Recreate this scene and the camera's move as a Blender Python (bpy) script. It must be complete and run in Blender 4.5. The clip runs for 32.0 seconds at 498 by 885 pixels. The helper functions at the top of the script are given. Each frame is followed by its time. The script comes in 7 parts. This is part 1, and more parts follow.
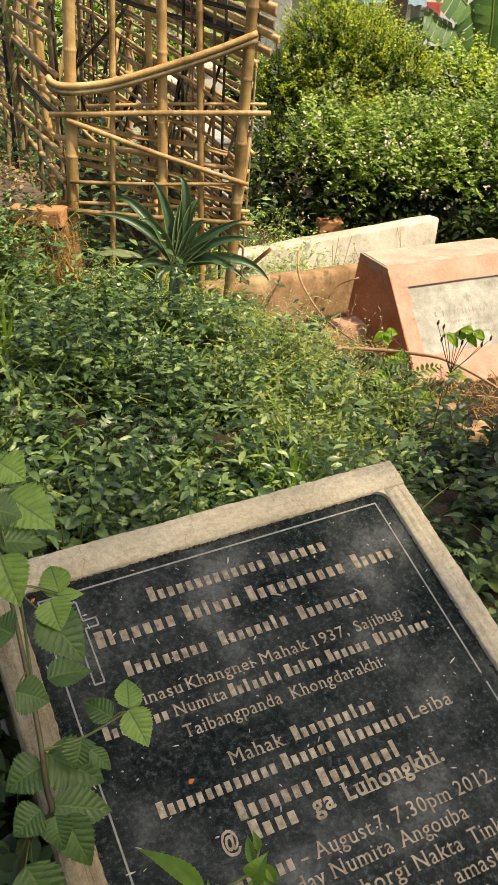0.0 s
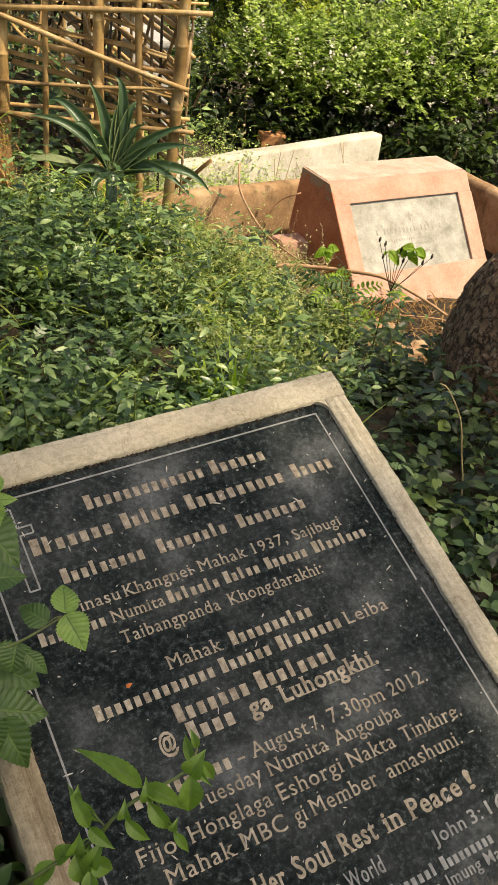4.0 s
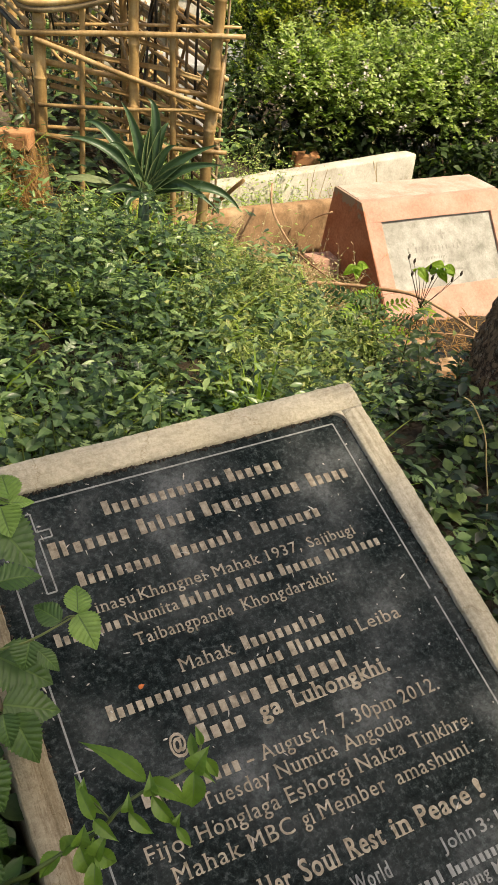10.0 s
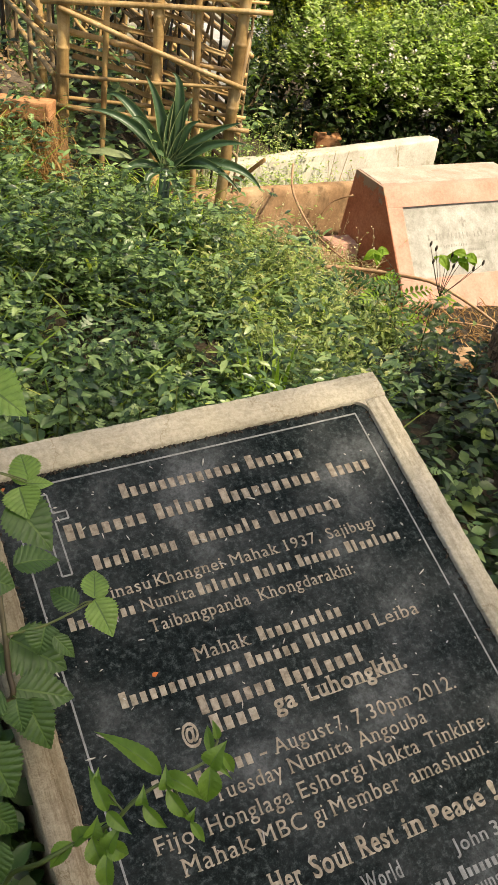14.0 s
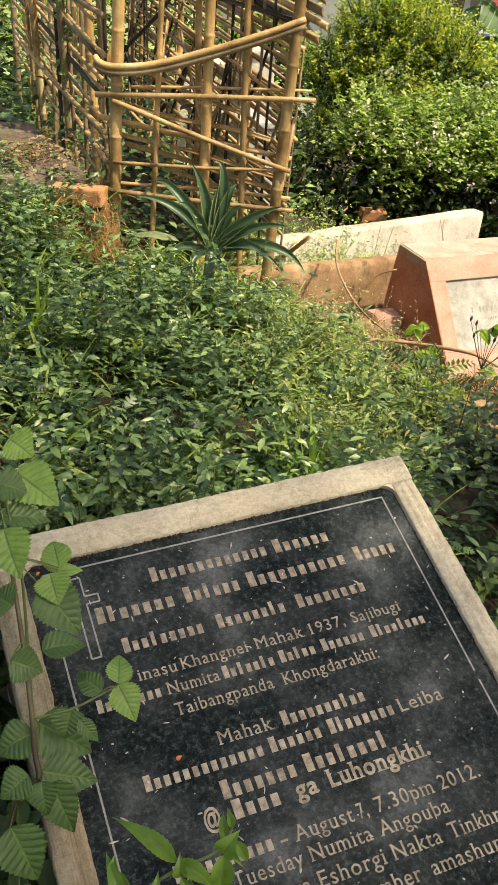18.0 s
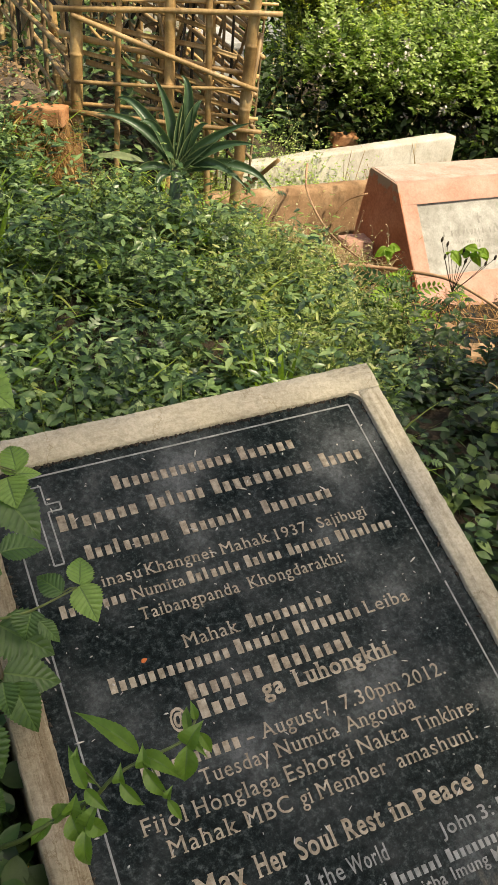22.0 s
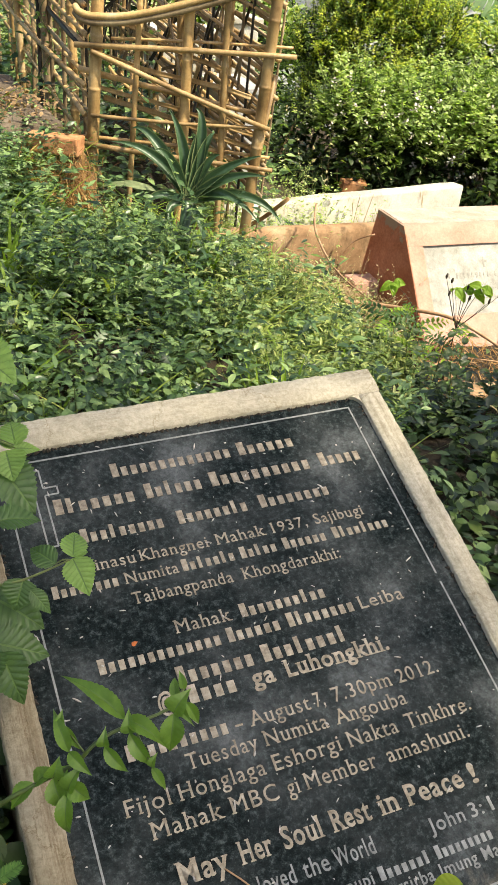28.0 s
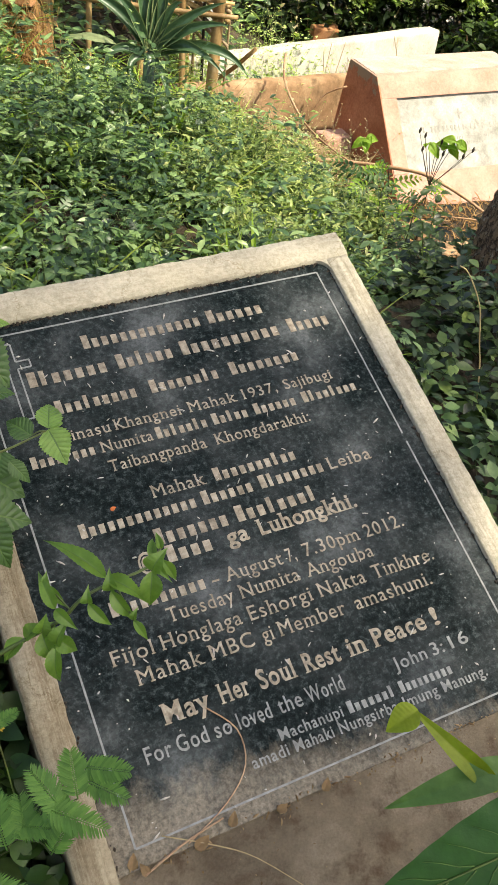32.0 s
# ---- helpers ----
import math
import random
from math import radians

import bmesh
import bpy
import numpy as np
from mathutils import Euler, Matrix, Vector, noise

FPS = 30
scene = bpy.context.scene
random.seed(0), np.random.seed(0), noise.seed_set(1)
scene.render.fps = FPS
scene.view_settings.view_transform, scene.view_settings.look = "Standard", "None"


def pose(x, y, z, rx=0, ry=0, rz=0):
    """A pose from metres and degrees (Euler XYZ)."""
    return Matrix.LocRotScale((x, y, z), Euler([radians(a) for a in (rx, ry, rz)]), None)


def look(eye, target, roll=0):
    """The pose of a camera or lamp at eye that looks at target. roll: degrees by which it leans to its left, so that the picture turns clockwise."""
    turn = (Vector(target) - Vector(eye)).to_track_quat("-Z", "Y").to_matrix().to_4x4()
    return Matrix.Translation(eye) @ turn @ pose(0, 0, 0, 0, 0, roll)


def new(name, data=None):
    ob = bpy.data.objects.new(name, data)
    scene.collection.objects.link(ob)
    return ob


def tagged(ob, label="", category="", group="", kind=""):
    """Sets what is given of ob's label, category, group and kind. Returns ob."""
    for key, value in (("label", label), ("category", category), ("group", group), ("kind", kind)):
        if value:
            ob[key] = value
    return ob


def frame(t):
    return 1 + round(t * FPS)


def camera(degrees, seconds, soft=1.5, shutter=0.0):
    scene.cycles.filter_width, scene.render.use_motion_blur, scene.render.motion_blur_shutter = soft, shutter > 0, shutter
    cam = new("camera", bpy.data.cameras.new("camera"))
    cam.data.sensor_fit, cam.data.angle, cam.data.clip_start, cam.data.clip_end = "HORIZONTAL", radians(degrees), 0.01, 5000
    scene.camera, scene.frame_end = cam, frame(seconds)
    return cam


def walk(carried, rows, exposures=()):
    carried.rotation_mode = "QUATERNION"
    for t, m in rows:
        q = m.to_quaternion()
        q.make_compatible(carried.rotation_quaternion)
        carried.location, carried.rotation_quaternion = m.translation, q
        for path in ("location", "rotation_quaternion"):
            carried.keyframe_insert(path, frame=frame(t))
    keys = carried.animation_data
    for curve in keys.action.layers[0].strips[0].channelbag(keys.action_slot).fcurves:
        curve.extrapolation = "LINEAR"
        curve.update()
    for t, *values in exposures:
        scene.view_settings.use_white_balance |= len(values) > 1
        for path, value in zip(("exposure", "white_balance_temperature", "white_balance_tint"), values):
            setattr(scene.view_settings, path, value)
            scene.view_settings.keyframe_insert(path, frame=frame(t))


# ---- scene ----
cam = camera(31.64, 32.0, soft=1.2)
ROWS = [
    (0, 0.0000, 0.0000, 1.5000, 59.47, -2.58, 1.52),
    (0.5, 0.0089, 0.0011, 1.4938, 58.58, -2.92, 0.89),
    (1, 0.0161, -0.0136, 1.4683, 58.40, -3.19, 0.40),
    (1.5, 0.0431, -0.0231, 1.4009, 52.12, -2.61, 0.49),
    (2, 0.0563, -0.0202, 1.3760, 47.51, -2.51, 0.71),
    (2.5, 0.0484, -0.0194, 1.4463, 49.66, -4.12, -0.17),
    (3, 0.0189, 0.0004, 1.4739, 54.25, -5.29, -1.44),
    (3.5, -0.0018, 0.0142, 1.4673, 54.39, -5.42, -1.78),
    (5.5, 0.0211, -0.0402, 1.4776, 56.06, -4.36, 0.82),
    (6, 0.0378, -0.0450, 1.4786, 56.22, -4.26, 1.76),
    (6.5, 0.0274, -0.0355, 1.4751, 56.65, -3.89, 2.05),
    (7, 0.0217, -0.0217, 1.4825, 56.62, -3.53, 2.20),
    (7.5, 0.0043, -0.0064, 1.4764, 56.76, -3.45, 2.00),
    (8, 0.0120, 0.0101, 1.4774, 56.45, -3.99, 0.61),
    (8.5, 0.0179, 0.0189, 1.4725, 56.34, -4.32, -0.14),
    (9, 0.0255, 0.0112, 1.4726, 55.86, -4.30, -0.03),
    (9.5, 0.0289, -0.0034, 1.4803, 55.81, -4.23, 0.39),
    (10, 0.0299, -0.0196, 1.4700, 55.80, -4.19, 0.65),
    (10.5, 0.0358, -0.0396, 1.4584, 55.02, -3.83, 1.10),
    (11, 0.0328, -0.0467, 1.4667, 54.86, -4.33, 2.07),
    (11.5, 0.0427, -0.0413, 1.4664, 54.74, -4.51, 2.78),
    (12, 0.0442, -0.0525, 1.4648, 54.62, -4.57, 4.42),
    (12.5, 0.0485, -0.0321, 1.4566, 54.48, -4.66, 4.72),
    (13, 0.0377, -0.0119, 1.4858, 54.13, -5.40, 2.94),
    (13.5, -0.0019, 0.0124, 1.4619, 54.31, -5.88, 2.00),
    (15.5, 0.0552, -0.0399, 1.4784, 54.52, -4.85, 4.01),
    (16, 0.0549, -0.0323, 1.4908, 55.77, -4.72, 4.51),
    (16.5, 0.0503, -0.0252, 1.4945, 56.76, -4.65, 4.93),
    (17, 0.0484, -0.0239, 1.4955, 57.07, -4.37, 4.94),
    (17.5, 0.0374, -0.0145, 1.4941, 57.23, -4.16, 5.01),
    (18, 0.0438, -0.0114, 1.5159, 58.30, -3.78, 5.15),
    (18.5, 0.0389, -0.0115, 1.5109, 59.54, -4.00, 5.23),
    (19, 0.0504, -0.0198, 1.4940, 59.53, -3.87, 5.15),
    (19.5, 0.0565, -0.0268, 1.4751, 57.95, -3.74, 4.94),
    (20, 0.0677, -0.0257, 1.4669, 56.10, -3.40, 4.95),
    (20.5, 0.0793, 0.0017, 1.4911, 55.95, -3.32, 4.62),
    (21, 0.0635, 0.0044, 1.4908, 56.40, -4.10, 3.18),
    (21.5, 0.0571, 0.0055, 1.4725, 55.93, -4.37, 3.38),
    (22, 0.0639, -0.0164, 1.4614, 54.54, -4.02, 3.34),
    (22.5, 0.0721, -0.0300, 1.4540, 53.95, -3.91, 3.11),
    (23, 0.0679, -0.0316, 1.4663, 53.94, -4.13, 2.53),
    (23.5, 0.0710, -0.0162, 1.4752, 54.24, -4.24, 2.03),
    (24, 0.0660, -0.0030, 1.4799, 54.79, -4.27, 1.87),
    (24.5, 0.0601, 0.0031, 1.4762, 54.86, -4.48, 2.43),
    (25, 0.0650, -0.0018, 1.4762, 54.87, -4.43, 2.83),
    (25.5, 0.0667, -0.0089, 1.4747, 54.87, -4.23, 2.93),
    (27.5, 0.0400, -0.0282, 1.5108, 62.87, -5.57, 4.14),
    (28, 0.0768, -0.0643, 1.3977, 57.72, -5.61, 4.57),
    (28.5, 0.0931, -0.0607, 1.3774, 49.85, -4.81, 4.62),
    (29, 0.0766, -0.0505, 1.4066, 49.38, -4.58, 4.74),
    (29.5, 0.0629, -0.0135, 1.4443, 50.16, -5.36, 3.55),
    (30, 0.0394, -0.0078, 1.4400, 51.06, -6.22, 2.62),
    (30.5, 0.0588, -0.0307, 1.4195, 50.47, -6.27, 1.82),
    (31, 0.0738, -0.0397, 1.4335, 49.79, -5.84, 1.67),
    (31.5, 0.0861, -0.0710, 1.4139, 49.74, -5.35, 1.83),
    (32, 0.0866, -0.0830, 1.4153, 49.18, -5.18, 2.45),
]
EXPOSURES = [(0.0, 0.82, 7200, 9), (1.2, 0.82, 7200, 9), (2.0, 1.1, 7200, 9), (3.0, 0.8, 7200, 9), (6.0, 0.86, 7150, 9), (10.0, 0.82, 7050, 9), (12.5, 0.92, 7000, 9), (17.0, 0.92, 6950, 8), (20.5, 0.92, 6900, 8), (22.5, 0.74, 6850, 8), (24.0, 0.78, 6600, 7), (25.5, 0.84, 6400, 6), (27.5, 0.86, 6600, 7), (28.2, 1.25, 6450, 6), (30.0, 1.18, 6400, 6), (32.0, 1.23, 6400, 6)]
walk(cam, [(t, pose(x, y, z, rx, ry, rz)) for t, x, y, z, rx, ry, rz in ROWS], EXPOSURES)

# ---- light ----
SUN_AZ, SUN_EL = 115.0, 57.0  # degrees clockwise from the +y axis, and above the horizon
to_sun = Vector((math.sin(radians(SUN_AZ)) * math.cos(radians(SUN_EL)), math.cos(radians(SUN_AZ)) * math.cos(radians(SUN_EL)), math.sin(radians(SUN_EL))))
world = bpy.data.worlds.new("sky")
scene.world = world
world.use_nodes = True
wn, wl = world.node_tree.nodes, world.node_tree.links
sky_tex = wn.new("ShaderNodeTexSky")
sky_tex.sky_type, sky_tex.sun_disc = "NISHITA", False
sky_tex.sun_elevation, sky_tex.sun_rotation = radians(SUN_EL), radians(SUN_AZ)
sky_tex.air_density, sky_tex.dust_density, sky_tex.ozone_density = 1.0, 5.0, 0.6
wn["Background"].inputs[1].default_value = 0.1
wl.new(sky_tex.outputs[0], wn["Background"].inputs[0])
sun = new("sun", bpy.data.lights.new("sun", "SUN"))
sun.data.energy, sun.data.angle, sun.data.color = 3.6, radians(1.0), (1.0, 0.88, 0.67)
sun.matrix_world = look(to_sun * 30, (0, 0, 0))


# ---- materials ----
def material(name):
    m = bpy.data.materials.new(name)
    m.use_nodes = True
    return m, m.node_tree.nodes, m.node_tree.links, m.node_tree.nodes["Principled BSDF"]


def noise_node(n, l, scale, detail=6, rough=0.6, coord="Object", stretch=None):
    tc = n.new("ShaderNodeTexCoord")
    tex = n.new("ShaderNodeTexNoise")
    tex.inputs["Scale"].default_value, tex.inputs["Detail"].default_value, tex.inputs["Roughness"].default_value = scale, detail, rough
    if stretch:
        mp = n.new("ShaderNodeMapping")
        mp.inputs["Scale"].default_value = stretch
        l.new(tc.outputs[coord], mp.inputs[0])
        l.new(mp.outputs[0], tex.inputs["Vector"])
    else:
        l.new(tc.outputs[coord], tex.inputs["Vector"])
    return tex


def ramp(n, l, source, stops):
    r = n.new("ShaderNodeValToRGB")
    e = r.color_ramp.elements
    while len(e) < len(stops):
        e.new(0.5)
    for k, (pos, col) in enumerate(stops):
        e[k].position, e[k].color = pos, (*col, 1) if len(col) == 3 else col
    l.new(source, r.inputs[0])
    return r


def mix(n, l, kind, fac, a, b):
    m = n.new("ShaderNodeMix")
    m.data_type, m.blend_type = "RGBA", kind
    for sock, v in ((m.inputs[0], fac), (m.inputs[6], a), (m.inputs[7], b)):
        if isinstance(v, (int, float)):
            sock.default_value = v
        elif isinstance(v, tuple):
            sock.default_value = (*v, 1)
        else:
            l.new(v, sock)
    return m.outputs[2]


def bump(n, l, height, p, strength=0.3, dist=0.01):
    b = n.new("ShaderNodeBump")
    b.inputs["Strength"].default_value, b.inputs["Distance"].default_value = strength, dist
    l.new(height, b.inputs["Height"])
    l.new(b.outputs[0], p.inputs["Normal"])


def rough_surface(name, c1, c2, c3, big=3.0, small=60.0, rough=0.85, strength=0.4, dist=0.006, stain=None, stain_lo=0.52, coord="Object"):
    """Paint, cement or soil: two scales of mottling, optional stain patches, and fine relief."""
    m, n, l, p = material(name)
    a = noise_node(n, l, big, 8, 0.65, coord)
    b = noise_node(n, l, small, 6, 0.7, coord)
    r1 = ramp(n, l, a.outputs[0], [(0.32, c1), (0.5, c2), (0.68, c3)])
    r2 = ramp(n, l, b.outputs[0], [(0.3, (0.72, 0.72, 0.72)), (0.7, (1.1, 1.1, 1.1))])
    col = mix(n, l, "MULTIPLY", 0.8, r1.outputs[0], r2.outputs[0])
    if stain:
        s = noise_node(n, l, big * 2.3, 9, 0.72, coord, (1.0, 1.0, 0.45))
        sr = ramp(n, l, s.outputs[0], [(stain_lo, (0, 0, 0)), (stain_lo + 0.16, (1, 1, 1))])
        col = mix(n, l, "MIX", sr.outputs[0], col, stain)
    l.new(col, p.inputs["Base Color"])
    p.inputs["Roughness"].default_value = rough
    p.inputs["Specular IOR Level"].default_value = 0.3
    bump(n, l, b.outputs[0], p, strength, dist)
    return m


def leaf_material(name, stops, rough=0.45, trans=0.35, gloss=0.4, vein=0.0):
    """Leaves: each leaf its own shade, mottled, and letting light through."""
    m, n, l, p = material(name)
    g = n.new("ShaderNodeNewGeometry")
    r = ramp(n, l, g.outputs["Random Per Island"], stops)
    a = noise_node(n, l, 70, 4, 0.6)
    r2 = ramp(n, l, a.outputs[0], [(0.3, (0.7, 0.72, 0.7)), (0.7, (1.15, 1.12, 1.1))])
    col = mix(n, l, "MULTIPLY", 0.8, r.outputs[0], r2.outputs[0])
    if vein:
        # sunken side veins that slant from the midrib to the edge; crease shade is in the colour
        uv = n.new("ShaderNodeUVMap")
        sep = n.new("ShaderNodeSeparateXYZ")
        l.new(uv.outputs[0], sep.inputs[0])

        def calc(kind, x, y):
            m_ = n.new("ShaderNodeMath")
            m_.operation = kind
            for sock, v in zip(m_.inputs, (x, y)):
                if isinstance(v, (int, float)):
                    sock.default_value = v
                else:
                    l.new(v, sock)
            return m_.outputs[0]

        t = calc("SUBTRACT", calc("MULTIPLY", sep.outputs[1], vein), calc("MULTIPLY", calc("ABSOLUTE", sep.outputs[0], 0), 1.5))
        w = calc("ABSOLUTE", calc("SINE", calc("MULTIPLY", t, math.pi), 0), 0)
        w = calc("MINIMUM", w, calc("MULTIPLY", calc("ABSOLUTE", sep.outputs[0], 0), 9.0))
        r3 = ramp(n, l, w, [(0.0, (0.74, 0.76, 0.7)), (0.3, (0.97, 0.98, 0.95)), (1.0, (1.06, 1.05, 1.05))])
        col = mix(n, l, "MULTIPLY", 0.9, col, r3.outputs[0])
    l.new(col, p.inputs["Base Color"])
    p.inputs["Roughness"].default_value = rough
    p.inputs["Specular IOR Level"].default_value = gloss
    if vein:
        bump(n, l, w, p, 0.32, 0.003)
    else:
        bump(n, l, a.outputs[0], p, 0.35, 0.004)
    t = n.new("ShaderNodeBsdfTranslucent")
    tcol = mix(n, l, "MULTIPLY", 1.0, col, (1.5, 1.7, 0.6))
    l.new(tcol, t.inputs[0])
    s = n.new("ShaderNodeMixShader")
    s.inputs[0].default_value = trans
    l.new(p.outputs[0], s.inputs[1])
    l.new(t.outputs[0], s.inputs[2])
    l.new(s.outputs[0], n["Material Output"].inputs[0])
    return m


def bamboo_material(name, c1, c2, c3, rough=0.5):
    m, n, l, p = material(name)
    oi = n.new("ShaderNodeObjectInfo")
    a = noise_node(n, l, 9, 6, 0.7)
    b = noise_node(n, l, 120, 4, 0.6, "Object", (1.0, 1.0, 0.06))
    r1 = ramp(n, l, a.outputs[0], [(0.3, c1), (0.52, c2), (0.7, c3)])
    r2 = ramp(n, l, b.outputs[0], [(0.3, (0.78, 0.76, 0.7)), (0.7, (1.08, 1.08, 1.05))])
    col = mix(n, l, "MULTIPLY", 0.8, r1.outputs[0], r2.outputs[0])
    age = noise_node(n, l, 3.5, 8, 0.75)
    r4 = ramp(n, l, age.outputs[0], [(0.38, (0.5, 0.45, 0.38)), (0.56, (1.05, 1.05, 1.05))])
    col = mix(n, l, "MULTIPLY", 0.85, col, r4.outputs[0])
    r3 = ramp(n, l, oi.outputs["Random"], [(0.0, (0.72, 0.7, 0.66)), (1.0, (1.2, 1.16, 1.08))])
    col = mix(n, l, "MULTIPLY", 1.0, col, r3.outputs[0])
    l.new(col, p.inputs["Base Color"])
    p.inputs["Roughness"].default_value = rough
    bump(n, l, b.outputs[0], p, 0.25, 0.003)
    return m


M_SOIL = rough_surface("soil", (0.022, 0.016, 0.01), (0.045, 0.034, 0.021), (0.1, 0.075, 0.048), 4, 45, 0.95, 0.8, 0.02)
M_CEMENT = rough_surface("cement", (0.42, 0.37, 0.29), (0.55, 0.5, 0.41), (0.64, 0.59, 0.5), 7, 160, 0.9, 0.5, 0.004, (0.27, 0.23, 0.17), 0.6)


def rim_material(name, stretch, grain, tone=(1, 1, 1)):
    """Trowelled cement: fine strokes along the bar, grey dirt, a few hairline cracks."""
    m, n, l, p = material(name)
    a = noise_node(n, l, 7, 8, 0.7)
    b = noise_node(n, l, 150, 6, 0.75)
    c = noise_node(n, l, 75, 6, 0.75, "Object", stretch)
    col = ramp(n, l, a.outputs[0], [(0.3, (0.4, 0.35, 0.25)), (0.5, (0.52, 0.465, 0.35)), (0.7, (0.61, 0.55, 0.42))]).outputs[0]
    col = mix(n, l, "MULTIPLY", 0.85, col, ramp(n, l, b.outputs[0], [(0.36, (0.74, 0.72, 0.68)), (0.6, (1.1, 1.1, 1.1))]).outputs[0])
    col = mix(n, l, "MULTIPLY", grain, col, ramp(n, l, c.outputs[0], [(0.36, (0.55, 0.5, 0.43)), (0.54, (1.05, 1.05, 1.05))]).outputs[0])
    col = mix(n, l, "MULTIPLY", 1.0, col, tone)
    crack = n.new("ShaderNodeTexVoronoi")
    crack.feature = "DISTANCE_TO_EDGE"
    crack.inputs["Scale"].default_value = 3.1
    warp = noise_node(n, l, 22, 5, 0.7)
    tc = n.new("ShaderNodeTexCoord")
    l.new(mix(n, l, "LINEAR_LIGHT", 0.03, tc.outputs["Object"], warp.outputs[1]), crack.inputs["Vector"])
    cr = ramp(n, l, crack.outputs["Distance"], [(0.0, (0.7, 0.66, 0.58)), (0.004, (1, 1, 1))])
    col = mix(n, l, "MULTIPLY", 1.0, col, cr.outputs[0])
    l.new(col, p.inputs["Base Color"])
    p.inputs["Roughness"].default_value = 0.9
    p.inputs["Specular IOR Level"].default_value = 0.25
    h = mix(n, l, "ADD", 1.0, b.outputs[0], c.outputs[0])
    bump(n, l, h, p, 0.7, 0.003)
    return m


M_RIM = rim_material("trowelled_cement_across", (0.16, 1.0, 1.0), 0.3)
M_RIM_UP = rim_material("trowelled_cement_along", (1.0, 0.08, 1.0), 0.6)
M_RIM_WORN = rim_material("streaked_brown_cement", (1.0, 0.06, 1.0), 0.9, (0.72, 0.67, 0.6))
M_APRON = rough_surface("stained_cement", (0.14, 0.105, 0.066), (0.245, 0.19, 0.125), (0.37, 0.3, 0.21), 9, 330, 0.92, 1.0, 0.006, (0.115, 0.075, 0.042), 0.5)
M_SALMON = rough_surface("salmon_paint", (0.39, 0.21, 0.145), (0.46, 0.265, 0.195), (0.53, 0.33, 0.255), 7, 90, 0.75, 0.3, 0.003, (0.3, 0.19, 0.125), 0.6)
# worn paint for the top, also lightened to show the sun on it
M_SALMON_PALE = rough_surface("worn_sunlit_salmon_paint", (0.4, 0.27, 0.2), (0.5, 0.37, 0.3), (0.57, 0.46, 0.39), 9, 110, 0.8, 0.3, 0.003, (0.33, 0.235, 0.17), 0.55)
# salmon paint darkened to red-brown for the side turned from the sun
M_SALMON_SHADED = rough_surface("shaded_red_paint", (0.36, 0.12, 0.055), (0.48, 0.19, 0.1), (0.56, 0.26, 0.15), 5, 80, 0.8, 0.3, 0.003, (0.2, 0.11, 0.06), 0.62)
n, l = M_SALMON_SHADED.node_tree.nodes, M_SALMON_SHADED.node_tree.links
p = n["Principled BSDF"]
tc = n.new("ShaderNodeTexCoord")
sep = n.new("ShaderNodeSeparateXYZ")
l.new(tc.outputs["Object"], sep.inputs[0])
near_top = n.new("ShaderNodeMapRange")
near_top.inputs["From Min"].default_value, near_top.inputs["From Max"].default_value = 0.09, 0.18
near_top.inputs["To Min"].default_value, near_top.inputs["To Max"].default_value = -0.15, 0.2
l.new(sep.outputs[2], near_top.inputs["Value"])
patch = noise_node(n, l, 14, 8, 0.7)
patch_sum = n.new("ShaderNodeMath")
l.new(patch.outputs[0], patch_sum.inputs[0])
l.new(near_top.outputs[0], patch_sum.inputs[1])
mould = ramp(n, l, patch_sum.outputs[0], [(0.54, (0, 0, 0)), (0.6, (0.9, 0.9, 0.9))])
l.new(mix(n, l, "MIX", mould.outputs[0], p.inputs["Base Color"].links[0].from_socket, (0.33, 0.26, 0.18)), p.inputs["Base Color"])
M_PEACH = rough_surface("peach_plaster", (0.19, 0.11, 0.055), (0.33, 0.205, 0.11), (0.47, 0.34, 0.205), 6, 80, 0.88, 0.5, 0.005, (0.13, 0.085, 0.045), 0.52)
M_CREAM = rough_surface("cream_plaster", (0.36, 0.33, 0.26), (0.5, 0.47, 0.4), (0.6, 0.58, 0.51), 5, 90, 0.88, 0.4, 0.004, (0.24, 0.2, 0.125), 0.56)
M_MARBLE = rough_surface("weathered_marble", (0.19, 0.185, 0.155), (0.31, 0.3, 0.265), (0.42, 0.41, 0.37), 11, 120, 0.6, 0.2, 0.002, (0.17, 0.17, 0.135), 0.56)
M_BRICK = rough_surface("red_brick", (0.33, 0.14, 0.055), (0.45, 0.21, 0.09), (0.53, 0.29, 0.145), 12, 150, 0.92, 0.5, 0.004, (0.2, 0.115, 0.06), 0.56)
M_EARTH = rough_surface("orange_earth", (0.1, 0.055, 0.022), (0.22, 0.125, 0.05), (0.32, 0.19, 0.085), 18, 140, 0.95, 0.9, 0.01, (0.1, 0.06, 0.03), 0.55)
M_ROCK = rough_surface("grey_stone", (0.07, 0.052, 0.036), (0.13, 0.1, 0.07), (0.22, 0.175, 0.13), 5, 60, 0.92, 0.7, 0.01)
M_GREYWALL = rough_surface("grey_concrete", (0.3, 0.3, 0.29), (0.4, 0.4, 0.39), (0.5, 0.5, 0.48), 3, 60, 0.9, 0.3, 0.004, (0.18, 0.18, 0.16), 0.6)
M_BARK, n, l, p = material("scaly_bark")
scale_tex = n.new("ShaderNodeTexVoronoi")
scale_tex.feature = "DISTANCE_TO_EDGE"
scale_tex.inputs["Scale"].default_value = 34
warp = noise_node(n, l, 30, 5, 0.7)
tc = n.new("ShaderNodeTexCoord")
mp = n.new("ShaderNodeMapping")
mp.inputs["Scale"].default_value = (1.0, 1.0, 0.55)
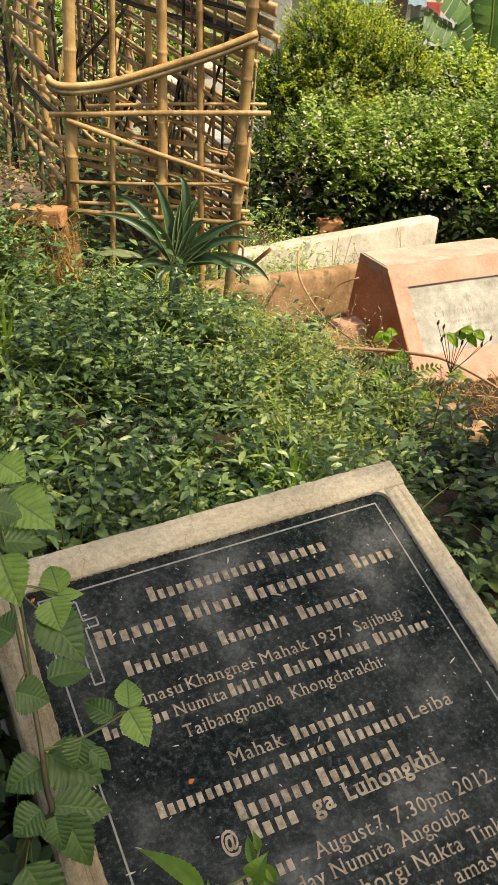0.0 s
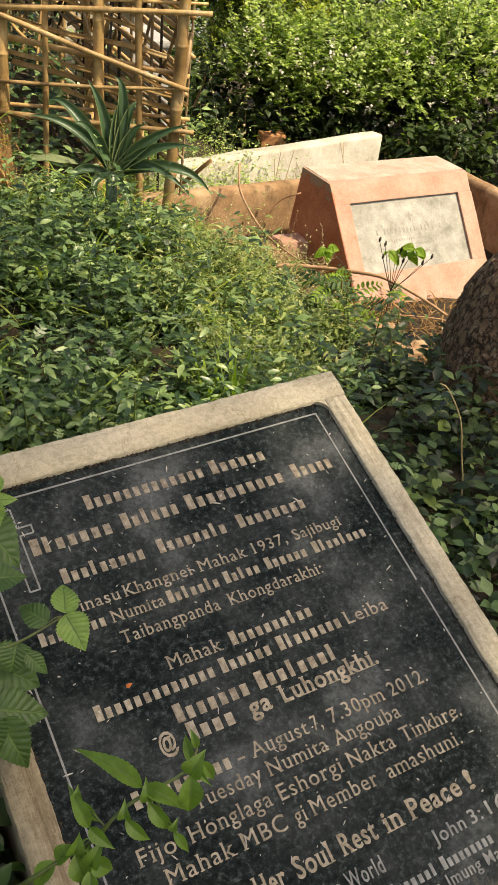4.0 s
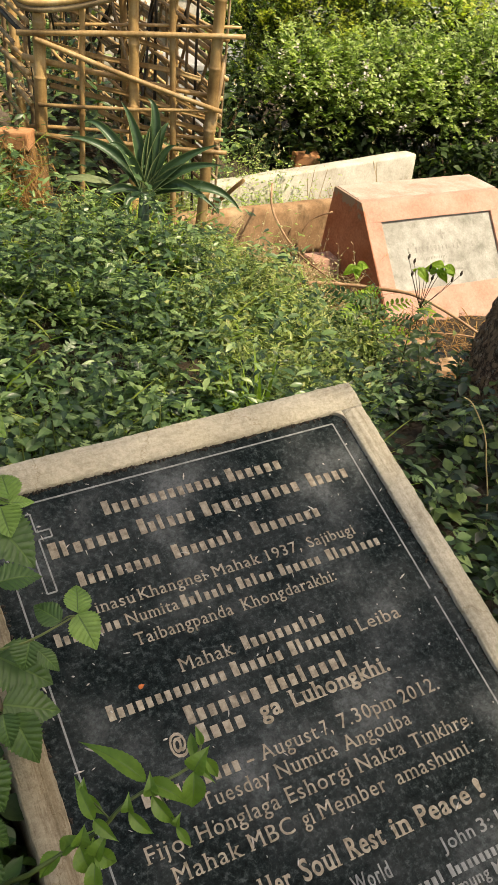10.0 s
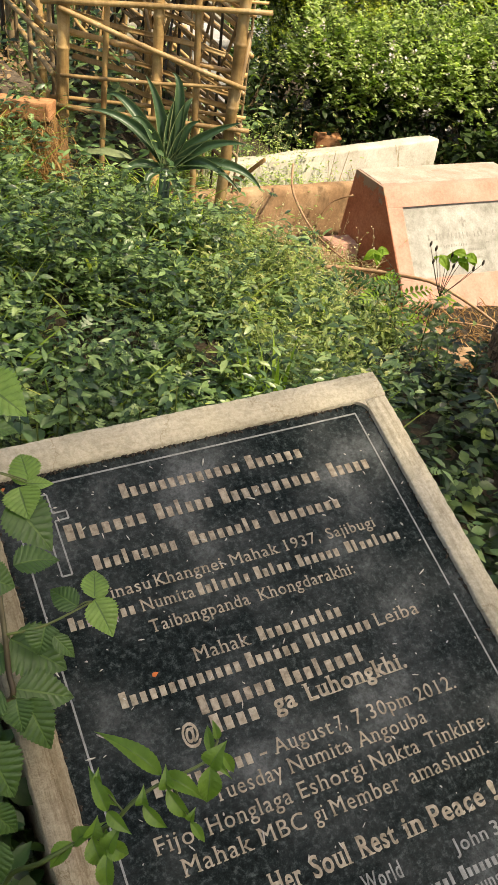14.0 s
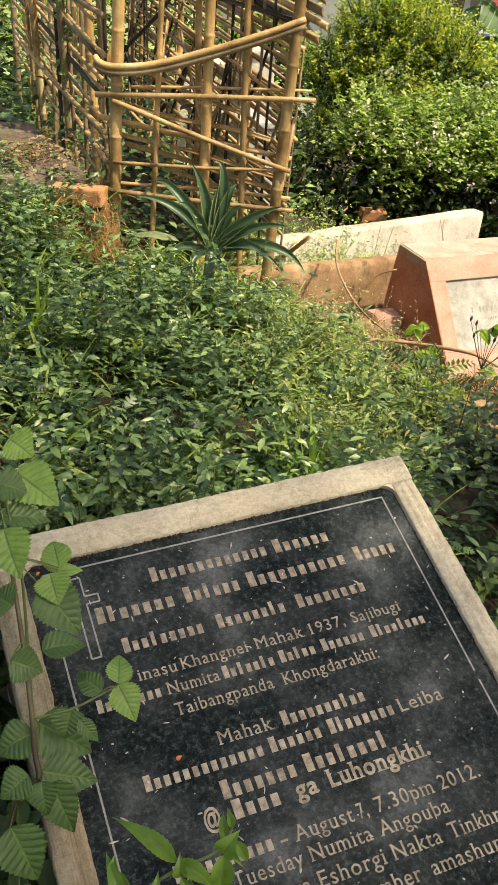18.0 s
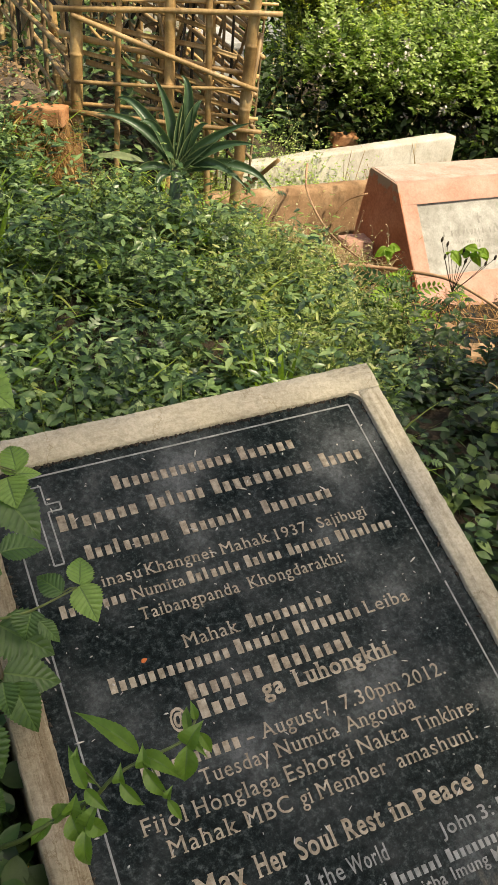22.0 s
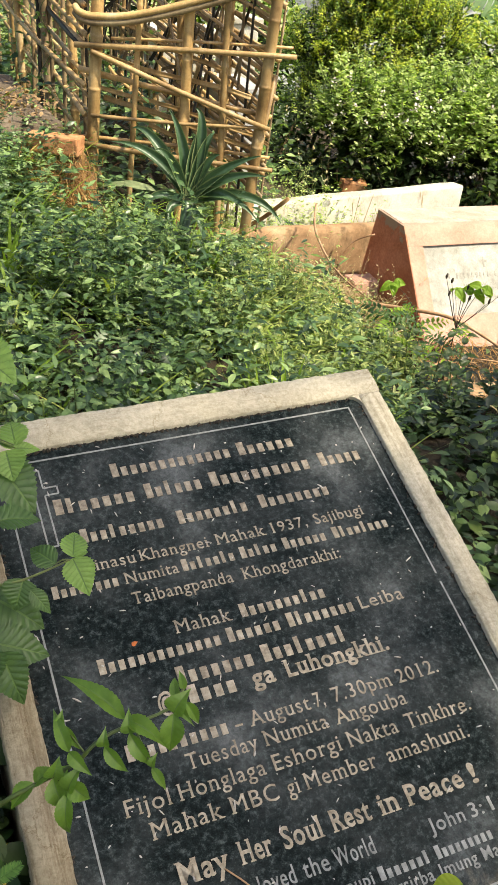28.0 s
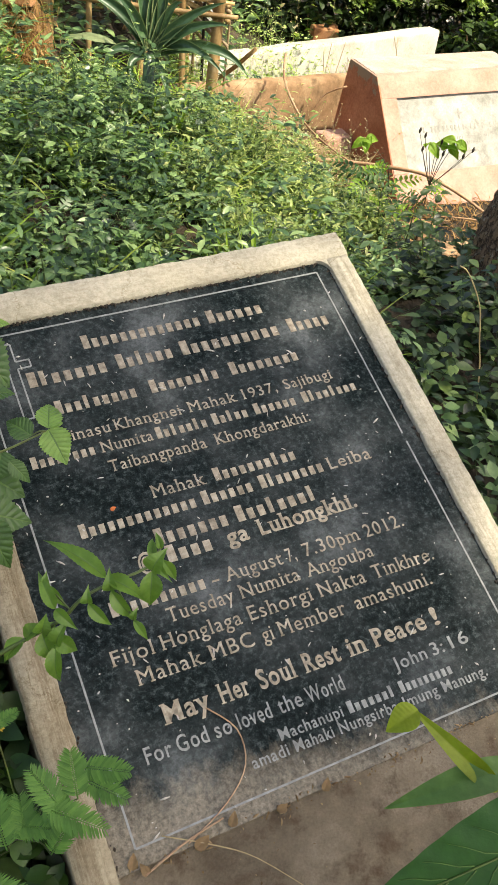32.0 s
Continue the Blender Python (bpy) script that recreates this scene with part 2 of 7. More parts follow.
l.new(tc.outputs["Object"], mp.inputs[0])
l.new(mix(n, l, "LINEAR_LIGHT", 0.03, mp.outputs[0], warp.outputs[1]), scale_tex.inputs["Vector"])
groove = ramp(n, l, scale_tex.outputs["Distance"], [(0.0, (0.16, 0.13, 0.11)), (0.12, (1, 1, 1))])
tone = noise_node(n, l, 18, 8, 0.75)
lichen = noise_node(n, l, 34, 9, 0.8)
col = ramp(n, l, tone.outputs[0], [(0.35, (0.15, 0.08, 0.04)), (0.55, (0.3, 0.185, 0.1)), (0.7, (0.44, 0.31, 0.19))]).outputs[0]
col = mix(n, l, "MULTIPLY", 1.0, col, groove.outputs[0])
spots_fac = ramp(n, l, lichen.outputs[0], [(0.56, (0, 0, 0)), (0.64, (0.8, 0.8, 0.8))])
col = mix(n, l, "MIX", spots_fac.outputs[0], col, (0.6, 0.53, 0.4))
l.new(col, p.inputs["Base Color"])
p.inputs["Roughness"].default_value = 0.95
bump(n, l, mix(n, l, "ADD", 0.5, groove.outputs[0], lichen.outputs[0]), p, 0.8, 0.012)
M_FIELD = rough_surface("valley_grass", (0.12, 0.17, 0.06), (0.25, 0.3, 0.1), (0.38, 0.38, 0.19), 0.04, 0.25, 0.95, 0.0, 0.01, (0.27, 0.25, 0.19), 0.52)
M_LETTER = rough_surface("carved_lettering", (0.19, 0.155, 0.105), (0.37, 0.31, 0.23), (0.52, 0.45, 0.35), 70, 420, 0.85, 0.5, 0.001)
M_BAR = rough_surface("worn_lettering", (0.15, 0.12, 0.085), (0.32, 0.265, 0.195), (0.48, 0.41, 0.31), 90, 420, 0.85, 0.5, 0.001)
M_LINE = rough_surface("carved_line", (0.19, 0.19, 0.18), (0.29, 0.29, 0.275), (0.38, 0.38, 0.36), 60, 420, 0.85, 0.3, 0.001)
M_FAINT = rough_surface("worn_carving", (0.2, 0.195, 0.165), (0.26, 0.25, 0.22), (0.33, 0.32, 0.28), 30, 200, 0.85, 0.2, 0.001)
M_BAMBOO = bamboo_material("dry_bamboo", (0.34, 0.215, 0.09), (0.53, 0.365, 0.17), (0.63, 0.5, 0.32))
M_BAMBOO_OLD = bamboo_material("weathered_bamboo", (0.18, 0.13, 0.075), (0.32, 0.245, 0.15), (0.46, 0.37, 0.24), 0.65)
M_BAMBOO_DARK = bamboo_material("dark_bamboo", (0.018, 0.016, 0.014), (0.035, 0.03, 0.026), (0.07, 0.06, 0.05), 0.55)
M_TWIG = bamboo_material("dry_twig", (0.4, 0.23, 0.13), (0.54, 0.35, 0.22), (0.64, 0.46, 0.32), 0.7)
M_STRAW = bamboo_material("straw", (0.34, 0.26, 0.13), (0.46, 0.36, 0.2), (0.56, 0.46, 0.3), 0.8)
M_STEM = bamboo_material("green_stem", (0.08, 0.12, 0.025), (0.12, 0.18, 0.04), (0.18, 0.2, 0.06), 0.5)
M_WEED = leaf_material("weed_leaf", [(0.0, (0.012, 0.028, 0.008)), (0.4, (0.04, 0.078, 0.02)), (0.75, (0.14, 0.22, 0.062)), (1.0, (0.27, 0.345, 0.115))], 0.34, 0.2, 0.6)
M_WEED_PALE = leaf_material("pale_weed_leaf", [(0.0, (0.016, 0.038, 0.012)), (0.4, (0.062, 0.12, 0.035)), (0.75, (0.185, 0.285, 0.098)), (1.0, (0.31, 0.41, 0.16))], 0.34, 0.18, 0.6)
M_GRASS = leaf_material("grass_blade", [(0.0, (0.13, 0.22, 0.025)), (0.6, (0.25, 0.36, 0.05)), (1.0, (0.42, 0.44, 0.13))], 0.5, 0.35, 0.3)
# yellow-green herb, its colour raised for the sunlit flank
M_HERB = leaf_material("sunlit_herb", [(0.0, (0.04, 0.07, 0.014)), (0.35, (0.16, 0.22, 0.055)), (0.75, (0.3, 0.37, 0.105)), (1.0, (0.46, 0.46, 0.19))], 0.42, 0.28, 0.45)
M_DRY = leaf_material("dry_leaf", [(0.0, (0.14, 0.085, 0.045)), (0.6, (0.26, 0.17, 0.09)), (1.0, (0.38, 0.27, 0.16))], 0.8, 0.15, 0.2)
M_BUSH = leaf_material("bush_leaf", [(0.0, (0.03, 0.058, 0.012)), (0.5, (0.13, 0.21, 0.04)), (1.0, (0.32, 0.41, 0.11))], 0.4, 0.4, 0.45)
M_BUSH_GREEN = leaf_material("small_green_leaf", [(0.0, (0.03, 0.06, 0.016)), (0.5, (0.15, 0.245, 0.07)), (1.0, (0.38, 0.47, 0.17))], 0.38, 0.35, 0.5)
# yellow-green shoots, brightened in colour for the sun on the upper sprays
M_BUSH_YELLOW = leaf_material("yellow_sunlit_leaf", [(0.0, (0.18, 0.24, 0.04)), (0.45, (0.44, 0.49, 0.09)), (1.0, (0.68, 0.64, 0.2))], 0.42, 0.5, 0.4)
# near-black green: the shade between and beneath leaves, put into their colour
M_BUSH_DARK = leaf_material("shade_dark_leaf", [(0.0, (0.014, 0.028, 0.008)), (0.6, (0.03, 0.055, 0.014)), (1.0, (0.055, 0.09, 0.022))], 0.5, 0.15, 0.3)
M_MINT = leaf_material("mint_leaf", [(0.0, (0.036, 0.075, 0.02)), (0.6, (0.075, 0.14, 0.033)), (1.0, (0.14, 0.23, 0.055))], 0.38, 0.28, 0.5, 8)
M_MINT_YOUNG_LIT = leaf_material("young_and_sunlit_mint_leaf", [(0.0, (0.15, 0.26, 0.055)), (1.0, (0.26, 0.4, 0.09))], 0.38, 0.35, 0.45, 8)
M_STEM_BROWN = bamboo_material("woody_stem", (0.07, 0.05, 0.025), (0.11, 0.09, 0.04), (0.15, 0.14, 0.06), 0.6)
M_TWIG_DARK = bamboo_material("dark_twig", (0.03, 0.022, 0.015), (0.05, 0.035, 0.022), (0.08, 0.06, 0.04), 0.7)
M_SPRIG = leaf_material("sprig_leaf", [(0.0, (0.09, 0.17, 0.025)), (0.6, (0.14, 0.24, 0.035)), (1.0, (0.22, 0.34, 0.06))], 0.38, 0.35, 0.5)
M_STRAWLEAF = leaf_material("seed_head", [(0.0, (0.3, 0.25, 0.13)), (0.6, (0.45, 0.4, 0.24)), (1.0, (0.55, 0.52, 0.36))], 0.8, 0.25, 0.2)
M_MIDLEAF = leaf_material("mid_green_leaf", [(0.0, (0.1, 0.19, 0.05)), (1.0, (0.14, 0.25, 0.07))], 0.4, 0.35, 0.4)
M_YELLEAF = leaf_material("yellowing_leaf", [(0.0, (0.22, 0.28, 0.02)), (1.0, (0.26, 0.32, 0.03))], 0.45, 0.4, 0.35)
# weed leaf darkened in colour to deepen the tree's shade
M_WEED_DARK = leaf_material("shaded_weed_leaf", [(0.0, (0.008, 0.016, 0.005)), (0.5, (0.03, 0.055, 0.014)), (0.8, (0.09, 0.14, 0.036)), (1.0, (0.2, 0.27, 0.075))], 0.36, 0.25, 0.6)
M_WEED_NEAR = leaf_material("glossy_weed_leaf", [(0.0, (0.012, 0.032, 0.008)), (0.5, (0.035, 0.08, 0.016)), (1.0, (0.09, 0.17, 0.035))], 0.4, 0.3, 0.4)
# paler copy of the bush leaf: sunlight put into the colour
M_BUSH_LIT = leaf_material("sunlit_bush_leaf", [(0.0, (0.1, 0.15, 0.03)), (0.3, (0.25, 0.34, 0.1)), (0.7, (0.44, 0.53, 0.21)), (1.0, (0.62, 0.67, 0.38))], 0.4, 0.45, 0.45)
M_CASSIA = leaf_material("cassia_leaf", [(0.0, (0.025, 0.06, 0.016)), (1.0, (0.07, 0.135, 0.034))], 0.5, 0.3, 0.3)
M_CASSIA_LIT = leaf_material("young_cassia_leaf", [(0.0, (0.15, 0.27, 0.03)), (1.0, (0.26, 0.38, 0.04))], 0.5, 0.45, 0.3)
M_AGAVE_EDGE = leaf_material("agave_margin", [(0.0, (0.16, 0.2, 0.09)), (1.0, (0.22, 0.26, 0.13))], 0.5, 0.1, 0.3)
M_RIB = leaf_material("leaf_rib", [(0.0, (0.1, 0.17, 0.045)), (1.0, (0.14, 0.22, 0.065))], 0.5, 0.3, 0.3)
M_FERN = leaf_material("feathery_leaf", [(0.0, (0.075, 0.17, 0.035)), (1.0, (0.15, 0.28, 0.06))], 0.5, 0.35, 0.25)
M_AGAVE = leaf_material("agave_leaf", [(0.0, (0.035, 0.075, 0.035)), (1.0, (0.06, 0.11, 0.05))], 0.36, 0.1, 0.6)
M_BANANA = leaf_material("banana_leaf", [(0.0, (0.05, 0.12, 0.03)), (1.0, (0.1, 0.19, 0.05))], 0.4, 0.3, 0.45)
M_BIGLEAF = leaf_material("glossy_leaf", [(0.0, (0.026, 0.08, 0.01)), (1.0, (0.034, 0.095, 0.014))], 0.4, 0.2, 0.3)
M_FLOWER = rough_surface("petal", (0.45, 0.4, 0.34), (0.55, 0.5, 0.44), (0.62, 0.58, 0.53), 40, 200, 0.7, 0.1, 0.001)
M_ORANGE = rough_surface("orange_petal", (0.5, 0.13, 0.03), (0.6, 0.18, 0.05), (0.66, 0.25, 0.08), 90, 400, 0.7, 0.1, 0.001)
M_YELLOW = rough_surface("yellow_petal", (0.6, 0.36, 0.03), (0.7, 0.46, 0.05), (0.75, 0.55, 0.1), 30, 200, 0.6, 0.2, 0.001)
M_DRYGRASS = leaf_material("dry_grass", [(0.0, (0.2, 0.14, 0.07)), (0.6, (0.32, 0.24, 0.13)), (1.0, (0.45, 0.37, 0.22))], 0.7, 0.3, 0.2)
M_RUST = leaf_material("rusty_dead_fern", [(0.0, (0.15, 0.08, 0.03)), (0.6, (0.29, 0.165, 0.06)), (1.0, (0.42, 0.27, 0.12))], 0.8, 0.2, 0.2)
M_TARP = rough_surface("blue_sheet_roof", (0.05, 0.11, 0.18), (0.085, 0.17, 0.24), (0.22, 0.29, 0.33), 0.8, 12, 0.6, 0.2, 0.01)
M_WHITE = rough_surface("whitewash", (0.62, 0.62, 0.6), (0.72, 0.72, 0.7), (0.8, 0.8, 0.78), 2, 40, 0.8, 0.2, 0.004)
M_RED = rough_surface("red_cloth", (0.5, 0.08, 0.07), (0.6, 0.14, 0.12), (0.66, 0.25, 0.22), 6, 60, 0.8, 0.2, 0.002)
M_WATER, _n, _l, _p = material("pond_water")
_p.inputs["Base Color"].default_value, _p.inputs["Roughness"].default_value = (0.2, 0.2, 0.16, 1), 0.08

# polished dark granite: fine mottling, smoky dust, and brown sand gathered along its lower edge
M_GRANITE, n, l, p = material("dusty_black_granite")
speck = noise_node(n, l, 420, 4, 0.8)
mottle = noise_node(n, l, 110, 8, 0.8)
cloud = noise_node(n, l, 6.0, 9, 0.6)
grit = noise_node(n, l, 160, 8, 0.8)
base = ramp(n, l, mottle.outputs[0], [(0.39, (0.0035, 0.005, 0.0053)), (0.52, (0.0115, 0.0165, 0.0165)), (0.66, (0.075, 0.089, 0.087))]).outputs[0]
base = mix(n, l, "ADD", 1.0, base, ramp(n, l, speck.outputs[0], [(0.6, (0, 0, 0)), (0.75, (0.05, 0.054, 0.056))]).outputs[0])
smoke = ramp(n, l, cloud.outputs[0], [(0.43, (0, 0, 0)), (0.56, (0.16, 0.16, 0.16)), (0.69, (0.66, 0.66, 0.66))])
grain = ramp(n, l, grit.outputs[0], [(0.34, (0.3, 0.3, 0.3)), (0.62, (1, 1, 1))])
thin = mix(n, l, "MULTIPLY", 1.0, smoke.outputs[0], grain.outputs[0])
col = mix(n, l, "MIX", thin, base, (0.22, 0.23, 0.225))
tc = n.new("ShaderNodeTexCoord")
sep = n.new("ShaderNodeSeparateXYZ")
l.new(tc.outputs["Object"], sep.inputs[0])
slope = n.new("ShaderNodeMath")
slope.operation = "MULTIPLY_ADD"
l.new(sep.outputs[0], slope.inputs[0])
slope.inputs[1].default_value = 0.14
l.new(sep.outputs[1], slope.inputs[2])
low = n.new("ShaderNodeMapRange")
low.inputs["From Min"].default_value, low.inputs["From Max"].default_value = -0.575, -0.68
low.inputs["To Min"].default_value, low.inputs["To Max"].default_value = -0.25, 0.45
l.new(slope.outputs[0], low.inputs["Value"])
streak = noise_node(n, l, 26, 8, 0.75, "Object", (1.0, 0.5, 1.0))
add = n.new("ShaderNodeMath")
l.new(streak.outputs[0], add.inputs[0])
l.new(low.outputs[0], add.inputs[1])
sand_fac = ramp(n, l, add.outputs[0], [(0.5, (0, 0, 0)), (0.66, (0.5, 0.5, 0.5)), (0.85, (0.95, 0.95, 0.95))])
sand_mask = mix(n, l, "MULTIPLY", 0.5, sand_fac.outputs[0], grain.outputs[0])
sand_col = ramp(n, l, grit.outputs[0], [(0.35, (0.15, 0.125, 0.09)), (0.65, (0.34, 0.29, 0.22))])
col = mix(n, l, "MIX", sand_mask, col, sand_col.outputs[0])
l.new(col, p.inputs["Base Color"])
both = mix(n, l, "ADD", 1.0, thin, sand_mask)
rr = ramp(n, l, both, [(0.0, (0.42, 0.42, 0.42)), (0.35, (0.7, 0.7, 0.7)), (1.0, (0.9, 0.9, 0.9))])
l.new(rr.outputs[0], p.inputs["Roughness"])
p.inputs["Specular IOR Level"].default_value = 0.025
bump(n, l, grit.outputs[0], p, 0.12, 0.002)


# ---- mesh helpers ----
class Geo:
    """Gathers vertices and faces for one mesh."""

    def __init__(self):
        self.v, self.f, self.count = [], [], 0

    def add(self, verts, faces):
        verts = np.asarray(verts, float)
        self.v.append(verts)
        self.f.extend(tuple(i + self.count for i in face) for face in faces)
        self.count += len(verts)
        return self

    def tube(self, path, radii, sides=8, cap=True, jitter=0.0):
        path = [Vector(q) for q in path]
        if isinstance(radii, (int, float)):
            radii = [radii] * len(path)
        rings = []
        side = None
        for k, q in enumerate(path):
            d = (path[min(k + 1, len(path) - 1)] - path[max(k - 1, 0)]).normalized()
            if side is None:
                side = d.cross(Vector((0.3, 0.2, 1.0)) if abs(d.z) < 0.9 else Vector((1, 0, 0))).normalized()
            side = (side - d * side.dot(d)).normalized()
            up = d.cross(side)
            for s in range(sides):
                a = 2 * math.pi * s / sides
                rr = radii[k] * (1 + jitter * (random.random() - 0.5))
                rings.append(q + (side * math.cos(a) + up * math.sin(a)) * rr)
        faces = []
        for k in range(len(path) - 1):
            for s in range(sides):
                a, b = k * sides + s, k * sides + (s + 1) % sides
                faces.append((a, b, b + sides, a + sides))
        if cap:
            faces.append(tuple(range(sides))[::-1])
            faces.append(tuple((len(path) - 1) * sides + s for s in range(sides)))
        return self.add([tuple(q) for q in rings], faces)

    def batch(self, template, faces, mats, places):
        """Copies of a template (k x 3), each turned and scaled by mats (n x 3 x 3) and moved to places (n x 3)."""
        mats, places = np.asarray(mats), np.asarray(places)
        n, k = len(places), len(template)
        if n == 0:
            return self
        v = np.einsum("nij,kj->nki", mats, template) + places[:, None, :]
        fa = [np.array(f) for f in faces]
        self.v.append(v.reshape(-1, 3))
        offs = self.count + np.arange(n) * k
        for f in fa:
            self.f.extend(map(tuple, (offs[:, None] + f[None, :]).tolist()))
        self.count += n * k
        return self

    def make(self, name, mat, parent=None, label="", smooth=True, at=None):
        me = bpy.data.meshes.new(name)
        v = np.concatenate(self.v) if self.v else np.zeros((0, 3))
        me.from_pydata(v.tolist(), [], self.f)
        if smooth:
            me.polygons.foreach_set("use_smooth", [True] * len(me.polygons))
        me.materials.append(mat)
        me.update()
        ob = new(name, me)
        if parent is not None:
            adopt(ob, parent)
        if label:
            ob["label"] = label
        return ob


def adopt(ob, parent):
    ob.parent = parent
    ob.matrix_parent_inverse = world_of(parent).inverted()


def world_of(ob):
    if ob.parent is None:
        return ob.matrix_basis.copy()
    return world_of(ob.parent) @ ob.matrix_parent_inverse @ ob.matrix_basis


def thing(name, at, label, category, group=""):
    e = new(name)
    e.empty_display_size = 0.05
    e.matrix_basis = Matrix.Translation(at)
    return tagged(e, label, category, group)


def part(name, bm, mat, parent, label="", smooth=False):
    me = bpy.data.meshes.new(name)
    bm.to_mesh(me)
    bm.free()
    if smooth:
        me.polygons.foreach_set("use_smooth", [True] * len(me.polygons))
    me.materials.append(mat)
    ob = new(name, me)
    if parent is not None:
        adopt(ob, parent)
    if label:
        ob["label"] = label
    return ob


def solid(corners_low, corners_high, bevel=0.0, wobble=0.0, cuts=0, seed=0):
    """A block from its lower and upper outline (same count), with worn edges."""
    bm = bmesh.new()
    lo = [bm.verts.new(c) for c in corners_low]
    hi = [bm.verts.new(c) for c in corners_high]
    k = len(lo)
    bm.faces.new(lo[::-1])
    bm.faces.new(hi)
    for i in range(k):
        bm.faces.new((lo[i], lo[(i + 1) % k], hi[(i + 1) % k], hi[i]))
    bmesh.ops.recalc_face_normals(bm, faces=bm.faces)
    if bevel:
        bmesh.ops.bevel(bm, geom=list(bm.edges), offset=bevel, segments=2, affect="EDGES", profile=0.6)
    if cuts:
        bmesh.ops.subdivide_edges(bm, edges=list(bm.edges), cuts=cuts, use_grid_fill=True)
    if wobble:
        for v in bm.verts:
            v.co += noise.noise_vector(v.co * 9 + Vector((seed, 0, 0))) * wobble + noise.noise_vector(v.co * 40) * wobble * 0.4
    return bm


def slabbox(m, x0, x1, y0, y1, z0, z1, bevel=0.003, wobble=0.0, cuts=0):
    c = [(x0, y0), (x1, y0), (x1, y1), (x0, y1)]
    return solid([m @ Vector((x, y, z0)) for x, y in c], [m @ Vector((x, y, z1)) for x, y in c], bevel, wobble, cuts)


# leaf outlines: along +y, face up, unit length; width and fold are set by the scale
def leaf_template(shape, width, fold=0.12, droop=0.18, wavy=0.0):
    """shape: half-widths at even steps from stalk to tip."""
    k = len(shape)
    v, f = [(0, 0, 0)], []
    rows = []
    for i, s in enumerate(shape):
        y = (i + 1) / (k + 1)
        z = -droop * y * y
        w = s * width / 2
        a = len(v)
        v += [(-w, y - 0.02, z + fold * w + wavy * (-1) ** i), (0, y, z), (w, y - 0.02, z + fold * w - wavy * (-1) ** i)]
        rows.append(a)
    tip = len(v)
    v.append((0, 1, -droop))
    f += [(0, rows[0] + 1, rows[0]), (0, rows[0] + 2, rows[0] + 1)]
    for a, b in zip(rows, rows[1:]):
        f += [(a, a + 1, b + 1, b), (a + 1, a + 2, b + 2, b + 1)]
    f += [(rows[-1], rows[-1] + 1, tip), (rows[-1] + 1, rows[-1] + 2, tip)]
    return np.array(v), f


LEAF_OVATE = leaf_template((0.75, 1.0, 0.6), 0.55, 0.25, 0.2)
LEAF_NEAR = leaf_template((0.5, 0.85, 1.0, 0.95, 0.75, 0.42), 0.58, 0.35, 0.25)
LEAF_LANCE = leaf_template((0.8, 1.0, 0.7), 0.3, 0.3, 0.2)
LEAF_NARROW = leaf_template((0.75, 1.0, 0.65), 0.42, 0.35, 0.25)
LEAF_ROUND = leaf_template((0.85, 1.0, 0.75), 0.75, 0.2, 0.15)
LEAF_FAR = leaf_template((0.95, 0.8), 0.6, 0.3, 0.2)
LEAF_BLADE = leaf_template((0.9, 1.0, 0.8, 0.5), 0.05, 0.4, 0.55)
rng = np.random.default_rng(7)


def turns(n, pitch_lo, pitch_hi, size_lo, size_hi, yaw=None):
    """n random 3 x 3 poses: leaves that point all ways, raised by pitch degrees, of random length."""
    yaw = rng.uniform(0, 2 * np.pi, n) if yaw is None else yaw
    pitch, roll, s = np.radians(rng.uniform(pitch_lo, pitch_hi, n)), rng.normal(0, 0.35, n), rng.uniform(size_lo, size_hi, n)
    cy, sy, cp, sp, cr, sr = np.cos(yaw), np.sin(yaw), np.cos(pitch), np.sin(pitch), np.cos(roll), np.sin(roll)
    m = np.zeros((n, 3, 3))
    fwd = np.stack([-sy * cp, cy * cp, sp], 1)
    right = np.stack([cy, sy, np.zeros(n)], 1)
    up = np.cross(right, fwd)
    r2 = right * cr[:, None] + up * sr[:, None]
    u2 = np.cross(r2, fwd)
    m[:, :, 0], m[:, :, 1], m[:, :, 2] = r2, fwd, u2
    return m * s[:, None, None]


# ---- ground: one sheet from under the camera down the slope to the valley ----
KNOTS = [(-0.6, 0.4, 0.12), (0.0, 0.1, 0.08), (0.9, 0.7, 0.02), (1.0, 1.6, 0.02), (0.62, 1.9, 0.08), (-0.5, 1.4, 0.24), (0.0, 1.6, 0.22),
         (-1.0, 1.9, 0.36), (-0.15, 2.2, 0.24), (0.35, 2.4, 0.02), (-0.92, 2.9, 0.4), (-0.27, 2.95, 0.24), (-0.6, 3.0, 0.21), (-0.45, 2.75, 0.27), (-0.1, 2.75, 0.24), (-0.6, 2.5, 0.3), (-0.45, 3.35, 0.06), (-0.2, 3.4, 0.02), (0.1, 3.3, -0.08), (0.55, 3.2, -0.24), (0.8, 3.5, -0.25), (1.15, 3.6, -0.28), (1.5, 3.8, -0.3), (0.9, 3.2, -0.27), (1.25, 3.2, -0.27), (0.3, 4.35, -0.38), (-0.1, 4.2, -0.33), (0.8, 4.7, -0.42)]
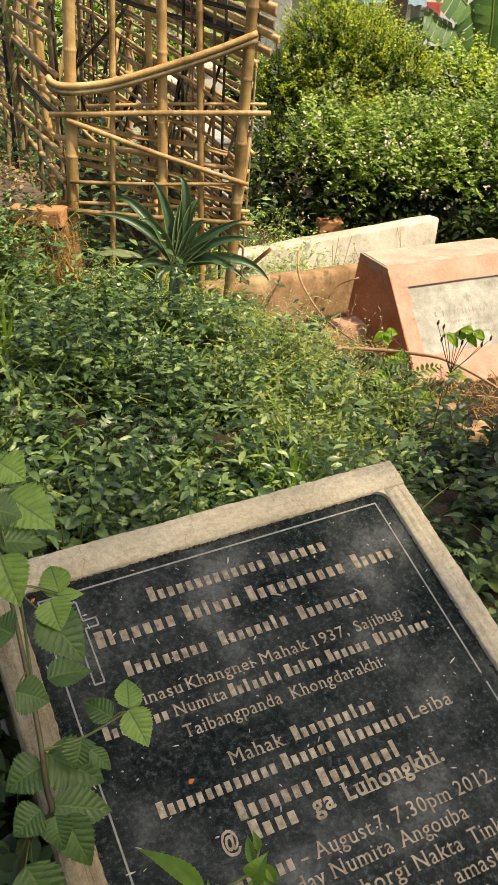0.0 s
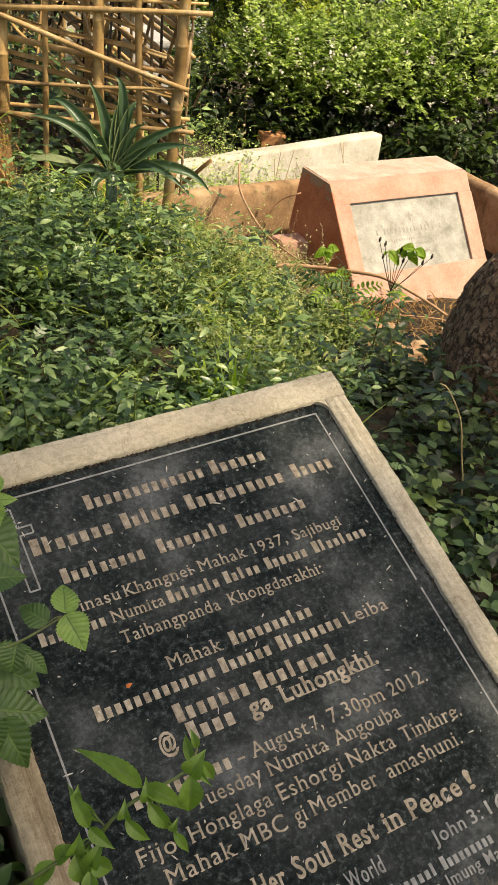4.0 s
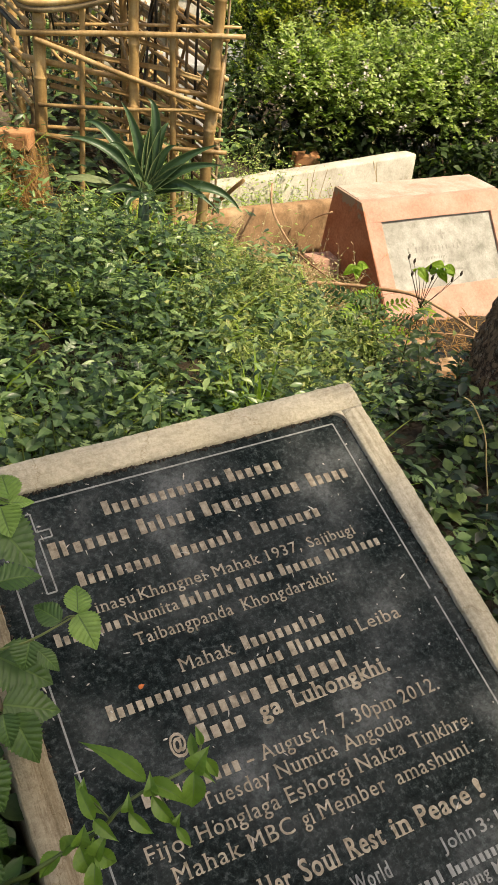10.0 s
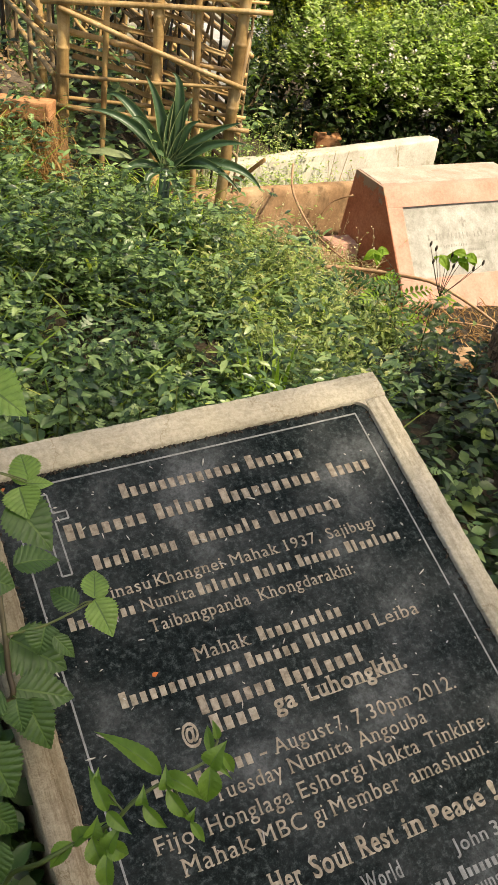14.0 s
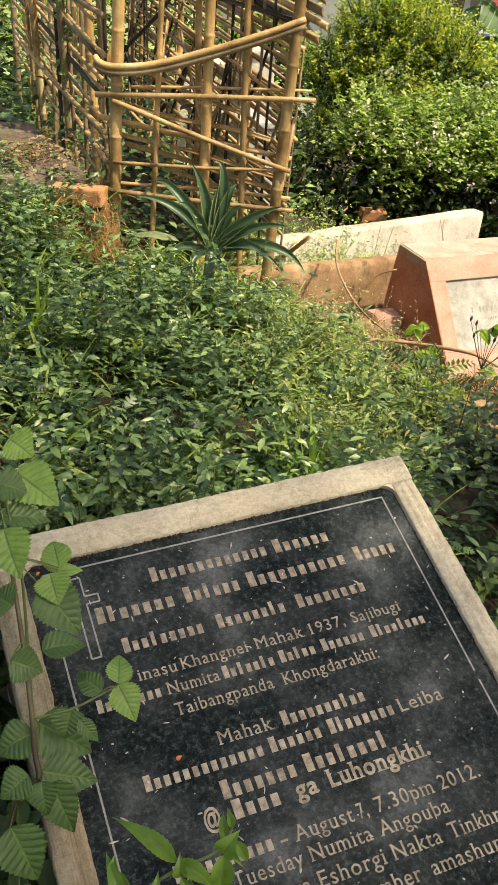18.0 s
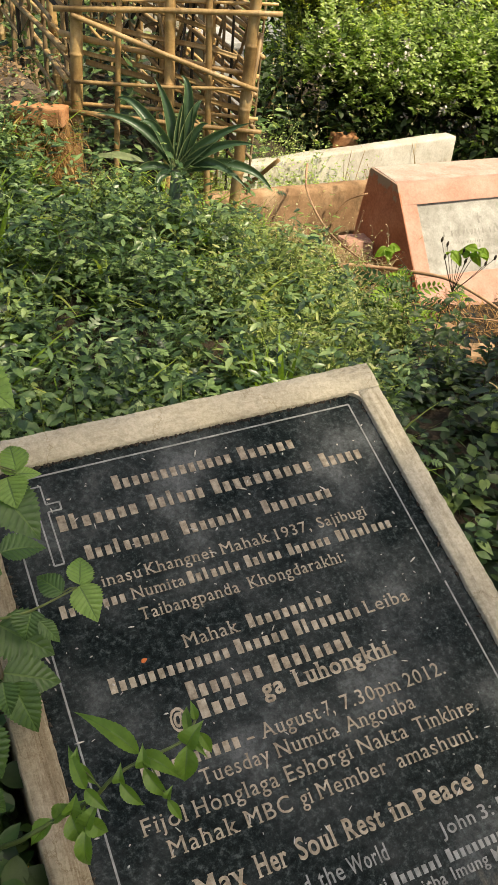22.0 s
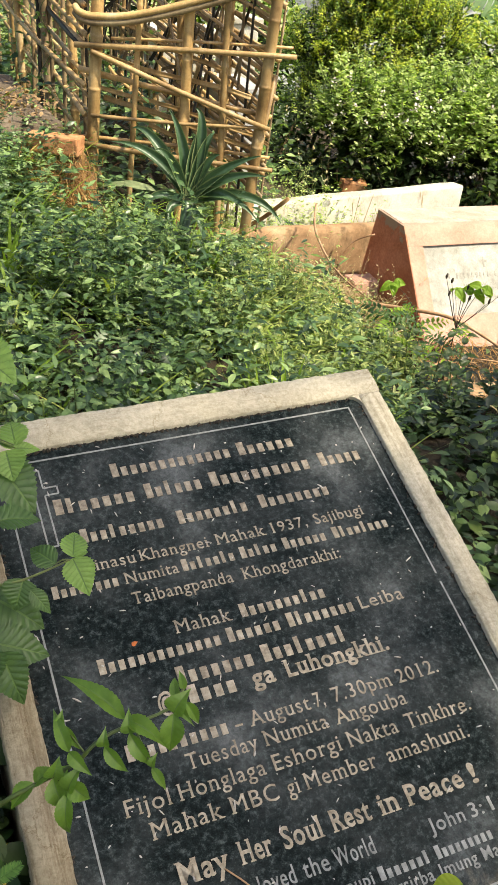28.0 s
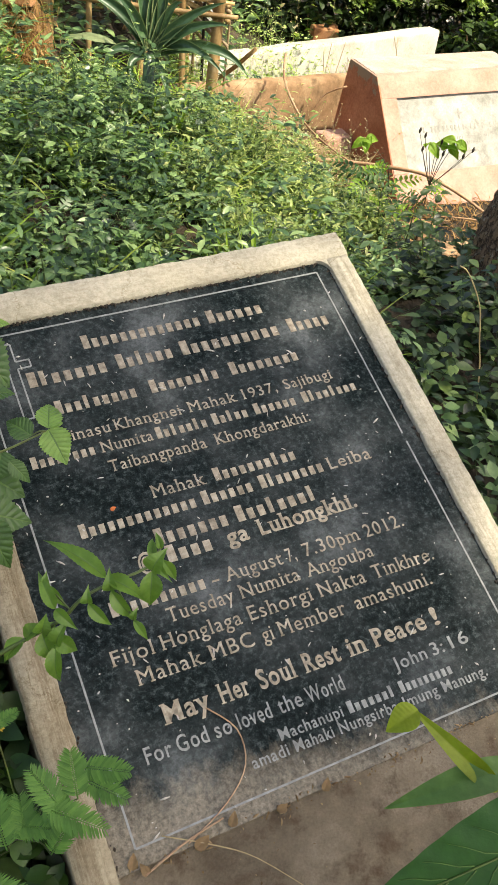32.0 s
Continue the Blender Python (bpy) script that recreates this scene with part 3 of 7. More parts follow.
KNOTS += [(1.2, 3.5, -0.32), (0.0, 4.0, -0.22), (-0.4, 4.1, -0.05), (-0.84, 3.22, 0.455), (-0.84, 3.45, 0.46), (-0.66, 3.25, 0.12), (-0.66, 3.5, 0.06), (-1.3, 3.6, 0.5), (-0.85, 4.1, 0.1), (1.0, 5.5, -0.4), (-1.5, 5.0, 0.2),
          (-1.5, 7.0, -0.1), (0.0, 8.0, -0.55), (3.0, 6.0, -0.6), (3.0, 2.0, -0.1), (-3.0, 2.0, 0.6), (-3.0, 6.0, 0.4), (0.0, -2.0, 0.0), (-3.0, -2.0, 0.3), (3.0, -2.0, -0.1)]
KN = np.array(KNOTS)


def ground_height(x, y):
    x, y = np.asarray(x, float), np.asarray(y, float)
    d2 = (x[..., None] - KN[:, 0]) ** 2 + (y[..., None] - KN[:, 1]) ** 2
    wgt = 1 / (d2 + 0.03) ** 1.7
    near = (wgt * KN[:, 2]).sum(-1) / wgt.sum(-1)
    r = np.hypot(x, y - 2)
    fall = np.clip((r - 7) / 40, 0, 1)
    return near * (1 - fall) + (-9.0) * fall ** 0.8 * (fall > 0)


def gz(x, y):
    return float(ground_height(np.array([x]), np.array([y]))[0])


def build_ground():
    steps = np.sinh(np.linspace(-8.3, 8.3, 241)) * 0.55
    steps = np.sort(steps)
    xs, ys = steps, steps + 2.2
    X, Y = np.meshgrid(xs, ys)
    Z = ground_height(X, Y)
    rough = np.array([[noise.noise(Vector((x * 5, y * 5, 0))) * 0.02 + noise.noise(Vector((x * 17, y * 17, 3))) * 0.008 if abs(x) < 8 and abs(y) < 10 else 0.0 for x in xs] for y in ys])
    n = len(xs)
    g = Geo()
    idx = np.arange(n * n).reshape(n, n)
    quads = np.stack([idx[:-1, :-1], idx[:-1, 1:], idx[1:, 1:], idx[1:, :-1]], -1).reshape(-1, 4)
    g.add(np.stack([X, Y, Z + rough], -1).reshape(-1, 3), quads.tolist())
    ob = g.make("ground", M_SOIL)
    ob.data.materials.append(M_FIELD)
    far = (np.hypot(X, Y) > 14)[:-1, :-1].reshape(-1)
    ob.data.polygons.foreach_set("material_index", far.astype(int))
    tagged(ob, "dark sloping soil running down to a green valley", "ground", kind="structure")


build_ground()

# ---- the gravestone: granite plate in a raised cement rim on a sloping cement block ----
H = Vector((0.884, 0.466, 0.037)).normalized()
V = Vector((-0.448, 0.823, 0.349))
V = (V - H * V.dot(H)).normalized()
N = H.cross(V)
STONE = Matrix(((H.x, V.x, N.x, -0.273), (H.y, V.y, N.y, 0.904), (H.z, V.z, N.z, 0.700), (0, 0, 0, 1)))
gravestone = new("gravestone")
gravestone.matrix_basis = STONE
tagged(gravestone, "sloping dark granite gravestone set in a pale cement rim", "gravestone")
I4 = Matrix.Identity(4)


def lpart(name, bm, mat, label="", parent=gravestone):
    ob = part(name, bm, mat, None, label)
    ob.parent = parent
    return ob


lpart("granite_plate", slabbox(I4, -0.0275, 0.5685, -0.702, 0.0215, -0.03, 0.0, 0.002), M_GRANITE, "dusty black granite plate")


def rim(x0, x1, y0, y1, name, mat):
    """One bar of the cement rim: chipped, slightly uneven edges."""
    bm = bmesh.new()
    long_x = (x1 - x0) > (y1 - y0)
    k = 150
    prof = [(0, -0.03), (0, 0.006), (0.04, 0.0085), (0.5, 0.0095), (0.95, 0.0085), (1, 0.005), (1, -0.2)]
    rings = []
    for i in range(k + 1):
        t = i / k
        ring = []
        for a, z in prof:
            x, y = (x0 + (x1 - x0) * t, y0 + (y1 - y0) * a) if long_x else (x0 + (x1 - x0) * a, y0 + (y1 - y0) * t)
            if long_x and x < -0.024:
                y = min(y, y1 - 1.05 * (-0.024 - x))
            q = Vector((x, y, z))
            nz = noise.noise_vector(q * 22) * 0.001 + noise.noise_vector(q * 60) * 0.001 + noise.noise_vector(q * 150) * 0.0011
            ring.append(bm.verts.new(q + nz))
        rings.append(ring)
    for r0, r1 in zip(rings, rings[1:]):
        for a in range(len(prof) - 1):
            bm.faces.new((r0[a], r0[a + 1], r1[a + 1], r1[a]))
    bm.faces.new(rings[0])
    bm.faces.new(rings[-1][::-1])
    bmesh.ops.recalc_face_normals(bm, faces=bm.faces)
    ob = lpart(name, bm, mat, "pale cement rim with hairline cracks")
    for poly in ob.data.polygons:
        poly.use_smooth = True
    return ob


rim(-0.069, 0.603, 0.0165, 0.067, "rim_bar", M_RIM)
rim(-0.026, -0.069, -0.74, 0.0162, "rim_bar", M_RIM_WORN)
rim(0.5635, 0.603, -0.74, 0.0162, "rim_bar", M_RIM_UP)
# rounded inner corners of the rim
for cx_, s_ in ((0.5635, -1), (-0.026, 1)):
    g = bmesh.new()
    pts = [(cx_, 0.0165)] + [(cx_ + s_ * 0.02 * (1 - math.sin(a)), 0.0165 - 0.02 * (1 - math.cos(a))) for a in [math.pi / 2 * i / 6 for i in range(7)]]
    lo = [g.verts.new((x, y, -0.004)) for x, y in pts]
    hi = [g.verts.new((x, y, 0.0072)) for x, y in pts]
    g.faces.new(hi)
    for i in range(len(pts)):
        j = (i + 1) % len(pts)
        g.faces.new((lo[i], lo[j], hi[j], hi[i]))
    bmesh.ops.recalc_face_normals(g, faces=g.faces)
    lpart("rim_corner", g, M_RIM)
lpart("apron", slabbox(I4, -0.068, 0.61, -1.05, -0.697, -0.12, -0.0025, 0.004, 0.0015, 5), M_APRON, "dirt-stained cement apron below the plate")
lpart("block", slabbox(I4, -0.06, 0.6, -1.04, 0.062, -0.75, -0.035, 0.01, 0.004, 3), M_CEMENT, "rough cement block")


def carve_line(x0, y0, x1, y1, w=0.0024):
    d = Vector((x1 - x0, y1 - y0, 0))
    s = Vector((-d.y, d.x, 0)).normalized() * w / 2
    bm = bmesh.new()
    q = [Vector((x0, y0, 0.0006)) - s, Vector((x1, y1, 0.0006)) - s, Vector((x1, y1, 0.0006)) + s, Vector((x0, y0, 0.0006)) + s]
    lo = [bm.verts.new(c - Vector((0, 0, 0.0012))) for c in q]
    hi = [bm.verts.new(c) for c in q]
    bm.faces.new(hi)
    for i in range(4):
        bm.faces.new((lo[i], lo[(i + 1) % 4], hi[(i + 1) % 4], hi[i]))
    return bm


for seg in ((0, 0, 0.54, 0), (0.54, 0, 0.54, -0.305), (0.54, -0.318, 0.54, -0.6817), (0.54, -0.6817, 0, -0.6817), (0, -0.6817, 0, 0)):
    lpart("border_line", carve_line(*seg), M_LINE, "thin carved border line")
# outlined cross
CX, CROSS = 0.041, [(-0.0065, -0.016), (0.0065, -0.016), (0.0065, -0.046), (0.025, -0.046), (0.025, -0.058), (0.0065, -0.058), (0.0065, -0.138), (-0.0065, -0.138),
                    (-0.0065, -0.058), (-0.025, -0.058), (-0.025, -0.046), (-0.0065, -0.046)]
cross = bmesh.new()
for (xa, ya), (xb, yb) in zip(CROSS, CROSS[1:] + CROSS[:1]):
    s = carve_line(CX + xa, ya, CX + xb, yb, 0.0022)
    me = bpy.data.meshes.new("tmp")
    s.to_mesh(me)
    s.free()
    cross.from_mesh(me)
    bpy.data.meshes.remove(me)
lpart("carved_cross", cross, M_LINE, "outlined carved cross")


def serifs(me, size):
    """Short feet and heads for the upright strokes of a flat word: (x0, x1, y0, y1) of each."""
    bm = bmesh.new()
    bm.from_mesh(me)
    em = size / 0.73
    out = []
    for e in bm.edges:
        a, b = e.verts[0].co, e.verts[1].co
        if len(e.link_faces) != 1 or abs(a.y - b.y) > 0.004 * em or not 0.045 * em < abs(a.x - b.x) < 0.17 * em:
            continue
        y, inner = (a.y + b.y) / 2, e.link_faces[0].calc_center_median().y
        if abs(y) < 0.03 * em or 0.44 * em < y < 0.56 * em or y > 0.66 * em:
            w, th = abs(a.x - b.x), 0.045 * em * (1 if inner > y else -1)
            x0, x1 = min(a.x, b.x) - 0.5 * w, max(a.x, b.x) + (0.5 * w if inner > y else 0.15 * w)
            out.append((x0, x1, min(y, y + th), max(y, y + th)))
    bm.free()
    return out


def lettering(y, size, words, mat, bold=0.0, slope=-0.012, serif=True):
    """One carved line. words: (text or '' for plain bars, left, right), metres from the border's left."""
    bm = bmesh.new()

    def block(x0, x1, y0, y1, fit_x, yy, xr):
        c = [(fit_x(x0), y0), (fit_x(x1), y0), (fit_x(x1), y1), (fit_x(x0), y1)]
        q = [(x, yy + v + slope * (x - xr)) for x, v in c]
        b = solid([(x, v, -0.0006) for x, v in q], [(x, v, 0.0009) for x, v in q])
        me = bpy.data.meshes.new("tmp")
        b.to_mesh(me)
        b.free()
        bm.from_mesh(me)
        bpy.data.meshes.remove(me)

    for text, x0, x1 in words:
        yy = y + slope * (x0 - 0.25)
        if text:
            cu = bpy.data.curves.new("letters", "FONT")
            cu.body, cu.size, cu.offset, cu.resolution_u, cu.space_character = text, size / 0.73, bold, 3, 1.12
            ob = bpy.data.objects.new("letters", cu)
            flat = bpy.data.meshes.new_from_object(ob)
            feet = serifs(flat, size) if serif else []
            bpy.data.meshes.remove(flat)
            cu.extrude = 0.0006
            ob2 = bpy.data.objects.new("letters", cu)
            me = bpy.data.meshes.new_from_object(ob2)
            co = np.array([v.co[:] for v in me.vertices])
            lo, hi = co[:, 0].min(), co[:, 0].max()

            def fit_x(x):
                return x0 + (x - lo) / (hi - lo) * (x1 - x0) * 0.95 + 0.025 * (x1 - x0)

            for v in me.vertices:
                v.co.x = fit_x(v.co.x)
                v.co.y = yy + v.co.y + slope * (v.co.x - x0)
                v.co.z = v.co.z + 0.0002
            bm.from_mesh(me)
            for a, b, c, d in feet:
                block(a, b, c, d, fit_x, yy, x0)
            bpy.data.meshes.remove(me)
            bpy.data.objects.remove(ob)
            bpy.data.objects.remove(ob2)
            bpy.data.curves.remove(cu)
        else:
            k = max(2, round((x1 - x0) / (size * 0.64)))
            step = (x1 - x0) / k
            for i in range(k):
                xa = x0 + i * step
                tall, wide = (1.0, 0.68) if i == 0 else (0.98, 0.42) if random.random() < 0.1 else (0.66, 0.6)
                block(xa, xa + step * wide, 0, size * tall, lambda x: x, yy, x0)
    return lpart("carved_lettering", bm, M_BAR if all(not w[0] for w in words) else mat)


random.seed(19)
lettering(-0.0505, 0.0225, [("", 0.144, 0.326), ("", 0.335, 0.428)], M_LETTER)
lettering(-0.0945, 0.024, [("", 0.055, 0.17), ("", 0.181, 0.267), ("", 0.277, 0.438), ("", 0.451, 0.522)], M_LETTER)
lettering(-0.144, 0.021, [("", 0.078, 0.195), ("", 0.212, 0.318), ("", 0.334, 0.447)], M_LETTER)
lettering(-0.187, 0.0175, [("inasu", 0.085, 0.139), ("Khangnei", 0.143, 0.242), ("Mahak", 0.251, 0.325), ("1937,", 0.334, 0.39), ("Sajibugi", 0.399, 0.48)], M_LETTER, 0.0)
lettering(-0.215, 0.0175, [("", 0.024, 0.112), ("Numita", 0.116, 0.191), ("", 0.195, 0.272), ("", 0.278, 0.334), ("", 0.342, 0.41), ("", 0.419, 0.51)], M_LETTER, 0.0)
lettering(-0.2455, 0.018, [("Taibangpanda", 0.115, 0.259), ("Khongdarakhi:", 0.267, 0.419)], M_LETTER, 0.0)
lettering(-0.297, 0.019, [("Mahak", 0.158, 0.235), ("", 0.248, 0.373)], M_LETTER, 0.0)
lettering(-0.3255, 0.0195, [("", 0.054, 0.214), ("", 0.22, 0.296), ("", 0.304, 0.404), ("Leiba", 0.408, 0.478)], M_LETTER, 0.0)
lettering(-0.362, 0.023, [("", 0.142, 0.246), ("", 0.255, 0.377)], M_LETTER)
lettering(-0.388, 0.023, [("@", 0.109, 0.132), ("", 0.148, 0.214), ("ga", 0.229, 0.261), ("Luhongkhi.", 0.273, 0.426)], M_LETTER, 0.0007)
lettering(-0.434, 0.0195, [("", 0.058, 0.185), ("-", 0.19, 0.2), ("August", 0.208, 0.291), ("7,", 0.296, 0.309), ("7.30pm", 0.319, 0.405), ("2012.", 0.412, 0.475)], M_LETTER, 0.0)
lettering(-0.461, 0.0195, [("Tuesday", 0.119, 0.211), ("Numita", 0.217, 0.304), ("Angouba", 0.311, 0.415)], M_LETTER, 0.0)
lettering(-0.491, 0.02, [("Fijol", 0.039, 0.093), ("Honglaga", 0.1, 0.21), ("Eshorgi", 0.216, 0.308), ("Nakta", 0.316, 0.387), ("Tinkhre.", 0.396, 0.494)], M_LETTER, 0.0)
lettering(-0.5215, 0.02, [("Mahak", 0.06, 0.145), ("MBC", 0.153, 0.213), ("gi", 0.223, 0.238), ("Member", 0.245, 0.343), ("amashuni.", 0.353, 0.475)], M_LETTER, 0.0)
lettering(-0.5735, 0.0245, [("May", 0.075, 0.134), ("Her", 0.146, 0.185), ("Soul", 0.196, 0.246), ("Rest", 0.258, 0.309), ("in", 0.321, 0.345), ("Peace", 0.356, 0.437), ("!", 0.447, 0.456)], M_LETTER, 0.0006)
lettering(-0.608, 0.02, [("For", 0.04, 0.073), ("God", 0.078, 0.118), ("so", 0.125, 0.147), ("loved", 0.154, 0.199), ("the", 0.207, 0.24), ("World", 0.245, 0.298)], M_LINE, 0.0002, -0.012, False)
lettering(-0.6105, 0.017, [("John", 0.367, 0.418), ("3:", 0.425, 0.444), ("16", 0.453, 0.482)], M_LINE, 0.0002, 0.0, False)
lettering(-0.6365, 0.0145, [("Machanupi", 0.194, 0.283), ("", 0.289, 0.357), ("", 0.363, 0.442)], M_LINE, 0.0002, -0.012, False)
lettering(-0.6545, 0.0145, [("amadi", 0.152, 0.201), ("Mahaki", 0.207, 0.261), ("Nungsirba", 0.266, 0.352), ("Imung", 0.358, 0.41), ("Manung.", 0.415, 0.485)], M_LINE, 0.0002, -0.012, False)

# ---- the salmon headstone and the low plastered walls beyond ----
GA = radians(26.6)
AX, BX = Vector((math.cos(GA), math.sin(GA), 0)), Vector((-math.sin(GA), math.cos(GA), 0))


def at_grave(o, a, b, z):
    q = Vector(o) + AX * a + BX * b
    return Vector((q.x, q.y, z))


HEAD = (0.597, 3.872, 0.0)  # front edge of its top, at the end next to the walls
headstone = thing("salmon_headstone", (0.95, 4.1, -0.35), "salmon-painted headstone block with a weathered white marble panel", "gravestone")


def build_headstone():
    top = 0.177
    bot = [(0.0, -0.47), (0.785, -0.47), (0.8, 0.27), (-0.06, 0.27)]
    hi = [(0, 0.04), (0.782, 0.04), (0.782, 0.235), (0, 0.235)]
    body = solid([at_grave(HEAD, a, b, -0.45) for a, b in bot], [at_grave(HEAD, a, b, top) for a, b in hi], 0.006, 0.002, 6)
    part("body", body, M_SALMON, headstone, "salmon paint, worn and mouldy at the corners")
    side = [(0.002, 0.0005), (0.002, 0.2365), (-0.056, 0.2705), (0.002, -0.4765)]
    face = [at_grave(HEAD, a, b, z) for (a, b), z in zip(side, (top + 0.0012, top + 0.0012, -0.43, -0.43))]
    off = AX * -0.0115
    part("side_face", solid([c for c in face], [c + off for c in face], 0.002), M_SALMON_SHADED, headstone, "salmon paint coloured red-brown for its shaded side, splashed with soil")
    top_rim = [(0.0, 0.03), (0.784, 0.03), (0.78, 0.233), (0.002, 0.233)]
    part("top_face", solid([at_grave(HEAD, a, b, top - 0.003) for a, b in top_rim], [at_grave(HEAD, a, b, top + 0.004) for a, b in top_rim], 0.003, 0.001, 5), M_SALMON_PALE, headstone, "worn, rain-streaked salmon paint, lightened for the sun on top")
    # sloping front border round the recessed panel
    p0, p1 = at_grave(HEAD, 0, 0, top), at_grave(HEAD, 0.765, 0, top)
    ex = (p1 - p0).normalized()
    ey = (p0 - at_grave(HEAD, 0, -0.502, -0.45)).normalized()
    ez = ex.cross(ey)
    F = Matrix(((ex.x, ey.x, ez.x, p0.x), (ex.y, ey.y, ez.y, p0.y), (ex.z, ey.z, ez.z, p0.z), (0, 0, 0, 1)))
    lintel = [(0.0, top + 0.001), (0.0295, top + 0.003), (0.03, 0.1), (-0.06, 0.1015)]
    part("lintel", solid([at_grave(HEAD, -0.006, b, z) for b, z in lintel], [at_grave(HEAD, 0.784, b, z) for b, z in lintel], 0.005, 0.0015, 3), M_SALMON, headstone)
    for nm, x0, x1, y0, y1 in (("front_rail", -0.006, 0.788, -0.74, -0.425), ("front_stile", -0.006, 0.074, -0.4255, -0.0945), ("front_stile", 0.702, 0.787, -0.4255, -0.0945)):
        part(nm, slabbox(F, x0, x1, y0, y1, -0.05, 0.0, 0.004, 0.0012, 4), M_SALMON, headstone)
    panel = part("marble_panel", slabbox(F, 0.07, 0.706, -0.43, -0.09, -0.05, -0.014, 0.001), M_MARBLE, headstone, "stained white marble panel with worn lettering")
    for y, x0, x1, hgt in ((-0.24, 0.19, 0.60, 0.026), (-0.285, 0.27, 0.55, 0.012), (-0.31, 0.3, 0.52, 0.012), (-0.35, 0.32, 0.5, 0.009)):
        k = int((x1 - x0) / (hgt * 0.8))
        for i in range(k):
            if random.random() < 0.16:
                continue
            x = x0 + (x1 - x0) * i / k
            part("worn_lettering", slabbox(F, x, x + hgt * random.choice((0.16, 0.3, 0.45)), y - hgt / 2, y + hgt / 2, -0.02, -0.0132, 0.0), M_FAINT, panel)
    part("worn_cross", slabbox(F, 0.393, 0.4, -0.205, -0.155, -0.02, -0.013, 0.0), M_FAINT, panel)
    part("worn_cross", slabbox(F, 0.378, 0.415, -0.18, -0.173, -0.02, -0.0126, 0.0), M_FAINT, panel)


build_headstone()


def low_wall(name, label, mat, p, q, thick, z0, z1, round_top=0.03, cap=None):
    """A plastered wall from p to q (its near top edge), thick metres deep, with a rounded, uneven top."""
    p, q = Vector((*p, 0)), Vector((*q, 0))
    d = (q - p).normalized()
    s = Vector((-d.y, d.x, 0))
    k = max(8, int((q - p).length / 0.05))
    prof = [(0, z0), (0, z1 - round_top), (round_top * 0.3, z1 - round_top * 0.3), (round_top, z1), (thick - round_top, z1), (thick - round_top * 0.3, z1 - round_top * 0.3), (thick, z1 - round_top), (thick, z0)]
    g = Geo()
    v, f = [], []
    for i in range(k + 1):
        b = p + d * ((q - p).length * i / k)
        for o, z in prof:
            c = b + s * o
            c = Vector((c.x, c.y, z)) + noise.noise_vector(Vector((c.x * 6, c.y * 6, z * 6))) * 0.006
            v.append(tuple(c))
    m = len(prof)
    for i in range(k):
        for j in range(m - 1):
            f.append((i * m + j, (i + 1) * m + j, (i + 1) * m + j + 1, i * m + j + 1))
    f += [tuple(range(m)), tuple(k * m + j for j in range(m))[::-1]]
    g.add(v, f)
    ob = g.make(name, mat)
    tagged(ob, label, "wall", kind="structure")
    return ob


low_wall("wall_grave_back", "peach plastered low grave wall with a rounded top", M_PEACH, (-0.45, 3.83), (1.42, 4.77), 0.09, -0.5, 0.023, 0.03)
low_wall("wall_grave_side", "peach plastered low grave wall", M_PEACH, (1.38, 4.75), (1.85, 3.8), 0.09, -0.5, 0.02, 0.03)
low_wall("wall_cream", "cream plastered low wall with a pale flat top", M_CREAM, (-0.25, 4.37), (1.09, 5.37), 0.1, -0.55, 0.0, 0.012)


# ---- bamboo cage ----
def stem(th, pts, r0, r1, mat, name="stem", sides=7):
    k = len(pts)
    fine, rad = [], []
    for i in range(k - 1):
        p0, p1, p2, p3 = (Vector(pts[max(i - 1, 0)]), Vector(pts[i]), Vector(pts[i + 1]), Vector(pts[min(i + 2, k - 1)]))
        for j in range(4):
            t = j / 4
            fine.append(0.5 * ((2 * p1) + (p2 - p0) * t + (2 * p0 - 5 * p1 + 4 * p2 - p3) * t * t + (3 * p1 - p0 - 3 * p2 + p3) * t ** 3))
            rad.append(r0 + (r1 - r0) * (i + t) / (k - 1))
    fine.append(Vector(pts[-1]))
    rad.append(r1)
    return Geo().tube(fine, rad, sides).make(name, mat, th)


def bamboo(name, p, q, r, mat, parent, gap=0.24, taper=0.9, bow=0.0, sides=10):
    p, q = Vector(p), Vector(q)
    ln = (q - p).length
    k = max(2, int(ln / gap))
    path, rad = [], []
    off = random.random() * gap
    bowdir = Vector((random.uniform(-1, 1), random.uniform(-1, 1), random.uniform(-1, 1))) * bow

    def point(t):
        return p.lerp(q, t) + bowdir * math.sin(math.pi * t)

    marks = [0.0]
    s = off
    while s < ln - 0.02:
        marks.append(s)
        s += gap * random.uniform(0.85, 1.15)
    marks.append(ln)
    for i, s in enumerate(marks):
        t = s / ln
        rr = r * (1 - (1 - taper) * t)
        if 0 < i < len(marks) - 1 and 0.02 < s < ln - 0.03:
            e = 0.006
            for ds, kx in ((-2.2 * e, 1.0), (-0.8 * e, 1.1), (0, 1.16), (0.8 * e, 1.06), (2.2 * e, 1.0)):
                path.append(point(min(max((s + ds) / ln, 0), 1)))
                rad.append(rr * kx)
        else:
            path.append(point(t))
            rad.append(rr)
    ob = Geo().tube(path, rad, sides).make(name, mat, parent)
    return ob


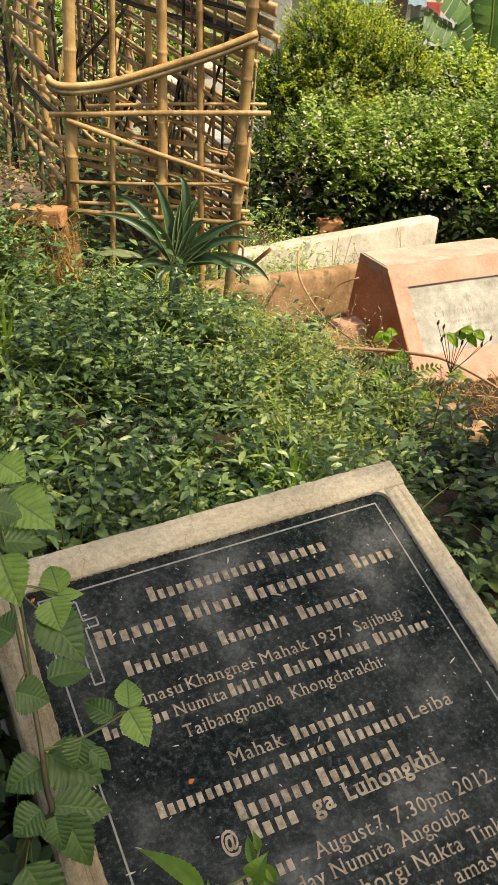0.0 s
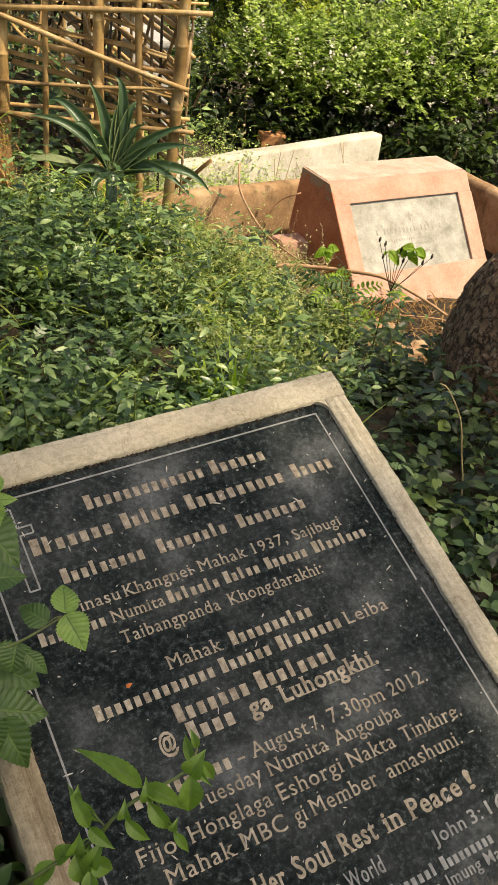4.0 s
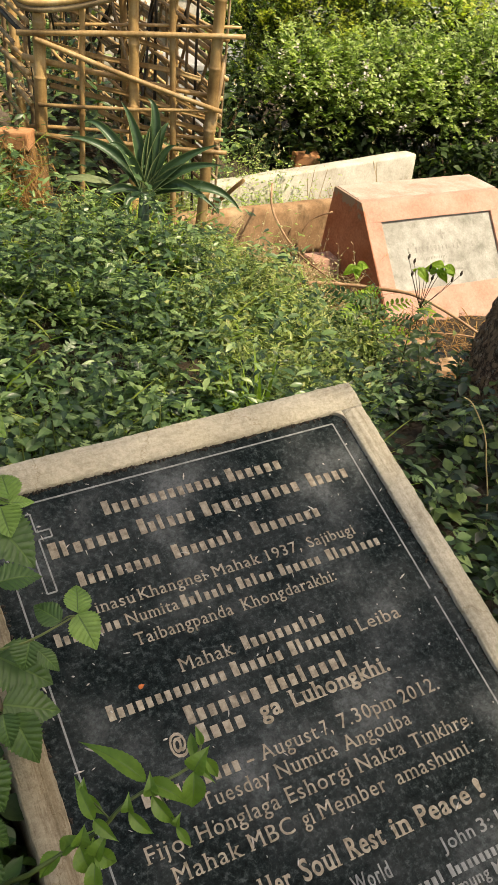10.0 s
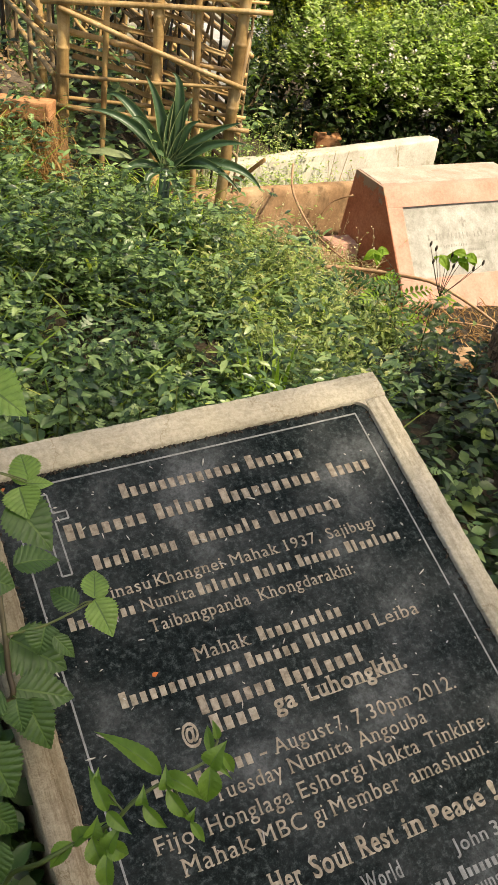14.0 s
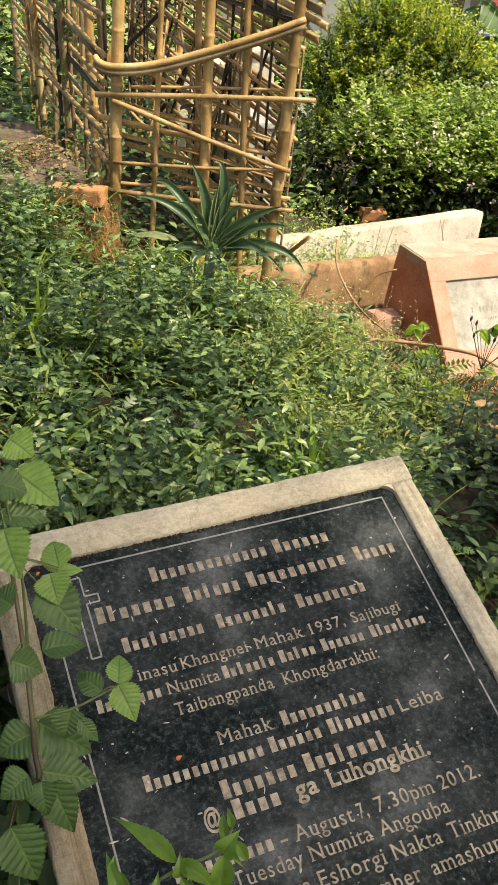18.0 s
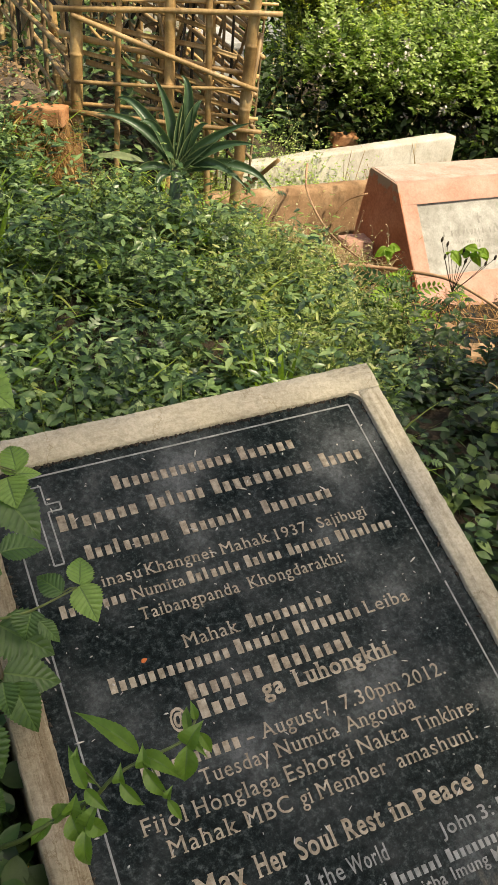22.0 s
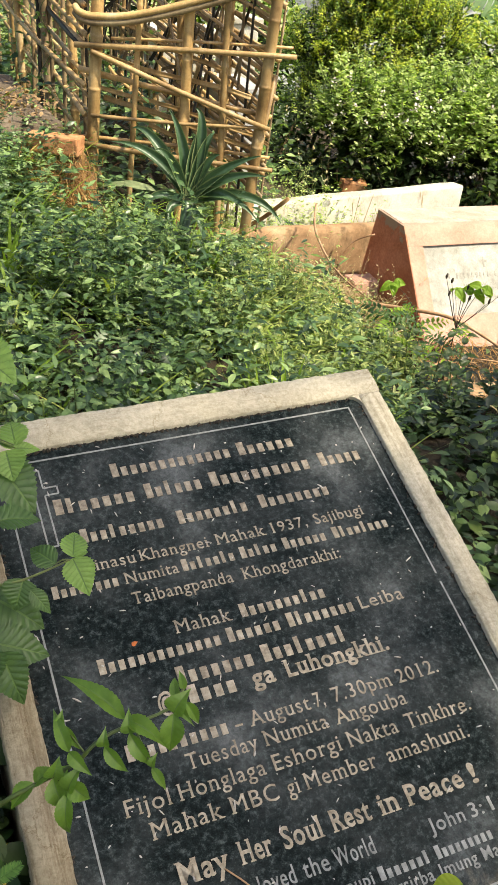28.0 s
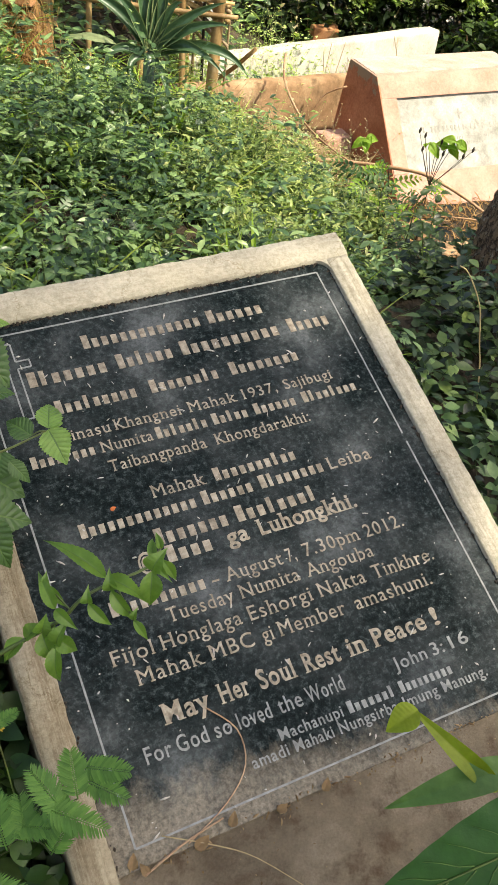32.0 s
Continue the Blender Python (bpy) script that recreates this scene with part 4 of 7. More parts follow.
def slat(name, p, q, w, mat, parent, thick=0.008, tilt=0.0):
    """A split bamboo strip, hollowed on its inner face."""
    p, q = Vector(p), Vector(q)
    d = (q - p).normalized()
    up = Vector((0, 0, 1))
    side = d.cross(up).normalized()
    up = side.cross(d)
    k = 9
    v, f = [], []
    ph = random.random() * 9
    for i in range(k + 1):
        c = p.lerp(q, i / k) + up * 0.006 * math.sin(ph + i * 0.9)
        for o, z in ((-0.5, 0.0), (-0.25, 0.75), (0.25, 0.75), (0.5, 0.0), (0.25, 0.25), (-0.25, 0.25)):
            v.append(tuple(c + up * (o * w) - side * (z * thick * 1.6)))
    for i in range(k):
        for j in range(6):
            f.append((i * 6 + j, i * 6 + (j + 1) % 6, i * 6 + 6 + (j + 1) % 6, i * 6 + 6 + j))
    f += [tuple(range(6))[::-1], tuple(k * 6 + j for j in range(6))]
    return Geo().add(v, f).make(name, mat, parent)


FY = 3.85
cage = thing("bamboo_cage", (-0.5, 4.6, gz(-0.5, 4.6)), "tall bamboo lattice cage round a grave, some strips dark", "bamboo cage")
for x0, z0, x1, z1, r in ((-0.845, -0.1, -0.785, 1.75, 0.027), (-0.668, -0.05, -0.612, 1.75, 0.0125), (-0.43, -0.1, -0.436, 1.75, 0.023), (-0.25, -0.15, -0.3, 1.75, 0.0145), (-0.14, -0.25, -0.05, 1.8, 0.026), (-0.17, -0.2, -0.06, 0.75, 0.012)):
    bamboo("post", (x0, FY, z0), (x1, FY, z1), r, M_BAMBOO, cage)
for x0, z0, x1, z1, r, dy in ((-0.9, 0.782, 0.02, 0.832, 0.0125, -0.035), (-0.76, 0.812, 0.0, 0.858, 0.007, 0.03), (-0.83, 0.508, -0.06, 0.54, 0.0085, -0.03), (-0.87, 0.385, -0.03, 0.365, 0.012, -0.03),
                              (-0.9, 0.4, -0.05, 0.405, 0.009, 0.03), (-0.83, 0.765, -0.06, 0.535, 0.0115, -0.035), (-0.9, 0.68, -0.06, 0.575, 0.013, 0.035), (-0.87, 0.66, -0.2, 0.585, 0.009, 0.05)):
    bamboo("rail", (x0, FY + dy, z0), (x1, FY + dy * 0.8, z1), r, M_BAMBOO, cage, 0.3, 0.85, 0.012)
# bent double rail
for dz, dy in ((0.0, 0.0), (-0.024, 0.004), (-0.013, 0.018)):
    pts = [(-0.9, FY - 0.02 + dy, 0.925 + dz), (-0.87, FY - 0.045 + dy, 0.906 + dz), (-0.8, FY - 0.052 + dy, 0.9 + dz), (-0.64, FY - 0.052 + dy, 0.924 + dz), (-0.4, FY - 0.045 + dy, 0.998 + dz), (-0.2, FY - 0.042 + dy, 1.07 + dz), (-0.05, FY - 0.02 + dy, 1.13 + dz)]
    stem(cage, pts, 0.0145, 0.0125, M_BAMBOO_OLD if dz < -0.02 else M_BAMBOO, "bent_rail", 8)
# long side, running back from the post next to the walls
R0 = Vector((-0.07, 3.93, 0))
BACK = 3.0
random.seed(5)
for i in range(34):
    z = 1.08 - i * 0.028 + random.uniform(-0.012, 0.012)
    dark = i in (0, 4, 7, 13, 19, 25)
    a = R0 + BX * random.uniform(0.0, 0.12) + AX * random.uniform(-0.02, 0.03) + Vector((0, 0, z))
    b = R0 + BX * BACK * random.uniform(0.75, 1.0) + Vector((0, 0, z + 0.2 + random.uniform(-0.08, 0.08)))
    if i % 3 == 1:
        bamboo("side_rail", a, b, random.uniform(0.008, 0.012), M_BAMBOO, cage, 0.3, 0.8, 0.03, 8)
    else:
        slat("side_rail", a, b, random.uniform(0.014, 0.026), M_BAMBOO_DARK if dark else (M_BAMBOO if i % 2 else M_BAMBOO_OLD), cage)
# wide strips and a beam that jut out at the top
for da, z, w, mat in ((-0.13, 1.21, 0.05, M_BAMBOO), (-0.12, 1.165, 0.04, M_BAMBOO_OLD), (-0.17, 1.115, 0.032, M_BAMBOO), (-0.06, 1.26, 0.04, M_BAMBOO_OLD), (-0.1, 1.05, 0.035, M_BAMBOO), (0.0, 1.1, 0.03, M_BAMBOO_OLD), (0.02, 1.0, 0.03, M_BAMBOO), (0.0, 1.36, 0.022, M_BAMBOO_DARK)):
    a, b = R0 + BX * da + AX * 0.04 + Vector((0, 0, z)), R0 + BX * 2.9 + Vector((0, 0, z + 0.25))
    slat("top_strip", a, b, w, mat, cage, 0.01)
for k in range(22):
    s = 0.1 + k * 0.13
    b0 = R0 + BX * s + AX * random.uniform(-0.02, 0.04)
    zg = gz(b0.x, b0.y)
    thick = k % 5 == 3
    bamboo("side_post", (b0.x, b0.y, zg - 0.1), (b0.x + random.uniform(-0.06, 0.06), b0.y, 1.45 + random.uniform(-0.25, 0.3)), 0.02 if thick else random.uniform(0.005, 0.009), M_BAMBOO if thick else (M_BAMBOO_DARK if k % 2 else M_BAMBOO_OLD), cage, 0.24, 0.85, 0.01, 8)
for k in range(18):
    s = 0.05 + k * 0.15
    a, b = R0 + BX * s, R0 + BX * (s + random.uniform(0.25, 0.5))
    z1 = random.uniform(0.75, 1.15)
    slat("brace", (a.x, a.y, z1), (b.x, b.y, z1 - random.uniform(0.4, 0.6)), 0.016, M_BAMBOO_DARK if k % 2 else M_BAMBOO_OLD, cage)
# loose strips heaped at its foot
for k in range(14):
    q = R0 + BX * random.uniform(0.05, 1.2) + AX * random.uniform(-0.25, 0.02)
    zg = gz(q.x, q.y)
    d = BX * random.uniform(-0.5, 0.5) + AX * random.uniform(-0.25, 0.25)
    slat("loose_strip", (q.x, q.y, zg + random.uniform(0.02, 0.12)), (q.x + d.x, q.y + d.y, zg + random.uniform(0.05, 0.4)), 0.02, M_BAMBOO if k % 2 else M_BAMBOO_OLD, cage)
# other long side
L0 = Vector((-0.86, 3.9, 0))
for k in range(12):
    s = 0.12 + k * 0.19
    b0 = L0 + BX * s + Vector((random.uniform(-0.06, 0.04), 0, 0))
    zg = gz(b0.x, b0.y)
    thick = k % 2 == 1
    bamboo("side_post", (b0.x + 0.03, b0.y, zg - 0.1), (b0.x - 0.03 + random.uniform(-0.04, 0.02), b0.y, 1.75 + random.uniform(-0.1, 0.2)), random.uniform(0.018, 0.024) if thick else random.uniform(0.006, 0.011), M_BAMBOO if k % 3 else M_BAMBOO_OLD, cage, 0.24, 0.88, 0.015)
for z in (0.5, 0.62, 0.78, 0.93, 1.08, 1.2, 1.33, 1.45):
    a, b = L0 + BX * -0.05 + Vector((-0.03, 0, z)), L0 + BX * 2.4 + Vector((-0.03, 0, z + 0.12 + random.uniform(-0.1, 0.1)))
    bamboo("rail", a, b, 0.012, M_BAMBOO if z < 1 else M_BAMBOO_OLD, cage, 0.28, 0.85, 0.05)
for z in (1.22, 1.3, 1.38):
    slat("top_strip", L0 + BX * 0.1 + Vector((-0.3, 0, z + 0.12)), (-0.05, FY + 0.06, z - 0.12), 0.018, M_BAMBOO_DARK if z < 1.35 else M_BAMBOO_OLD, cage)
# split strips woven along it
random.seed(41)
for k in range(16):
    z = 0.42 + 0.068 * k + random.uniform(-0.02, 0.02)
    a = L0 + BX * random.uniform(-0.08, 0.1) + Vector((random.uniform(-0.05, 0.02), 0, z))
    b = L0 + BX * random.uniform(1.6, 2.5) + Vector((random.uniform(-0.06, 0.02), 0, z + 0.1 + random.uniform(-0.14, 0.14)))
    slat("side_strip", a, b, random.uniform(0.018, 0.034), (M_BAMBOO, M_BAMBOO_OLD, M_BAMBOO, M_BAMBOO, M_BAMBOO_OLD, M_BAMBOO_DARK)[k % 6], cage)
for k in range(9):
    b0 = L0 + BX * (0.2 + 0.24 * k) + Vector((random.uniform(-0.05, 0.05), 0, 0))
    bamboo("side_post", (b0.x, b0.y, gz(b0.x, b0.y) - 0.1), (b0.x - 0.02, b0.y, 1.6 + random.uniform(-0.2, 0.2)), random.uniform(0.007, 0.012), M_BAMBOO_DARK if k % 3 == 0 else M_BAMBOO_OLD, cage, 0.24, 0.88, 0.012, 8)
# thin strips across the end, and split pieces leaning inside it
for x0, z0, x1, z1, dy, w in ((-0.86, 0.74, -0.16, 0.63, 0.06, 0.022), (-0.84, 0.62, -0.08, 0.47, 0.05, 0.02), (-0.8, 0.57, -0.12, 0.41, 0.08, 0.024), (-0.84, 0.9, -0.3, 0.72, 0.09, 0.02), (-0.5, 0.66, -0.06, 0.44, 0.07, 0.018), (-0.6, 0.47, -0.1, 0.31, 0.1, 0.022)):
    slat("end_strip", (x0, FY + dy, z0), (x1, FY + dy + 0.05, z1), w, M_BAMBOO, cage)
for k in range(16):
    q = L0.lerp(R0, random.uniform(0.25, 0.95)) + BX * random.uniform(0.3, 1.9)
    zg = gz(q.x, q.y)
    d = BX * random.uniform(-0.5, 0.5) + AX * random.uniform(-0.3, 0.3)
    slat("leaning_strip", (q.x, q.y, zg + random.uniform(0.1, 0.5)), (q.x + d.x, q.y + d.y, zg + random.uniform(0.5, 1.1)), random.uniform(0.016, 0.03), (M_BAMBOO, M_BAMBOO_OLD, M_BAMBOO_DARK)[k % 3], cage)
# back
for k in range(5):
    q = L0.lerp(R0, k / 4) + BX * 2.6
    bamboo("back_post", (q.x, q.y, gz(q.x, q.y) - 0.1), (q.x, q.y, 1.8), 0.02, M_BAMBOO_OLD, cage)

# ---- plants: builders ----
def leaf_mesh(base, tip, width, bow=0.12, fold=0.18, serr=0.0, veins=7, shape=0.0, curl=0.0, face=None, rows=14, blunt=0.85, ridge=0.075):
    """One leaf as a curved, folded blade with toothed edge and side veins. face: the way its upper side looks."""
    b, t = Vector(base), Vector(tip)
    d = t - b
    ln = d.length
    d.normalize()
    face = Vector(face) if face is not None else Vector((0.05, -0.5, 0.86))
    n = (face - d * face.dot(d)).normalized()
    s = d.cross(n)
    v, f = [], []
    cols = (-1.0, -0.78, -0.5, -0.2, -0.05, 0.05, 0.2, 0.5, 0.78, 1.0)
    for i in range(rows + 1):
        u = i / rows
        half = (math.sin(math.pi * min(1, u ** (0.72 - shape * 0.2))) ** blunt) * (1 - 0.25 * u) * 0.62 * width
        if serr:
            half *= 1 + serr * ((i % 3) / 2 - 0.5)
        c = b + d * (ln * u) + n * (bow * ln * (u - u * u * (1.0 + curl)) * 2)
        for q in cols:
            z = fold * abs(q) * half * 0.8 + (0.0 if abs(q) > 0.1 else -0.012 * width)
            z += ridge * width * math.sin((u * veins - abs(q) * 1.1) * 2 * math.pi) * min(1, abs(q) * 2)
            v.append(tuple(c + s * (q * half) + n * z))
    k = len(cols)
    for i in range(rows):
        for j in range(k - 1):
            f.append((i * k + j, i * k + j + 1, i * k + k + j + 1, i * k + k + j))
    return v, f


def lay_uv(me):
    """Across (-1 to 1) and along (0 to 1) a leaf of leaf_mesh, whose rows have ten points."""
    rows = len(me.vertices) // 10 - 1
    uv = me.uv_layers.new(name="leaf")
    idx = np.zeros(len(me.loops), int)
    me.loops.foreach_get("vertex_index", idx)
    across = np.array((-1.0, -0.78, -0.5, -0.2, -0.05, 0.05, 0.2, 0.5, 0.78, 1.0))
    uv.data.foreach_set("uv", np.stack([across[idx % 10], idx // 10 / rows], 1).reshape(-1))


def leafy(th, specs, mat, serr=0.1, stalk=0.0, bow=0.12, fold=0.18, face=None, veins=7, name="leaf", blunt=0.85, ridge=0.075, wide=1.32):
    for base, tip, wd in specs:
        fc = Vector(face) if face else Vector((random.uniform(-0.25, 0.25), -0.5 + random.uniform(-0.25, 0.25), 0.85))
        ob = Geo().add(*leaf_mesh(base, tip, wd * wide, bow * random.uniform(0.5, 1.4), fold, serr, veins, 0.3, random.uniform(0.1, 0.6), fc, 42, blunt, ridge)).make(name, mat, th)
        lay_uv(ob.data)
        ob.data.materials.append(M_RIB)
        ob.data.polygons.foreach_set("material_index", [1 if i % 9 == 4 else 0 for i in range(len(ob.data.polygons))])


def frond(th, base, tip, wd, mat, pairs=15, face=None, name="frond", tmpl=None):
    """A feathery leaf: a midrib with two rows of narrow leaflets."""
    b, t = Vector(base), Vector(tip)
    d = t - b
    ln = d.length
    d.normalize()
    fc = Vector(face) if face else Vector((random.uniform(-0.3, 0.3), -0.45, 0.85))
    n = (fc - d * fc.dot(d)).normalized()
    s = d.cross(n)
    g = Geo()
    path = [b + d * (ln * u) + n * (0.1 * ln * (u - u * u) * 2) for u in (0, 0.25, 0.5, 0.75, 1)]
    g.tube(path, [0.0009, 0.0008, 0.0007, 0.0006, 0.0004], 5)
    tm, fs = tmpl or LEAF_FEATHER
    mats, pos = [], []
    for i in range(pairs):
        u = 0.08 + 0.92 * i / (pairs - 1)
        c = b + d * (ln * u) + n * (0.1 * ln * (u - u * u) * 2)
        size = wd * 0.52 * (0.75 + 0.5 * math.sin(math.pi * u) - 0.3 * u)
        for sg in (-1, 1):
            a = radians(68 - 22 * u + random.uniform(-5, 5))
            fw = (d * math.cos(a) + s * sg * math.sin(a) + n * random.uniform(0.0, 0.15)).normalized()
            rt = fw.cross(n).normalized()
            up = rt.cross(fw)
            mats.append([[rt[k] * size, fw[k] * size, up[k] * size] for k in range(3)])
            pos.append(c[:])
    g.batch(tm, fs, np.array(mats), np.array(pos))
    return g.make(name, mat, th)


LEAF_FEATHER = leaf_template((1.0, 1.0, 0.85), 0.17, 0.3, 0.16)

# deeply cut leaf: seven lobes along a midrib
CUT_V, CUT_F = [(0, 0, 0)], []
for i, (yy, ww) in enumerate(((0.3, 0.3), (0.52, 0.34), (0.74, 0.24))):
    k = len(CUT_V)
    CUT_V += [(-0.05, yy - 0.12, 0), (0.05, yy - 0.12, 0), (0.05, yy + 0.06, -0.01), (-0.05, yy + 0.06, -0.01), (-ww, yy + 0.11, -0.07), (-ww * 0.8, yy - 0.04, -0.02), (ww, yy + 0.13, -0.07), (ww * 0.75, yy - 0.05, -0.02)]
    CUT_F += [(k, k + 1, k + 2, k + 3), (k, k + 3, k + 4, k + 5), (k + 1, k + 7, k + 6, k + 2)]
    if i:
        CUT_F.append((k - 5, k - 6, k + 1, k))
k = len(CUT_V)
CUT_V += [(-0.12, 0.84, -0.06), (0, 1.0, -0.14), (0.12, 0.84, -0.06)]
CUT_F += [(0, 2, 1), (k - 5, k - 6, k + 2, k + 1, k)]
LEAF_CUT = (np.array(CUT_V, float), CUT_F)

# ---- the mint-like shrub over the gravestone's edge ----
MINT_TOP = [
    ((-0.213, 0.794, 0.814), (-0.235, 0.840, 0.822), 0.032),
    ((-0.215, 0.790, 0.813), (-0.187, 0.807, 0.804), 0.015),
    ((-0.213, 0.791, 0.813), (-0.243, 0.811, 0.813), 0.014),
    ((-0.222, 0.784, 0.812), (-0.205, 0.757, 0.789), 0.038),
    ((-0.229, 0.773, 0.798), (-0.175, 0.743, 0.759), 0.051),
    ((-0.207, 0.693, 0.778), (-0.162, 0.719, 0.770), 0.035),
    ((-0.237, 0.674, 0.776), (-0.201, 0.677, 0.761), 0.037),
    ((-0.253, 0.736, 0.799), (-0.284, 0.753, 0.799), 0.041),
]
MINT_SIDE = [
    ((-0.117, 0.682, 0.751), (-0.125, 0.724, 0.756), 0.027),
    ((-0.117, 0.681, 0.750), (-0.091, 0.656, 0.722), 0.033),
    ((-0.133, 0.669, 0.749), (-0.170, 0.691, 0.751), 0.025),
    ((-0.120, 0.683, 0.752), (-0.104, 0.702, 0.745), 0.013),
    ((-0.163, 0.649, 0.740), (-0.167, 0.627, 0.712), 0.034),
    ((-0.152, 0.638, 0.735), (-0.129, 0.633, 0.709), 0.017),
]
MINT_LOW = [
    ((-0.203, 0.650, 0.709), (-0.139, 0.643, 0.676), 0.052),
    ((-0.188, 0.607, 0.681), (-0.127, 0.622, 0.657), 0.042),
    ((-0.183, 0.591, 0.686), (-0.171, 0.565, 0.664), 0.031),
    ((-0.175, 0.598, 0.677), (-0.142, 0.567, 0.635), 0.038),
    ((-0.205, 0.638, 0.705), (-0.242, 0.614, 0.691), 0.041),
    ((-0.198, 0.595, 0.689), (-0.224, 0.572, 0.674), 0.035),
    ((-0.205, 0.548, 0.663), (-0.172, 0.526, 0.608), 0.049),
    ((-0.196, 0.514, 0.607), (-0.165, 0.504, 0.579), 0.034),
    ((-0.180, 0.486, 0.596), (-0.177, 0.456, 0.553), 0.030),
]
MINT_HIGH = [
    ((-0.286, 0.871, 0.894), (-0.226, 0.849, 0.867), 0.054),
    ((-0.300, 0.896, 0.926), (-0.268, 0.889, 0.908), 0.043),
    ((-0.288, 0.819, 0.865), (-0.233, 0.837, 0.853), 0.032),
    ((-0.281, 0.802, 0.858), (-0.251, 0.761, 0.819), 0.049),
    ((-0.301, 0.842, 0.896), (-0.264, 0.848, 0.882), 0.042),
]
SPRIG = [
    ((-0.020, 0.492, 0.725), (-0.085, 0.516, 0.753), 0.025),
    ((0.027, 0.515, 0.726), (0.017, 0.553, 0.730), 0.014),
    ((0.025, 0.504, 0.728), (0.026, 0.483, 0.694), 0.032),
    ((-0.013, 0.481, 0.720), (0.015, 0.467, 0.690), 0.021),
    ((0.012, 0.466, 0.695), (0.029, 0.455, 0.678), 0.013),
    ((-0.033, 0.465, 0.717), (-0.008, 0.456, 0.695), 0.018),
    ((-0.065, 0.460, 0.709), (-0.088, 0.488, 0.733), 0.019),
    ((-0.078, 0.481, 0.718), (-0.055, 0.470, 0.700), 0.015),
]
SPRIG_LOW = [
    ((-0.077, 0.448, 0.685), (-0.062, 0.435, 0.657), 0.028),
    ((-0.063, 0.446, 0.683), (-0.039, 0.441, 0.667), 0.026),
    ((-0.094, 0.446, 0.676), (-0.115, 0.431, 0.653), 0.025),
    ((-0.061, 0.439, 0.680), (-0.057, 0.416, 0.640), 0.024),
    ((0.030, 0.534, 0.727), (0.023, 0.549, 0.739), 0.012),
    ((0.034, 0.524, 0.723), (0.050, 0.516, 0.702), 0.016),
    ((-0.093, 0.444, 0.675), (-0.067, 0.464, 0.690), 0.012),
]
FROND = [
    ((-0.024, 0.337, 0.575), (-0.036, 0.367, 0.609), 0.036),
    ((-0.023, 0.360, 0.594), (0.024, 0.353, 0.606), 0.031),
    ((-0.025, 0.355, 0.582), (0.024, 0.334, 0.589), 0.031),
    ((-0.061, 0.331, 0.568), (0.007, 0.310, 0.572), 0.037),
    ((-0.033, 0.326, 0.562), (-0.072, 0.350, 0.597), 0.036),
    ((-0.092, 0.309, 0.511), (-0.116, 0.350, 0.561), 0.038),
    ((-0.047, 0.307, 0.515), (-0.029, 0.331, 0.552), 0.031),
    ((-0.132, 0.423, 0.546), (-0.109, 0.437, 0.558), 0.019),
    ((-0.134, 0.360, 0.524), (-0.125, 0.377, 0.550), 0.026),
]
MS = [(-0.271, 0.787, 0.830), (-0.232, 0.702, 0.779), (-0.207, 0.644, 0.740), (-0.197, 0.617, 0.697), (-0.190, 0.601, 0.674), (-0.214, 0.595, 0.638), (-0.238, 0.575, 0.528)]
MB = [(-0.204, 0.636, 0.731), (-0.164, 0.646, 0.740), (-0.119, 0.678, 0.750)]
MH = [(-0.255, 0.780, 0.794), (-0.269, 0.802, 0.846), (-0.302, 0.858, 0.902)]
SP = [(-0.164, 0.451, 0.581), (-0.123, 0.435, 0.655), (-0.093, 0.445, 0.676), (-0.059, 0.457, 0.697), (-0.042, 0.469, 0.715), (-0.022, 0.483, 0.722), (0.019, 0.506, 0.730), (0.030, 0.528, 0.735)]
mint = thing("mint_shrub", (-0.3, 0.6, gz(-0.3, 0.6)), "leafy green shrub with toothed, veined leaves leaning over the gravestone", "shrub")
stem(mint, [(-0.3, 0.6, gz(-0.3, 0.6) - 0.03), (-0.27, 0.58, 0.4), MS[5], MS[4], MS[3], MS[2], MS[1], MS[0]], 0.0042, 0.0026, M_STEM_BROWN)
stem(mint, MB, 0.0018, 0.0011, M_STEM)
stem(mint, [MS[3]] + MH, 0.0022, 0.0014, M_STEM)
# young tip leaves, plus high leaves coloured pale for the sun on them
YOUNG_AND_LIT = MINT_TOP[:4] + MINT_SIDE[:2] + MINT_SIDE[3:4] + MINT_HIGH[:2] + MINT_HIGH[3:4]
leafy(mint, YOUNG_AND_LIT, M_MINT_YOUNG_LIT, 0.13, 0, 0.14, 0.22, None, 9, "bright_leaf", 0.86, 0.02, 1.0)
for specs in (MINT_TOP, MINT_SIDE, MINT_LOW, MINT_HIGH):
    leafy(mint, [q for q in specs if q not in YOUNG_AND_LIT], M_MINT, 0.13, 0, 0.14, 0.22, None, 9, "leaf", 0.86, 0.02, 1.0)
    for base, tip, wd in specs[::2]:
        q = min(MS + MB, key=lambda c: (Vector(c) - Vector(base)).length)
        if (Vector(q) - Vector(base)).length > 0.012:
            stem(mint, [q, Vector(q).lerp(Vector(base), 0.5) + Vector((0, 0, 0.003)), base], 0.0011, 0.0008, M_STEM, "stalk", 5)
sprig = thing("green_sprig", (-0.17, 0.46, gz(-0.17, 0.46)), "bright green sprig with folded leaves reaching over the gravestone", "shrub")
stem(sprig, [(-0.19, 0.44, gz(-0.19, 0.44) - 0.03), (-0.18, 0.45, 0.4)] + SP, 0.003, 0.0014, M_STEM)
leafy(sprig, [(b, t, wd * 0.48) for b, t, wd in SPRIG + SPRIG_LOW], M_SPRIG, 0.09, 0, 0.3, 0.9, None, 7, "leaf", 1.1, 0.02)
